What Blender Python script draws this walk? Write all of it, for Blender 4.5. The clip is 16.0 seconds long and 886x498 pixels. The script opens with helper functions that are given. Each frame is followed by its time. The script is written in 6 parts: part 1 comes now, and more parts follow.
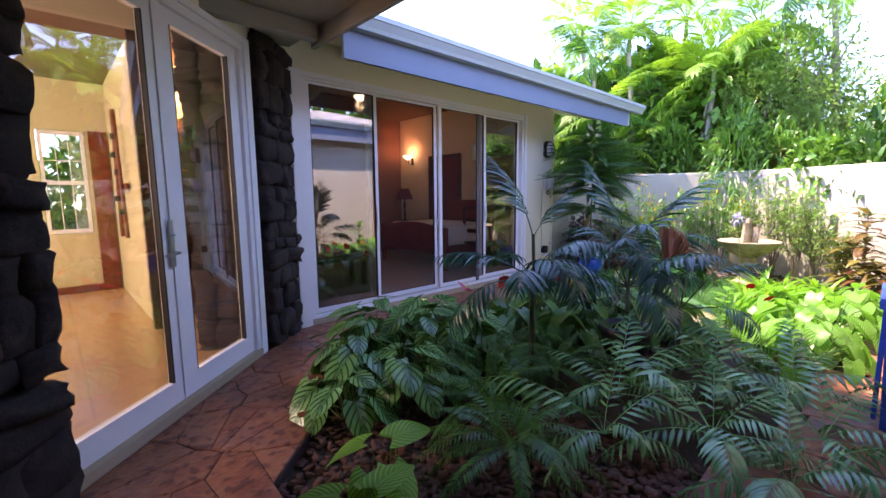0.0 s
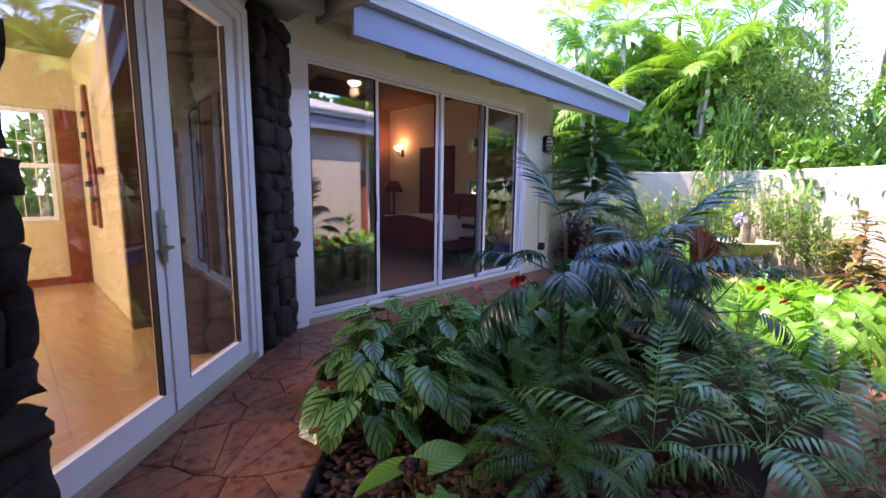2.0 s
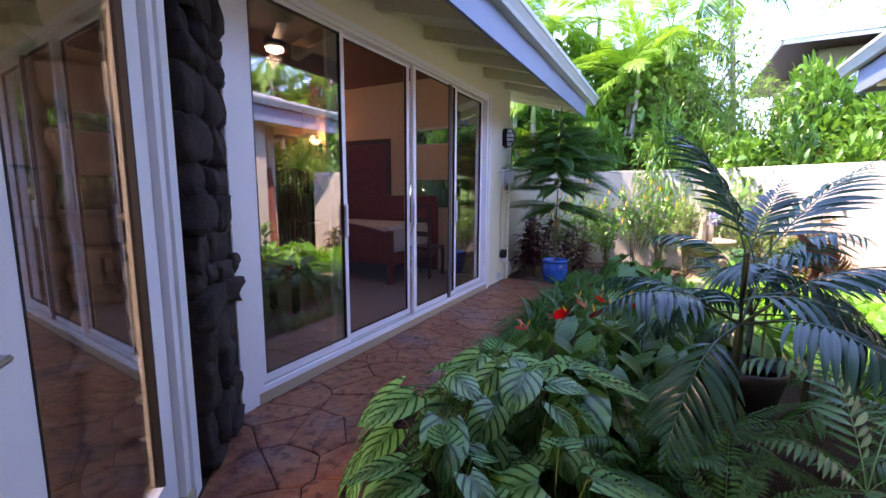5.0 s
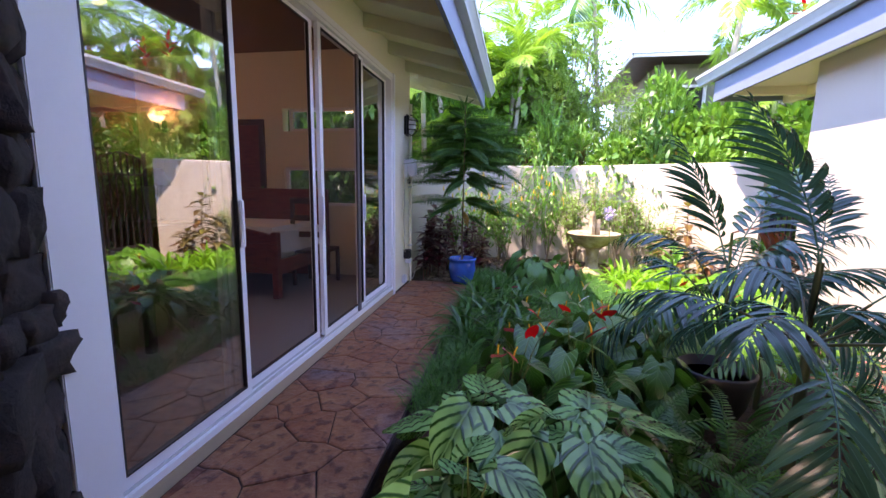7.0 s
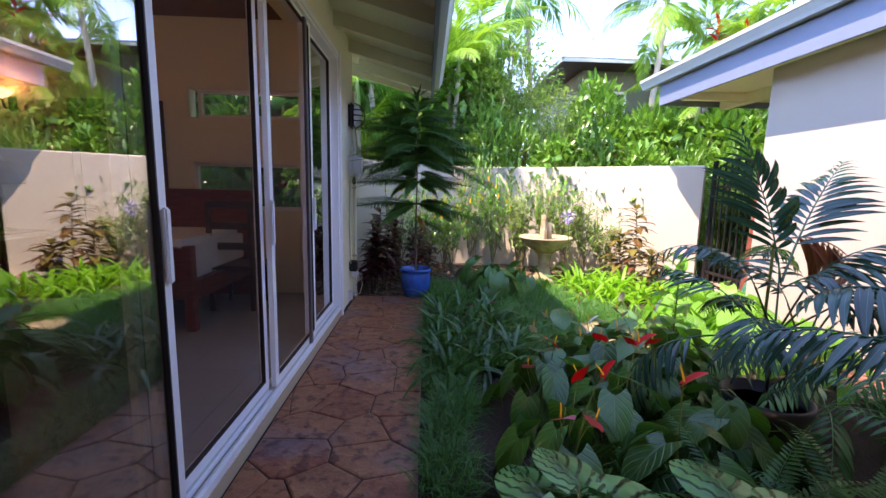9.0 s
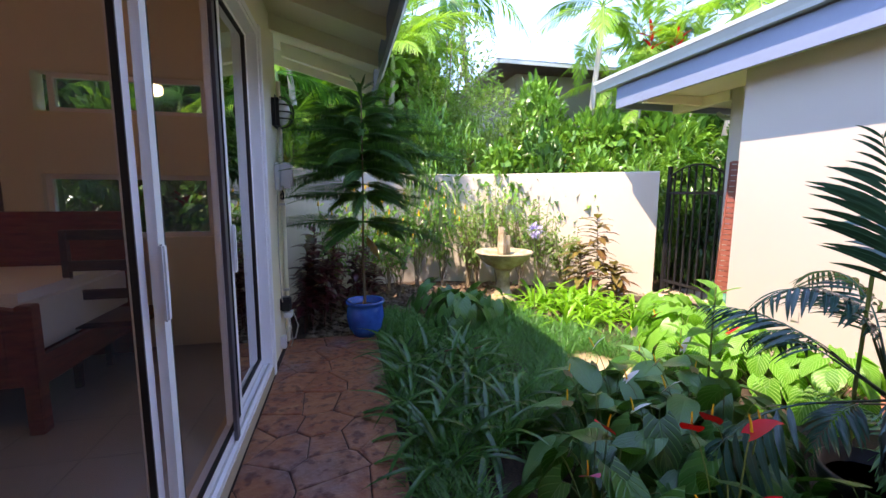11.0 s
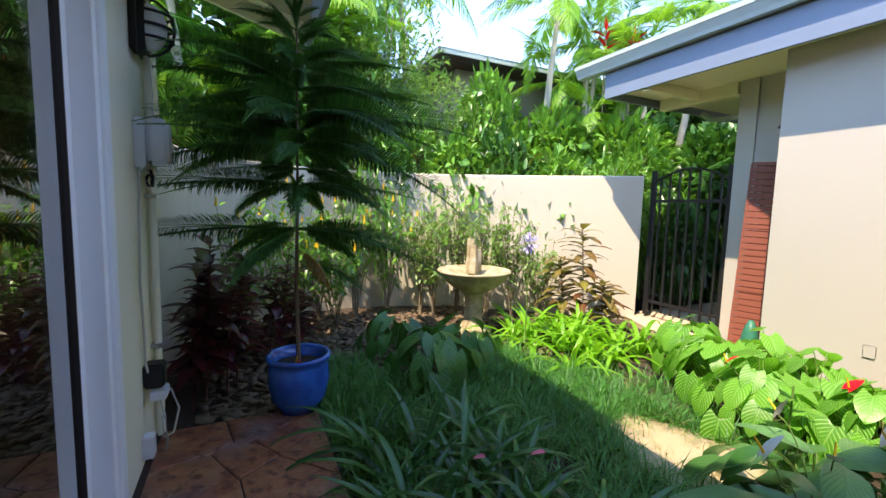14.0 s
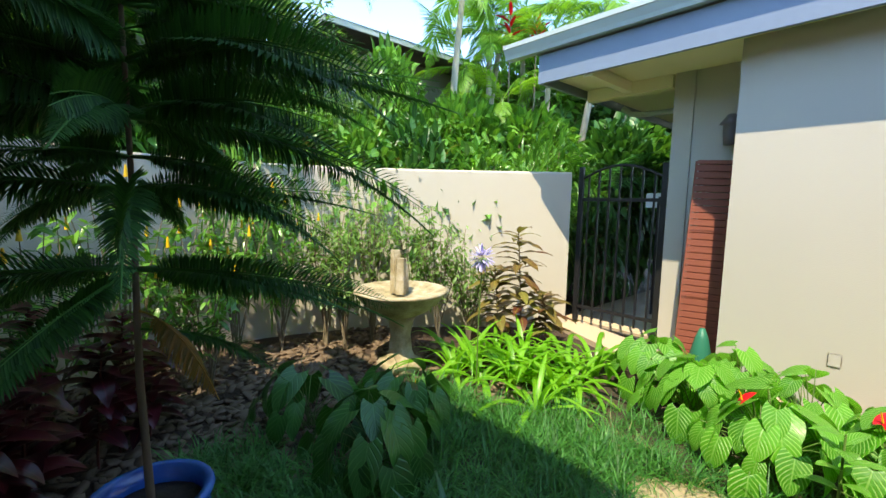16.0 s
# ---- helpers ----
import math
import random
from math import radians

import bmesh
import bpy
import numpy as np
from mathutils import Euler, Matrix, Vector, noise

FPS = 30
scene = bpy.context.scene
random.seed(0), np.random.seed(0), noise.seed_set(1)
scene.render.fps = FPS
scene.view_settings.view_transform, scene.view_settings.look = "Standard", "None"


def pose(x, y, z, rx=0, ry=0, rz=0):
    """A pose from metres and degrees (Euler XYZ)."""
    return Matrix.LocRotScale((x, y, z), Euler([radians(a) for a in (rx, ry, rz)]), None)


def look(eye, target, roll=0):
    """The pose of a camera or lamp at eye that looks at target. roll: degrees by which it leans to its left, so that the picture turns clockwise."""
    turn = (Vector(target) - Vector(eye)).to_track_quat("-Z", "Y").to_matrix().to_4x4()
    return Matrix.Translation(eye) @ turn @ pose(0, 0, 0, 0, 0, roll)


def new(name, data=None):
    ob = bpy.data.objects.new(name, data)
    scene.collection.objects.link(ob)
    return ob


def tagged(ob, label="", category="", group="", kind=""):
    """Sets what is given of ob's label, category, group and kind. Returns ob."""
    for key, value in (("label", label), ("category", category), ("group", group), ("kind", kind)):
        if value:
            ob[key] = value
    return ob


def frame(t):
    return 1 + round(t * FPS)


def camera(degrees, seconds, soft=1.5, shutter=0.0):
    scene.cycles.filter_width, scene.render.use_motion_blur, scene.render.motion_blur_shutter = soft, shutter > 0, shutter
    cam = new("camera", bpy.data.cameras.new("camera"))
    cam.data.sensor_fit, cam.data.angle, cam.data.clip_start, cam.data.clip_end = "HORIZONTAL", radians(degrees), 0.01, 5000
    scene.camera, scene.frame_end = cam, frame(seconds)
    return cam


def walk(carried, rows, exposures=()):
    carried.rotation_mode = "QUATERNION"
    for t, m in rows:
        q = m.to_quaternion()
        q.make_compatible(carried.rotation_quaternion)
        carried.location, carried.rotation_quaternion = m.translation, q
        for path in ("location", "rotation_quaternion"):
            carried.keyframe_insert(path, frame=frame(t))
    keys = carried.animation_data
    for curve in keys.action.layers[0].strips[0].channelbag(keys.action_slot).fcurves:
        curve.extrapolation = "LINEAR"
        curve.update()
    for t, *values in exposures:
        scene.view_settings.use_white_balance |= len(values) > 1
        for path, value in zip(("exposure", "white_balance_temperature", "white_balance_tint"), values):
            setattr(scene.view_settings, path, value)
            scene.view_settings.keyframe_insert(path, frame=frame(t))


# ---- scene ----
cam = camera(93.0, 16.0)
PATH = [
    (0, (-0.089, 0.104, 1.357), (1.266, 1.553, 1.103), -0.5),
    (0.5, (-0.092, 0.13, 1.356), (1.352, 1.492, 1.113), -0.5),
    (1, (-0.124, 0.183, 1.355), (1.351, 1.51, 1.106), -0.2),
    (1.5, (-0.158, 0.296, 1.345), (1.301, 1.638, 1.08), 0.3),
    (2, (-0.132, 0.49, 1.348), (1.299, 1.859, 1.066), 0.8),
    (2.5, (-0.099, 0.702, 1.358), (1.322, 2.08, 1.07), 1.1),
    (3, (-0.087, 0.976, 1.368), (1.352, 2.334, 1.08), 1.3),
    (5.3, (0.262, 2.124, 1.336), (2.057, 2.961, 1.062), 0.6),
    (5.5, (0.3, 2.198, 1.338), (2.127, 2.964, 1.063), 0.9),
    (6, (0.407, 2.353, 1.335), (2.291, 2.965, 1.057), 0.9),
    (6.5, (0.506, 2.565, 1.336), (2.428, 3.039, 1.052), 0.8),
    (7, (0.651, 2.738, 1.33), (2.601, 3.072, 1.034), 0.9),
    (7.5, (0.828, 2.889, 1.327), (2.796, 3.091, 1.033), 1.1),
    (8, (0.979, 3.061, 1.319), (2.955, 3.159, 1.027), 1.3),
    (8.5, (1.089, 3.218, 1.314), (3.068, 3.229, 1.025), 1.4),
    (9, (1.263, 3.326, 1.322), (3.241, 3.243, 1.039), 1.3),
    (9.2, (1.335, 3.359, 1.33), (3.313, 3.238, 1.059), 1.2),
    (11.3, (2.279, 3.664, 1.406), (4.193, 3.142, 1.153), 0.8),
    (11.5, (2.359, 3.704, 1.404), (4.259, 3.13, 1.157), 1.3),
    (12, (2.606, 3.784, 1.376), (4.478, 3.119, 1.151), 1.3),
    (12.5, (2.857, 3.787, 1.352), (4.706, 3.054, 1.137), 1.5),
    (13, (3.132, 3.752, 1.329), (4.96, 2.967, 1.126), 1.4),
    (13.5, (3.381, 3.76, 1.303), (5.196, 2.941, 1.108), 1.4),
    (14, (3.634, 3.75, 1.285), (5.428, 2.887, 1.093), 1.5),
    (14.5, (3.897, 3.66, 1.29), (5.654, 2.723, 1.1), 1.5),
    (15, (4.127, 3.614, 1.281), (5.826, 2.576, 1.095), 1.4),
    (15.5, (4.347, 3.641, 1.313), (5.969, 2.486, 1.123), 1.5),
    (16, (4.652, 3.61, 1.371), (6.126, 2.275, 1.154), 1.0),
]
EXPOSURES = [(0, 3.8, 7700, 38), (3, 3.85, 7600, 38), (5.5, 4.0, 7700, 41), (7, 3.95, 7900, 39), (9, 3.6, 8000, 33), (11.5, 3.5, 8200, 27), (12.5, 3.3, 8200, 20), (14, 3.25, 8200, 16), (16, 3.0, 8100, 5)]
walk(cam, [(t, look(eye, target, roll)) for t, eye, target, roll in PATH], EXPOSURES)

# ---- light ----
world = bpy.data.worlds.new("world")
scene.world = world
world.use_nodes = True
wn = world.node_tree
sky = wn.nodes.new("ShaderNodeTexSky")
sky.sky_type = "NISHITA"
sky.sun_disc = False
sky.sun_elevation = radians(60)
sky.sun_rotation = radians(332)
sky.air_density, sky.dust_density, sky.ozone_density = 0.6, 0.0, 5.0
wn.links.new(sky.outputs[0], wn.nodes["Background"].inputs[0])
wn.nodes["Background"].inputs[1].default_value = 0.15
sun = new("sun", bpy.data.lights.new("sun", "SUN"))
sun.data.energy, sun.data.angle, sun.data.color = 1.1, radians(0.5), (1.0, 0.95, 0.86)
sun.matrix_world = look((-2.7, 5.0, 10.0), (0, 0, 0))

UP = Vector((0, 0, 1))


def point_lamp(name, place, watts, colour, size=0.04):
    ob = new(name, bpy.data.lights.new(name, "POINT"))
    ob.data.energy, ob.data.color, ob.data.shadow_soft_size = watts, colour, size
    ob.location = place
    return ob


# ---- materials ----
class Nodes:
    def __init__(self, name):
        self.mat = bpy.data.materials.new(name)
        self.mat.use_nodes = True
        self.tree = self.mat.node_tree
        self.bsdf = self.tree.nodes["Principled BSDF"]
        self.out = self.tree.nodes["Material Output"]

    def add(self, kind, **values):
        n = self.tree.nodes.new(kind)
        for key, value in values.items():
            n.inputs[key.replace("_", " ")].default_value = value
        return n

    def link(self, a, b):
        self.tree.links.new(a, b)

    def coords(self, which="Object", scale=None):
        c = self.add("ShaderNodeTexCoord")
        if scale is None:
            return c.outputs[which]
        m = self.add("ShaderNodeMapping")
        m.inputs["Scale"].default_value = scale
        self.link(c.outputs[which], m.inputs[0])
        return m.outputs[0]

    def world_coords(self):
        return self.add("ShaderNodeNewGeometry").outputs["Position"]

    def noise(self, vec, scale, detail=4.0, rough=0.55):
        n = self.add("ShaderNodeTexNoise", Scale=scale, Detail=detail, Roughness=rough)
        self.link(vec, n.inputs["Vector"])
        return n.outputs["Fac"]

    def ramp(self, fac, stops):
        r = self.tree.nodes.new("ShaderNodeValToRGB")
        el = r.color_ramp.elements
        while len(el) < len(stops):
            el.new(0.5)
        for e, (pos, col) in zip(el, stops):
            e.position, e.color = pos, (*col, 1) if len(col) == 3 else col
        self.link(fac, r.inputs[0])
        return r.outputs[0]

    def mix(self, fac, a, b, blend="MIX"):
        m = self.tree.nodes.new("ShaderNodeMix")
        m.data_type, m.blend_type = "RGBA", blend
        for sock, v in ((m.inputs[0], fac), (m.inputs[6], a), (m.inputs[7], b)):
            if isinstance(v, (int, float)):
                sock.default_value = v
            elif isinstance(v, tuple):
                sock.default_value = (*v, 1)
            else:
                self.link(v, sock)
        return m.outputs[2]

    def math(self, op, a, b=0.0):
        m = self.tree.nodes.new("ShaderNodeMath")
        m.operation = op
        for sock, v in zip(m.inputs, (a, b)):
            if isinstance(v, (int, float)):
                sock.default_value = v
            else:
                self.link(v, sock)
        return m.outputs[0]

    def bump(self, height, strength=0.3, distance=0.01):
        b = self.add("ShaderNodeBump", Strength=strength, Distance=distance)
        self.link(height, b.inputs["Height"])
        self.link(b.outputs[0], self.bsdf.inputs["Normal"])

    def colour(self, sock):
        self.link(sock, self.bsdf.inputs["Base Color"])

    def set(self, rough=0.5, metal=0.0, spec=0.5):
        self.bsdf.inputs["Roughness"].default_value = rough
        self.bsdf.inputs["Metallic"].default_value = metal
        self.bsdf.inputs["Specular IOR Level"].default_value = spec
        return self


def tint(c, k):
    return tuple(max(0.0, min(1.0, v * k)) for v in c)


def surface(name, colour, rough=0.6, metal=0.0, grain=60.0, stain=1.2, amount=0.12, relief=0.15, spec=0.4, vary=0.0):
    """A plain painted or worn surface: grain and stains at two sizes."""
    n = Nodes(name).set(rough, metal, spec)
    v = n.world_coords()
    fine = n.noise(v, grain, 5)
    broad = n.noise(v, stain, 5, 0.65)
    col = n.mix(broad, tint(colour, 1 - amount), tint(colour, 1 + amount))
    col = n.mix(n.math("MULTIPLY", fine, 0.35), col, tint(colour, 1 - 2 * amount))
    if vary:
        info = n.add("ShaderNodeObjectInfo")
        dark = n.mix(info.outputs["Random"], tint(colour, 1 - vary), tint(colour, 1 + vary))
        col = n.mix(0.6, col, dark)
    n.colour(col)
    r = n.add("ShaderNodeMapRange", To_Min=rough * 0.8, To_Max=min(1.0, rough * 1.2))
    n.link(broad, r.inputs["Value"])
    n.link(r.outputs[0], n.bsdf.inputs["Roughness"])
    if relief:
        n.bump(fine, relief, 0.004)
    return n.mat


def wood(name, dark, light, rough=0.35, axis=(2, 2, 14)):
    n = Nodes(name).set(rough)
    v = n.coords("Object", axis)
    g = n.noise(v, 3.0, 6, 0.6)
    n.colour(n.ramp(g, [(0.3, dark), (0.7, light)]))
    n.bump(g, 0.1, 0.003)
    return n.mat


def leaf_material(name, base, light, vein=None, veins=0.0, rough=0.35, vary=0.25, back=0.35, spots=0.0, edge=0.34):
    """Leaf: UV x runs across (0..1, midrib at 0.5), y from stalk to tip. Side veins arch outward."""
    n = Nodes(name).set(rough, 0, 0.5)
    uv = n.add("ShaderNodeTexCoord").outputs["UV"]
    sep = n.add("ShaderNodeSeparateXYZ")
    n.link(uv, sep.inputs[0])
    across = n.math("ABSOLUTE", n.math("SUBTRACT", sep.outputs[0], 0.5))
    geo = n.add("ShaderNodeNewGeometry")
    info = n.add("ShaderNodeObjectInfo")
    rnd = n.math("FRACT", n.math("ADD", geo.outputs["Random Per Island"], info.outputs["Random"]))
    blot = n.noise(n.world_coords(), 7.0, 3)
    col = n.mix(rnd, tint(base, 1 - vary), tint(light, 1.0))
    col = n.mix(n.math("MULTIPLY", blot, 0.5), col, tint(base, 0.8))
    if vein is not None:
        s = n.math("SUBTRACT", n.math("MULTIPLY", sep.outputs[1], veins), n.math("MULTIPLY", across, veins * 0.9))
        tri = n.math("ABSOLUTE", n.math("SUBTRACT", n.math("FRACT", s), 0.5))
        side = n.add("ShaderNodeMapRange", From_Min=edge, From_Max=edge + 0.12)
        n.link(tri, side.inputs["Value"])
        mid = n.add("ShaderNodeMapRange", From_Min=0.035, From_Max=0.012)
        n.link(across, mid.inputs["Value"])
        fade = n.add("ShaderNodeMapRange", From_Min=0.03, From_Max=0.22, To_Min=0.25)
        n.link(across, fade.inputs["Value"])
        line = n.math("MAXIMUM", n.math("MULTIPLY", side.outputs[0], fade.outputs[0]), n.math("MULTIPLY", mid.outputs[0], 0.6))
        line = n.math("MULTIPLY", line, n.math("ADD", n.math("MULTIPLY", blot, 0.9), 0.4))
        col = n.mix(n.math("MULTIPLY", line, 0.95), col, vein)
        n.bump(n.math("SUBTRACT", 1.0, line), 0.5, 0.006)
    else:
        mid = n.add("ShaderNodeMapRange", From_Min=0.06, From_Max=0.02)
        n.link(across, mid.inputs["Value"])
        col = n.mix(n.math("MULTIPLY", mid.outputs[0], 0.5), col, tint(light, 1.35))
        n.bump(n.noise(n.coords("UV", (40, 2, 1)), 1.0, 2), 0.15, 0.002)
    if spots:
        sp = n.noise(n.world_coords(), 25.0, 2)
        col = n.mix(n.ramp(sp, [(0.62, (0, 0, 0)), (0.68, (1, 1, 1))]), col, (0.30, 0.20, 0.04))
    n.colour(col)
    trans = n.add("ShaderNodeBsdfTranslucent")
    n.link(n.mix(0.35, col, (light[0] * 1.5 + 0.02, min(1, light[1] * 1.8), light[2] * 0.6)), trans.inputs[0])
    m = n.add("ShaderNodeMixShader")
    m.inputs[0].default_value = back
    n.link(n.bsdf.outputs[0], m.inputs[1])
    n.link(trans.outputs[0], m.inputs[2])
    n.link(m.outputs[0], n.out.inputs[0])
    return n.mat


def glass_material(name, tintc=(0.86, 0.88, 0.86), boost=1.0):
    n = Nodes(name)
    t = n.add("ShaderNodeBsdfTransparent")
    t.inputs[0].default_value = (*tintc, 1)
    g = n.add("ShaderNodeBsdfGlossy")
    g.inputs["Roughness"].default_value = 0.0
    f = n.add("ShaderNodeLayerWeight", Blend=0.5)
    m = n.add("ShaderNodeMixShader")
    s = n.math("ADD", n.math("MULTIPLY", n.math("POWER", f.outputs["Facing"], 3.0), 0.80), 0.17)
    n.link(n.math("MINIMUM", n.math("MULTIPLY", s, boost), 1.0), m.inputs[0])
    n.link(t.outputs[0], m.inputs[1])
    n.link(g.outputs[0], m.inputs[2])
    n.link(m.outputs[0], n.out.inputs[0])
    return n.mat


def glow(name, colour, strength):
    n = Nodes(name)
    n.bsdf.inputs["Base Color"].default_value = (*colour, 1)
    n.bsdf.inputs["Emission Color"].default_value = (*colour, 1)
    n.bsdf.inputs["Emission Strength"].default_value = strength
    return n.mat


M_STUCCO = surface("cream_stucco", (0.84, 0.79, 0.62), 0.85, grain=160, stain=0.9, amount=0.06, relief=0.35)
M_WALL = surface("garden_wall_stucco", (0.50, 0.455, 0.37), 0.9, grain=120, stain=1.4, amount=0.08, relief=0.4)
M_GARAGE = surface("garage_stucco", (0.45, 0.42, 0.36), 0.9, grain=140, stain=0.7, amount=0.05, relief=0.3)
M_WHITE = surface("white_painted_frame", (0.87, 0.87, 0.89), 0.35, grain=40, stain=3, amount=0.04, relief=0.04)
M_FASCIA = surface("grey_painted_fascia", (0.17, 0.22, 0.30), 0.5, grain=30, stain=2, amount=0.08, relief=0.1)
M_GUTTER = surface("pale_metal_gutter", (0.38, 0.44, 0.43), 0.4, grain=20, stain=3, amount=0.08, relief=0.03)
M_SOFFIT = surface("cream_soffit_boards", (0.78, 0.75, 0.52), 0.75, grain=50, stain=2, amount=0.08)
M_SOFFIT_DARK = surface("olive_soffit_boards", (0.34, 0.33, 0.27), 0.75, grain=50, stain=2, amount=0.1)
M_RUBBER = surface("black_gasket", (0.015, 0.015, 0.017), 0.5, relief=0)
M_BLACK = surface("black_iron", (0.02, 0.02, 0.022), 0.45, 0.3, relief=0.1)
M_CHROME = surface("brushed_steel", (0.62, 0.62, 0.62), 0.3, 1.0, relief=0)
M_GREYMETAL = surface("grey_screen_frame", (0.13, 0.12, 0.14), 0.4, 0.3, relief=0)
M_GLASS = glass_material("window_glass")
M_GLASS_TINT = glass_material("tinted_door_glass", (0.70, 0.72, 0.70), 1.65)


def make_screen():
    n = Nodes("insect_screen").set(0.7)
    n.bsdf.inputs["Base Color"].default_value = (0.02, 0.02, 0.024, 1)
    t = n.add("ShaderNodeBsdfTransparent")
    m = n.add("ShaderNodeMixShader")
    m.inputs[0].default_value = 0.14
    n.link(t.outputs[0], m.inputs[1])
    n.link(n.bsdf.outputs[0], m.inputs[2])
    n.link(m.outputs[0], n.out.inputs[0])
    return n.mat


M_SCREEN = make_screen()
M_GLASS_FAR = glass_material("tinted_glass", (0.75, 0.85, 0.95), 2.5)
M_TILE_ROOF = surface("weathered_roof_tile", (0.42, 0.38, 0.35), 0.85, grain=40, stain=3, amount=0.2, vary=0.2)
M_MORTAR = surface("dark_joint", (0.04, 0.022, 0.02), 0.9, amount=0.2)
M_CURB = surface("tan_concrete", (0.50, 0.38, 0.26), 0.85, amount=0.12, relief=0.3)
M_PLASTIC = surface("white_plastic", (0.72, 0.73, 0.76), 0.4, relief=0)
M_CORD = surface("pale_cord", (0.5, 0.48, 0.42), 0.6, relief=0)
M_BLUEBIN = surface("blue_plastic", (0.02, 0.10, 0.60), 0.35, relief=0.05)
M_BARK = surface("brown_bark", (0.16, 0.11, 0.07), 0.9, grain=60, stain=6, amount=0.25, relief=0.6)
M_PALMTRUNK = surface("pale_palm_trunk", (0.36, 0.32, 0.25), 0.85, grain=30, stain=8, amount=0.25, relief=0.4)
M_PALMSTEM = surface("dark_green_palm_stem", (0.03, 0.05, 0.022), 0.5, amount=0.2, relief=0)
M_STEM = surface("green_stem", (0.12, 0.20, 0.05), 0.5, amount=0.2, relief=0)
M_CANE = surface("grey_cane", (0.22, 0.18, 0.12), 0.8, amount=0.25, relief=0.3)
M_RED_STEM = surface("maroon_stem", (0.14, 0.04, 0.03), 0.5, amount=0.2, relief=0)
M_CEDAR = wood("red_brown_wood", (0.11, 0.015, 0.008), (0.28, 0.05, 0.022))
M_DARKWOOD = wood("dark_brown_wood", (0.035, 0.014, 0.009), (0.11, 0.04, 0.025), 0.4)
M_SHEET = surface("white_bedding", (0.75, 0.73, 0.70), 0.9, amount=0.05)
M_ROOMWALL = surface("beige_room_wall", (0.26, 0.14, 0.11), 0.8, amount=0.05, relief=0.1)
M_YELLOW = surface("pale_yellow_wall", (0.64, 0.58, 0.36), 0.8, amount=0.02, relief=0.1)
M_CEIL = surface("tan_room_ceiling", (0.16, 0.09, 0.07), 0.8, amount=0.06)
M_CURTAIN = surface("brown_curtain", (0.12, 0.06, 0.05), 0.9, amount=0.2)
M_SHADE = surface("maroon_shade", (0.14, 0.02, 0.02), 0.8)
M_RED = surface("red_spathe", (0.68, 0.003, 0.01), 0.6, relief=0, amount=0.15, vary=0.2)
M_PINK = surface("pink_spathe", (0.75, 0.10, 0.22), 0.3, relief=0, amount=0.2, vary=0.2)
M_WHITEFLOWER = surface("white_spathe", (0.70, 0.70, 0.62), 0.4, relief=0)
M_YELLOWFLOWER = surface("yellow_bract", (0.75, 0.45, 0.02), 0.5, relief=0)
M_LILAC = surface("lilac_petal", (0.52, 0.47, 0.76), 0.5, relief=0)
M_BULB = glow("lamp_glow", (1.0, 0.62, 0.32), 0.8)
M_BULB_WHITE = glow("fan_light_glow", (1.0, 0.85, 0.6), 1.0)


def make_slate():
    n = Nodes("stamped_red_stone").set(0.7, 0, 0.35)
    v = n.world_coords()
    info = n.add("ShaderNodeObjectInfo")
    big = n.noise(v, 1.7, 4, 0.6)
    mid = n.noise(v, 7.0, 6, 0.7)
    fine = n.noise(v, 60.0, 6, 0.7)
    dark = n.noise(v, 15.0, 3, 0.5)
    base = n.ramp(mid, [(0.28, (0.12, 0.035, 0.025)), (0.45, (0.25, 0.075, 0.04)), (0.58, (0.33, 0.125, 0.065)), (0.75, (0.46, 0.26, 0.13))])
    grey = n.ramp(mid, [(0.3, (0.09, 0.06, 0.08)), (0.7, (0.27, 0.19, 0.20))])
    col = n.mix(n.ramp(big, [(0.52, (0, 0, 0)), (0.68, (1, 1, 1))]), base, grey)
    col = n.mix(n.math("MULTIPLY", info.outputs["Random"], 0.35), col, (0.42, 0.20, 0.10))
    col = n.mix(n.ramp(dark, [(0.53, (0, 0, 0)), (0.63, (0.75, 0.75, 0.75))]), col, (0.09, 0.028, 0.022))
    n.colour(col)
    r = n.add("ShaderNodeMapRange", To_Min=0.3, To_Max=0.75)
    r.inputs["To Min"].default_value, r.inputs["To Max"].default_value = 0.25, 0.6
    n.link(mid, r.inputs["Value"])
    n.link(r.outputs[0], n.bsdf.inputs["Roughness"])
    n.bump(n.math("ADD", n.math("MULTIPLY", dark, 1.2), n.math("MULTIPLY", fine, 0.3)), 0.7, 0.015)
    return n.mat


def make_lava():
    n = Nodes("black_lava_rock").set(0.8, 0, 0.35)
    v = n.world_coords()
    info = n.add("ShaderNodeObjectInfo")
    mid = n.noise(v, 9.0, 5, 0.7)
    fine = n.noise(v, 55.0, 6, 0.75)
    col = n.ramp(mid, [(0.35, (0.012, 0.010, 0.011)), (0.55, (0.035, 0.026, 0.024)), (0.72, (0.085, 0.045, 0.032))])
    col = n.mix(n.math("MULTIPLY", info.outputs["Random"], 0.4), col, (0.05, 0.035, 0.032))
    n.colour(col)
    n.bump(n.math("ADD", mid, n.math("MULTIPLY", fine, 0.5)), 0.9, 0.02)
    return n.mat


def make_soil():
    n = Nodes("dark_soil").set(0.95)
    v = n.world_coords()
    a, b = n.noise(v, 2.0, 5), n.noise(v, 45.0, 6, 0.75)
    n.colour(n.mix(n.math("MULTIPLY", a, 0.6), n.ramp(b, [(0.3, (0.018, 0.010, 0.007)), (0.7, (0.11, 0.06, 0.04))]), (0.05, 0.04, 0.02)))
    n.bump(b, 1.0, 0.03)
    return n.mat


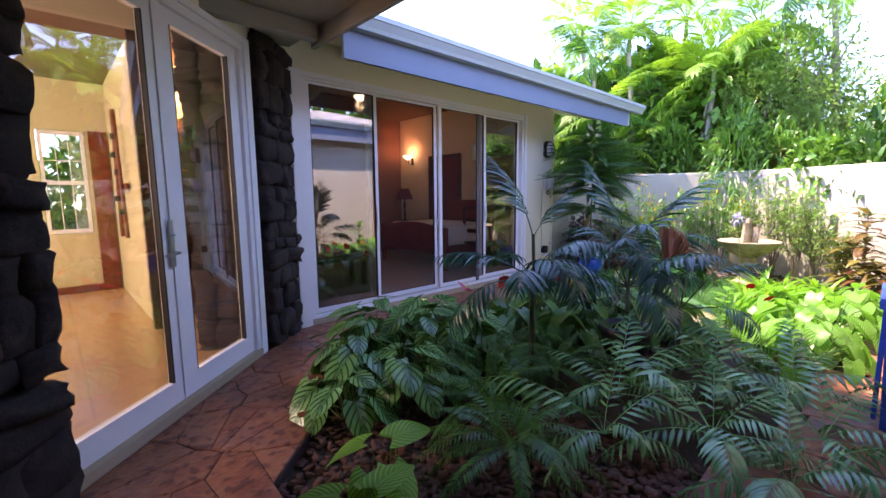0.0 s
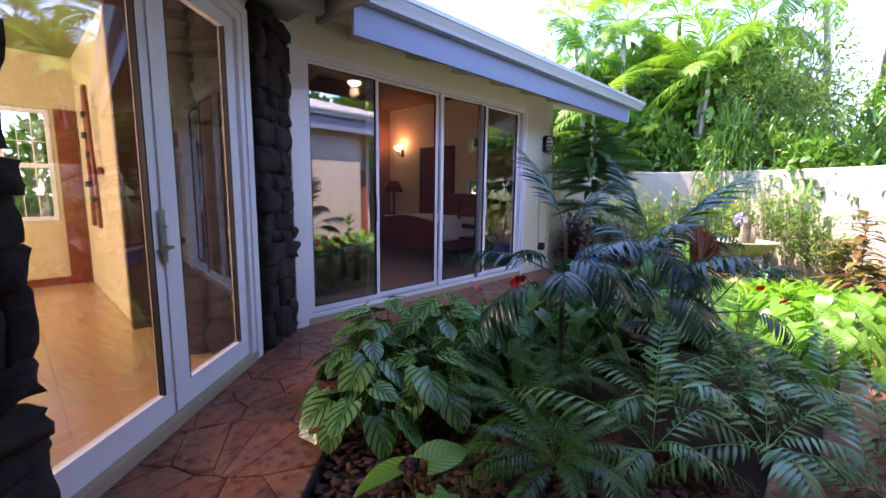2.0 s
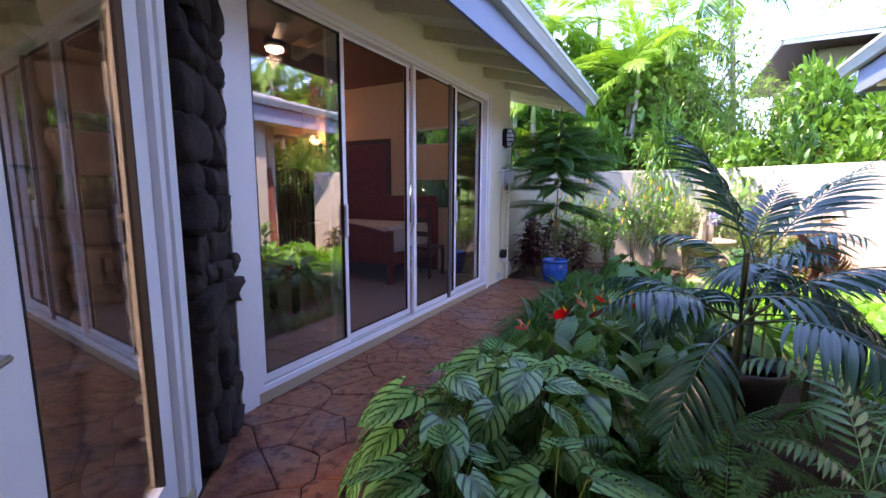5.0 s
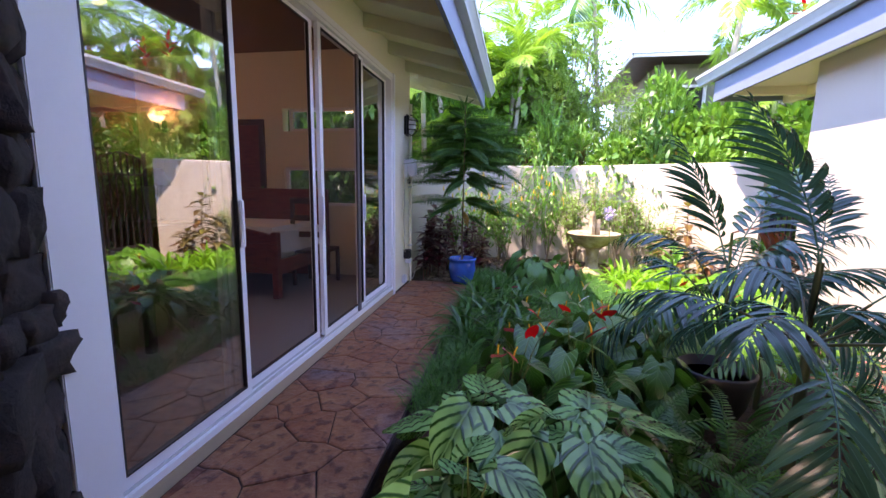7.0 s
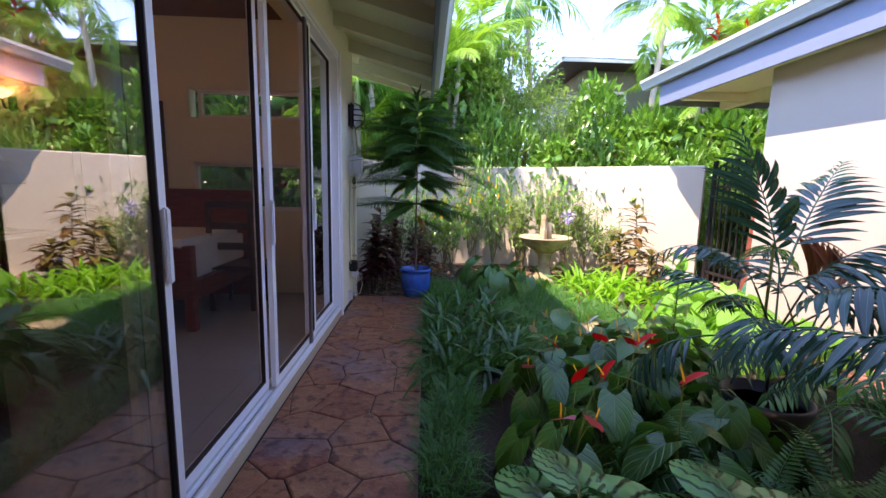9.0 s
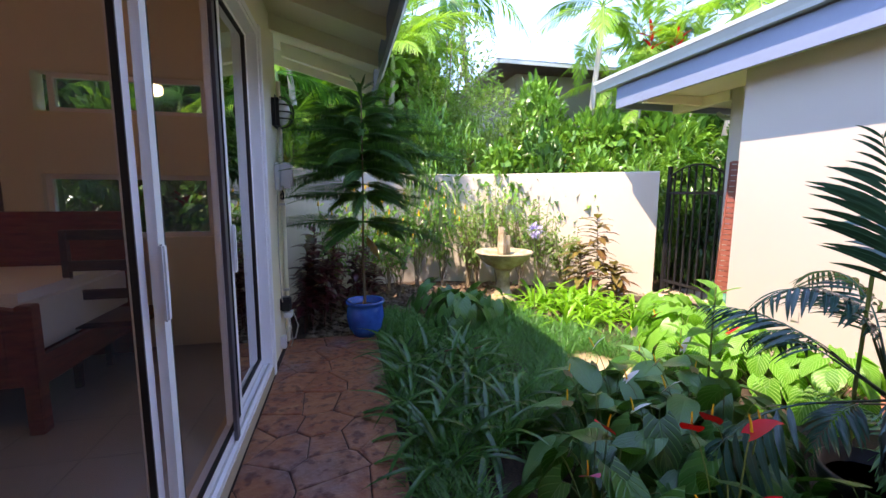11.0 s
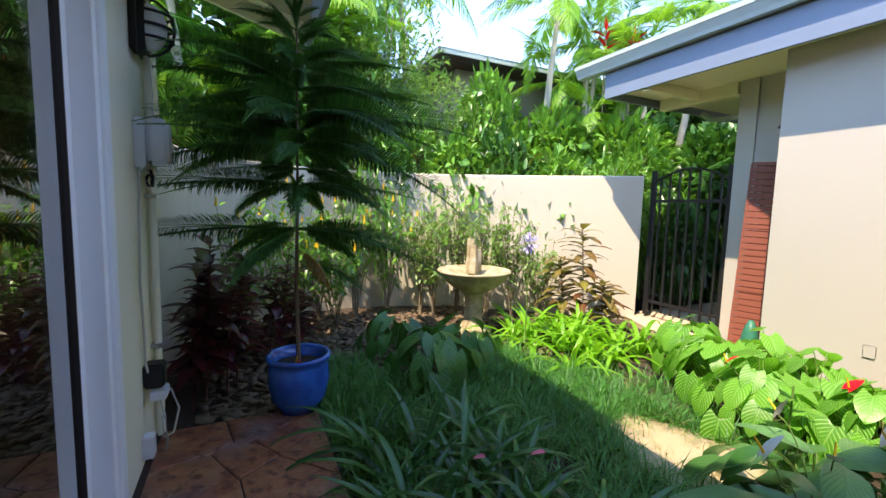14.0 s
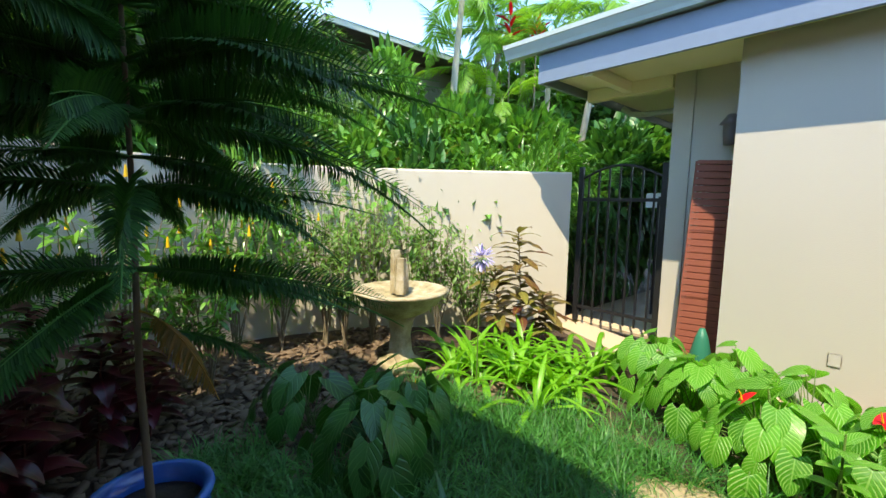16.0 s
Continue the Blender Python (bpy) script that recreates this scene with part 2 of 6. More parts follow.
def make_floor(name, colour, gloss, tile):
    n = Nodes(name).set(gloss, 0, 0.5)
    v = n.world_coords()
    br = n.add("ShaderNodeTexBrick", Scale=1.0, Mortar_Size=0.006)
    br.offset, br.inputs["Brick Width"].default_value, br.inputs["Row Height"].default_value = 0.0, tile, tile
    br.inputs["Color1"].default_value = (*colour, 1)
    br.inputs["Color2"].default_value = (*tint(colour, 0.9), 1)
    br.inputs["Mortar"].default_value = (*tint(colour, 0.55), 1)
    n.link(v, br.inputs["Vector"])
    n.colour(n.mix(n.noise(v, 5.0, 5), br.outputs[0], tint(colour, 0.85)))
    return n.mat


def make_glaze():
    n = Nodes("blue_glaze").set(0.16, 0, 0.6)
    v = n.world_coords()
    a = n.noise(v, 8.0, 4)
    n.colour(n.ramp(a, [(0.3, (0.008, 0.06, 0.30)), (0.6, (0.015, 0.13, 0.50)), (0.8, (0.03, 0.24, 0.60))]))
    n.bump(n.noise(v, 30.0, 3), 0.12, 0.004)
    return n.mat


def make_fountain():
    n = Nodes("mossy_cast_stone").set(0.9)
    v = n.world_coords()
    a, b = n.noise(v, 6.0, 6, 0.7), n.noise(v, 50.0, 5, 0.7)
    col = n.ramp(a, [(0.3, (0.16, 0.12, 0.06)), (0.5, (0.40, 0.33, 0.20)), (0.7, (0.60, 0.54, 0.44))])
    n.colour(n.mix(n.math("MULTIPLY", b, 0.4), col, (0.22, 0.18, 0.10)))
    n.bump(b, 0.7, 0.01)
    return n.mat


M_SLATE, M_LAVA, M_SOIL, M_GLAZE, M_FOUNTAIN = make_slate(), make_lava(), make_soil(), make_glaze(), make_fountain()
M_TILEFLOOR = make_floor("tan_floor_tile", (0.62, 0.38, 0.20), 0.24, 0.6)
M_GREYFLOOR = make_floor("grey_beige_floor_tile", (0.34, 0.30, 0.27), 0.35, 0.45)
M_MULCH = surface("red_brown_chip", (0.085, 0.038, 0.026), 0.9, amount=0.3, vary=0.3)
M_WICKER = surface("red_brown_wicker", (0.28, 0.08, 0.05), 0.7, grain=200, amount=0.2, relief=0.6)

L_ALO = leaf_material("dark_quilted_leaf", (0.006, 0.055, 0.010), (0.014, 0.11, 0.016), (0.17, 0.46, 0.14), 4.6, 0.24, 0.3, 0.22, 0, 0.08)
# Quilted leaf again, brightened to lime to carry full sun in its colour.
L_ALO_LIT = leaf_material("sunlit_quilted_leaf", (0.055, 0.28, 0.015), (0.15, 0.47, 0.04), (0.36, 0.62, 0.16), 8.0, 0.35, 0.25, 0.45, 0, 0.30)
L_ANTH = leaf_material("glossy_heart_leaf", (0.012, 0.085, 0.012), (0.05, 0.21, 0.03), (0.08, 0.23, 0.05), 6.0, 0.34, 0.3, 0.2)
L_SPATH = leaf_material("broad_peace_lily_leaf", (0.035, 0.16, 0.035), (0.14, 0.33, 0.11), (0.05, 0.17, 0.04), 11.0, 0.28, 0.3, 0.25)
L_FERN = leaf_material("fern_leaf", (0.012, 0.095, 0.012), (0.045, 0.22, 0.025), None, 0, 0.45, 0.35, 0.3)
L_FERN_PALE = leaf_material("silvery_fern_leaf", (0.02, 0.12, 0.03), (0.15, 0.40, 0.17), None, 0, 0.22, 0.3, 0.15)
# The blue in this green stands in for sky reflected on the fronds.
L_PALM = leaf_material("sky_tinted_palm_leaf", (0.012, 0.055, 0.04), (0.035, 0.13, 0.11), None, 0, 0.2, 0.25, 0.2)
# Yellow-green with the sunlight on the far palms put into it.
L_PALM_LIT = leaf_material("sunlit_palm_leaf", (0.10, 0.30, 0.02), (0.28, 0.50, 0.06), None, 0, 0.4, 0.3, 0.45)
L_PALM_RED = leaf_material("dry_red_palm_leaf", (0.20, 0.05, 0.03), (0.32, 0.11, 0.05), None, 0, 0.5, 0.3, 0.3)
L_GRASS = leaf_material("mondo_grass_blade", (0.02, 0.13, 0.02), (0.08, 0.30, 0.045), None, 0, 0.5, 0.4, 0.3)
L_GRASS_DRY = leaf_material("dry_grass_blade", (0.20, 0.20, 0.07), (0.40, 0.36, 0.17), None, 0, 0.6, 0.3, 0.3)
# Strap lily twice: shade put into this green, sunlight into the next.
L_STRAP = leaf_material("shaded_strap_leaf", (0.01, 0.085, 0.016), (0.04, 0.18, 0.03), None, 0, 0.3, 0.3, 0.25)
L_STRAP_LIT = leaf_material("sunlit_strap_leaf", (0.13, 0.40, 0.02), (0.24, 0.54, 0.05), None, 0, 0.35, 0.25, 0.45)
L_NORFOLK = leaf_material("norfolk_needle", (0.014, 0.085, 0.016), (0.055, 0.20, 0.03), None, 0, 0.6, 0.3, 0.2)
L_NORFOLK_DRY = leaf_material("dying_needle", (0.18, 0.16, 0.03), (0.45, 0.20, 0.03), None, 0, 0.5, 0.3, 0.3)
L_TI = leaf_material("maroon_ti_leaf", (0.04, 0.006, 0.012), (0.16, 0.022, 0.03), None, 0, 0.3, 0.3, 0.25)
L_CROTON = leaf_material("mixed_croton_leaf", (0.20, 0.05, 0.04), (0.22, 0.24, 0.05), None, 0, 0.35, 0.5, 0.3, 1.0)
L_BUSH = leaf_material("hedge_leaf", (0.04, 0.17, 0.02), (0.19, 0.43, 0.07), None, 0, 0.28, 0.45, 0.3)
L_BUSH_DARK = leaf_material("deep_hedge_leaf", (0.02, 0.10, 0.02), (0.07, 0.22, 0.04), None, 0, 0.4, 0.4, 0.3)
L_BUSH_PALE = leaf_material("pale_shrub_leaf", (0.13, 0.28, 0.06), (0.26, 0.42, 0.12), None, 0, 0.4, 0.35, 0.45)


# ---- building helpers ----
def box_bm(bm, x0, x1, y0, y1, z0, z1, m=None):
    vs = [bm.verts.new((x, y, z)) for x in (x0, x1) for y in (y0, y1) for z in (z0, z1)]
    for f in ((0, 1, 3, 2), (4, 6, 7, 5), (0, 4, 5, 1), (2, 3, 7, 6), (0, 2, 6, 4), (1, 5, 7, 3)):
        bm.faces.new([vs[i] for i in f])
    if m is not None:
        bmesh.ops.transform(bm, matrix=m, verts=vs)
    return vs


def part(name, bm, material, parent=None, label="", smooth=False, bevel=0.0):
    if bevel:
        bmesh.ops.bevel(bm, geom=bm.edges[:], offset=bevel, segments=2, affect="EDGES", clamp_overlap=True)
    bmesh.ops.recalc_face_normals(bm, faces=bm.faces[:])
    me = bpy.data.meshes.new(name)
    bm.to_mesh(me)
    bm.free()
    me.materials.append(material)
    if smooth:
        me.polygons.foreach_set("use_smooth", [True] * len(me.polygons))
    ob = new(name, me)
    if parent is not None:
        ob.parent = parent
    if label:
        tagged(ob, label)
    return ob


def box(name, x0, x1, y0, y1, z0, z1, material, parent=None, label="", m=None, bevel=0.0):
    bm = bmesh.new()
    box_bm(bm, min(x0, x1), max(x0, x1), min(y0, y1), max(y0, y1), z0, z1, m)
    return part(name, bm, material, parent, label, bevel=bevel)


def boxes(name, items, material, parent=None, label="", m=None, bevel=0.0):
    bm = bmesh.new()
    for it in items:
        box_bm(bm, *it)
    if m is not None:
        bmesh.ops.transform(bm, matrix=m, verts=bm.verts[:])
    return part(name, bm, material, parent, label, bevel=bevel)


def thing(name, label, category, place=(0, 0, 0), turn=0.0, group="", kind=""):
    ob = new(name)
    ob.empty_display_size = 0.1
    ob.matrix_basis = pose(*place, 0, 0, turn)
    return tagged(ob, label, category, group, kind)


def structure(ob, label=""):
    return tagged(ob, label, kind="structure")


def lathe(name, profile, material, parent=None, label="", steps=40, place=(0, 0, 0), closed=False):
    bm = bmesh.new()
    rings = []
    for r, z in profile:
        rings.append([bm.verts.new((place[0] + r * math.cos(math.tau * i / steps), place[1] + r * math.sin(math.tau * i / steps), place[2] + z)) for i in range(steps)])
    for a, b in zip(rings, rings[1:]):
        for i in range(steps):
            bm.faces.new((a[i], a[(i + 1) % steps], b[(i + 1) % steps], b[i]))
    bm.faces.new(list(reversed(rings[0])))
    bm.faces.new(rings[-1])
    return part(name, bm, material, parent, label, smooth=True)


def tube(name, points, radius, material, parent=None, label="", sides=6, taper=1.0):
    """A round bar along points; taper: the end's radius over the start's."""
    V, F, U = tube_arrays([Vector(p) for p in points], radius, radius * taper, sides)
    return mesh_part(name, V, F, U, material, parent, label)


def tube_arrays(points, r0, r1, sides=5):
    V, F, U = [], [], []
    n = len(points)
    for i, p in enumerate(points):
        d = (points[min(i + 1, n - 1)] - points[max(i - 1, 0)])
        d = d.normalized() if d.length > 1e-9 else UP
        a = d.cross(UP)
        if a.length < 0.05:
            a = d.cross(Vector((1, 0, 0)))
        a.normalize()
        b = d.cross(a)
        r = r0 + (r1 - r0) * i / max(1, n - 1)
        for k in range(sides):
            th = math.tau * k / sides
            V.append(p + (a * math.cos(th) + b * math.sin(th)) * r)
            U.append((0.5, i / max(1, n - 1)))
    for i in range(n - 1):
        for k in range(sides):
            F.append((i * sides + k, i * sides + (k + 1) % sides, (i + 1) * sides + (k + 1) % sides, (i + 1) * sides + k))
    return np.array([tuple(v) for v in V]), np.array(F, int), np.array(U)


def merge(chunks):
    Vs, Fs, Us, off = [], [], [], 0
    for V, F, U in chunks:
        Vs.append(V)
        Fs.append(F + off)
        Us.append(U)
        off += len(V)
    return np.concatenate(Vs), np.concatenate(Fs), np.concatenate(Us)


def moved(chunk, m):
    V, F, U = chunk
    A = np.array(m)
    return V @ A[:3, :3].T + A[:3, 3], F, U


def mesh_data(name, V, F, U, material):
    me = bpy.data.meshes.new(name)
    nv, nf = len(V), len(F)
    me.vertices.add(nv)
    me.vertices.foreach_set("co", np.asarray(V, np.float32).ravel())
    me.loops.add(nf * 4)
    me.loops.foreach_set("vertex_index", np.asarray(F, np.int32).ravel())
    me.polygons.add(nf)
    me.polygons.foreach_set("loop_start", np.arange(0, nf * 4, 4, dtype=np.int32))
    me.update(calc_edges=True)
    uv = me.uv_layers.new(name="UVMap")
    uv.data.foreach_set("uv", np.asarray(U, np.float32)[np.asarray(F, np.int32).ravel()].ravel())
    me.polygons.foreach_set("use_smooth", [True] * nf)
    me.materials.append(material)
    me.validate()
    return me


def mesh_part(name, V, F, U, material, parent=None, label="", kind=""):
    ob = new(name, mesh_data(name, V, F, U, material))
    if parent is not None:
        ob.parent = parent
    return tagged(ob, label, kind=kind)


def placed(name, me, m, parent):
    ob = new(name, me)
    ob.parent = parent
    ob.matrix_basis = m
    return ob


# ---- leaf shapes: root at the origin, growing along +y, upper side +z ----
def blade(length, width, shape="lance", droop=0.3, fold=0.15, nv=6, nu=2, wave=0.0, lobe=0.0, quilt=0.0, veins=8.0):
    """One leaf. shape: lance, strap or heart. droop bends the tip down, fold lifts the halves, quilt swells it between the veins."""
    V, F, U = [], [], []
    cols = 2 * nu + 1
    for j in range(nv + 1):
        t = j / nv
        if shape == "lance":
            w = math.sin(math.pi * min(1, t ** 0.75)) ** 0.8 if t < 1 else 0
            w = max(w, 0.06 if t < 1 else 0.01)
        elif shape == "strap":
            w = (0.55 + 0.45 * math.sin(math.pi * t ** 0.8)) * (1 - t ** 4) + 0.01
        else:
            w = (math.sin(math.pi * (t * 0.90 + 0.10) ** 0.72)) ** 0.75 if t < 1 else 0.01
        a = droop * t
        yy = length * (math.sin(a) / a if a > 1e-4 else 1.0) * t
        zz = -length * ((1 - math.cos(a)) / a if a > 1e-4 else 0.0) * t
        for i in range(cols):
            u = (i - nu) / nu
            x = u * w * width / 2
            y = yy - lobe * length * abs(u) ** 1.5 * max(0.0, 1 - t * 2.2)
            z = zz + abs(x) * fold + wave * length * math.sin(t * 13 + u * 2) * abs(u)
            if quilt:
                z += quilt * (abs(math.sin(math.pi * (t * veins - abs(u) * 0.45 * veins))) - 0.5) * (1 - abs(u) ** 3)
            V.append((x, y, z))
            U.append((0.5 + u / 2, t))
    for j in range(nv):
        for i in range(cols - 1):
            k = j * cols + i
            F.append((k, k + 1, k + cols + 1, k + cols))
    return np.array(V), np.array(F, int), np.array(U)


def frond(length, pairs, leaf, rnd, droop=0.9, lift=0.0, spread=62, sag=25, envelope="palm", bare=0.15, rib=0.006, stemmat=None):
    """A feather leaf: a bent midrib with leaflets on both sides. leaf: one leaflet's arrays for a length of 1."""
    pts = []
    for i in range(13):
        t = i / 12
        a = droop * t
        s = length * t
        pts.append(Vector((0, s * (math.sin(a) / a if a > 1e-4 else 1), -s * ((1 - math.cos(a)) / a if a > 1e-4 else 0))))
    chunks = [tube_arrays(pts, rib, rib * 0.25, 4)]
    for k in range(pairs):
        t = bare + (1 - bare) * (k + 0.5) / pairs
        a = droop * t
        s = length * t
        p = Vector((0, s * (math.sin(a) / a if a > 1e-4 else 1), -s * ((1 - math.cos(a)) / a if a > 1e-4 else 0)))
        q = (t - bare) / (1 - bare)
        if envelope == "palm":
            e = (0.55 + 0.45 * math.sin(math.pi * min(1, q * 1.15 + 0.1))) * (1 - 0.45 * q ** 3)
        else:
            e = (math.sin(math.pi * min(1, q * 0.94 + 0.06) ** 0.8)) ** 0.7 * (1 - 0.2 * q)
        for side in (-1, 1):
            ang = spread * (1 - 0.55 * q) + rnd.uniform(-5, 5)
            m = Matrix.Translation(p) @ pose(0, 0, 0, -math.degrees(a), 0, 0) @ pose(0, 0, 0, 0, 0, -side * ang) @ pose(0, 0, 0, lift - sag * rnd.uniform(0.6, 1.3), 0, 0)
            sc = e * rnd.uniform(0.88, 1.08)
            chunks.append(moved(leaf, m @ Matrix.Diagonal((sc, sc, sc, 1))))
    return merge(chunks)

# ---- structure ----
WALL_Y, PATH_EDGE = 4.2, 3.33
DIAG0, DIAG_ANG = Vector((-0.12, 2.62, 0)), 42.4
D_ALONG = Vector((math.cos(radians(DIAG_ANG)), math.sin(radians(DIAG_ANG)), 0))
D_OUT = Vector((D_ALONG.y, -D_ALONG.x, 0))
DIAG = Matrix.Translation(DIAG0) @ pose(0, 0, 0, 0, 0, DIAG_ANG)


def flat(name, polygon, z, material, label="", thick=0.0):
    bm = bmesh.new()
    top = [bm.verts.new((x, y, z)) for x, y in polygon]
    f = bm.faces.new(top)
    if thick:
        r = bmesh.ops.extrude_face_region(bm, geom=[f])
        bmesh.ops.translate(bm, vec=(0, 0, -thick), verts=[v for v in r["geom"] if isinstance(v, bmesh.types.BMVert)])
    return part(name, bm, material, None, label)


ground = structure(box("ground", -60, 80, -60, 60, -0.3, -0.045, M_SOIL), "dark planted soil under the whole garden")

pave = structure(thing("path_slab", "red-brown stamped concrete path along the glass doors", "path"))
e0, e1 = DIAG0 - D_ALONG * 2.2, DIAG0 + D_ALONG * 1.9
f0, f1 = e0 + D_OUT * 0.93, DIAG0 + D_ALONG * 2.35 + D_OUT * 0.93
inner = DIAG0 + D_OUT * 0.93
k = (PATH_EDGE - inner.y) / D_ALONG.y
bend = inner + D_ALONG * k
terrace_corner = inner + D_ALONG * 0.02
slab_polys = [
    [(e0.x, e0.y), (f0.x, f0.y), (terrace_corner.x, terrace_corner.y), (bend.x, bend.y), (1.86, WALL_Y + 0.12), (1.2, 3.9)],
    [(bend.x, bend.y), (6.32, PATH_EDGE), (6.32, WALL_Y + 0.02), (1.86, WALL_Y + 0.12)],
    [(-4.0, -2.2), (1.3, -2.2), (0.55, 0.35), (0.33, 1.2), (terrace_corner.x - 0.14, terrace_corner.y - 0.15), (f0.x, f0.y), (-4.0, f0.y)],
    [(1.3, -2.2), (4.6, -2.2), (4.6, -0.16), (2.4, 0.16), (0.55, 0.35)],
]
for poly in slab_polys:
    s = flat("slab", poly, 0.0, M_MORTAR, "", 0.12)
    s.parent = pave

# bedroom wing wall with the sliding doors
SX0, SX1, SZ0, SZ1 = 1.84, 5.50, 0.07, 2.53
wall = structure(thing("wall_bedroom", "cream stucco house wall round the sliding doors", "wall"))
box("wall_face", 1.66, SX0, WALL_Y, WALL_Y + 0.15, -0.05, 3.02, M_STUCCO, wall)
box("wall_face", SX0, SX1, WALL_Y, WALL_Y + 0.15, SZ1, 3.02, M_STUCCO, wall)
box("wall_face", SX1, 6.36, WALL_Y, WALL_Y + 0.15, -0.05, 3.02, M_STUCCO, wall)
box("threshold", SX0, SX1, WALL_Y - 0.02, WALL_Y + 0.15, -0.05, SZ0, M_CURB, wall, "stained concrete door sill")
side = structure(thing("wall_side", "cream stucco end wall of the bedroom", "wall"))
W1, W2 = (4.75, 5.98, 1.03, 1.56), (4.75, 5.90, 2.05, 2.36)
wx0, wx1 = 6.21, 6.36
box("wall_face", wx0, wx1, 4.35, W1[0], -0.05, 3.3, M_STUCCO, side)
box("wall_face", wx0, wx1, W1[0], 8.3, -0.05, W1[2], M_STUCCO, side)
box("wall_face", wx0, wx1, W1[0], 5.98, W1[3], W2[2], M_STUCCO, side)
box("wall_face", wx0, wx1, W1[0], 8.3, W2[3], 3.3, M_STUCCO, side)
box("wall_face", wx0, wx1, 5.98, 8.3, W1[2], W2[3], M_STUCCO, side)


def plain_window(name, x, y0, y1, z0, z1, label):
    w = structure(thing(name, label, "window"))
    boxes("window_frame", [(x - 0.02, x + 0.04, y0, y1, z0, z0 + 0.04), (x - 0.02, x + 0.04, y0, y1, z1 - 0.04, z1),
                           (x - 0.02, x + 0.04, y0, y0 + 0.04, z0 + 0.04, z1 - 0.04), (x - 0.02, x + 0.04, y1 - 0.04, y1, z0 + 0.04, z1 - 0.04)], M_WHITE, w)
    pn = box("pane", x, x + 0.006, y0 + 0.04, y1 - 0.04, z0 + 0.04, z1 - 0.04, M_GLASS, w)
    pn.visible_shadow = False
    return w


plain_window("window_1", 6.28, *W1, "low wide bedroom window looking onto garden plants")
plain_window("window_2", 6.28, *W2, "high narrow clerestory window of the bedroom")

# bedroom shell
structure(box("floor_bedroom", 1.3, 6.21, 4.35, 8.3, -0.05, 0.06, M_GREYFLOOR), "grey beige tiled bedroom floor")
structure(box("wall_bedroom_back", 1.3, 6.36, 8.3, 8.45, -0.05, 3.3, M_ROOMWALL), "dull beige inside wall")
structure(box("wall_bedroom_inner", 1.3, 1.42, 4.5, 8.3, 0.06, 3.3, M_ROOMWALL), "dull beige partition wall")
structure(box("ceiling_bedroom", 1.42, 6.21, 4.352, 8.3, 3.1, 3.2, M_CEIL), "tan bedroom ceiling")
bd = structure(thing("door_bedroom", "dark brown wooden bedroom door in its frame", "door", (6.205, 6.75, 0.06)))
boxes("door_frame", [(-0.035, 0, -0.5, -0.42, 0, 2.15), (-0.035, 0, 0.42, 0.5, 0, 2.15), (-0.035, 0, -0.42, 0.42, 2.07, 2.15)], M_DARKWOOD, bd)
box("door_leaf", -0.02, 0, -0.42, 0.42, 0, 2.07, M_CEDAR, bd)
lathe("door_knob", [(0.01, -0.03), (0.026, -0.01), (0.026, 0.015), (0.008, 0.03)], M_CHROME, bd, place=(-0.06, -0.34, 1.0), steps=12)

# sliding doors
slider = structure(thing("door_sliding", "white aluminium sliding door, outer glass panels and two insect screens", "door"))
y0, y1 = WALL_Y - 0.015, WALL_Y + 0.10
box("casing", SX0 - 0.125, SX0 - 0.002, WALL_Y - 0.03, WALL_Y - 0.002, -0.02, SZ1 + 0.06, M_WHITE, slider, "white painted side trim board", bevel=0.004)
box("casing", SX1 + 0.002, SX1 + 0.07, WALL_Y - 0.03, WALL_Y - 0.002, -0.02, SZ1 + 0.06, M_WHITE, slider, bevel=0.004)
box("head_trim", SX0 - 0.002, SX1 + 0.002, WALL_Y - 0.02, WALL_Y - 0.002, SZ1 + 0.002, SZ1 + 0.05, M_WHITE, slider)
boxes("outer_frame", [(SX0, SX0 + 0.045, y0, y1, SZ0, SZ1), (SX1 - 0.045, SX1, y0, y1, SZ0, SZ1),
                      (SX0 + 0.045, SX1 - 0.045, y0, y1, SZ1 - 0.028, SZ1), (SX0 + 0.045, SX1 - 0.045, y0, y1, SZ0, SZ0 + 0.035)], M_WHITE, slider)
for ty in (y0 + 0.02, y0 + 0.065):
    box("track", SX0 + 0.045, SX1 - 0.045, ty, ty + 0.01, SZ0 + 0.035, SZ0 + 0.05, M_CHROME, slider)
PW = 0.93


def sash(name, x0, x1, y, frame_mat, stile=0.05, bottom=0.06, label="", fill=None):
    s = ob = new(name)
    s.parent = slider
    if label:
        tagged(s, label)
    z0, z1 = SZ0 + 0.05, SZ1 - 0.03
    boxes("sash_frame", [(x0, x0 + stile, y, y + 0.03, z0, z1), (x1 - stile, x1, y, y + 0.03, z0, z1),
                         (x0 + stile, x1 - stile, y, y + 0.03, z0, z0 + bottom), (x0 + stile, x1 - stile, y, y + 0.03, z1 - 0.025, z1)], frame_mat, s)
    boxes("gasket", [(x0 + stile, x0 + stile + 0.008, y - 0.001, y + 0.02, z0 + bottom, z1 - 0.025), (x1 - stile - 0.008, x1 - stile, y - 0.001, y + 0.02, z0 + bottom, z1 - 0.025),
                     (x0 + stile + 0.008, x1 - stile - 0.008, y - 0.001, y + 0.02, z0 + bottom, z0 + bottom + 0.008), (x0 + stile + 0.008, x1 - stile - 0.008, y - 0.001, y + 0.02, z1 - 0.033, z1 - 0.025)], M_RUBBER, s)
    p = box("pane", x0 + stile, x1 - stile, y + 0.012, y + 0.018, z0 + bottom, z1 - 0.025, fill or M_GLASS_TINT, s, "grey insect mesh" if fill else "")
    p.visible_shadow = bool(fill)
    return s


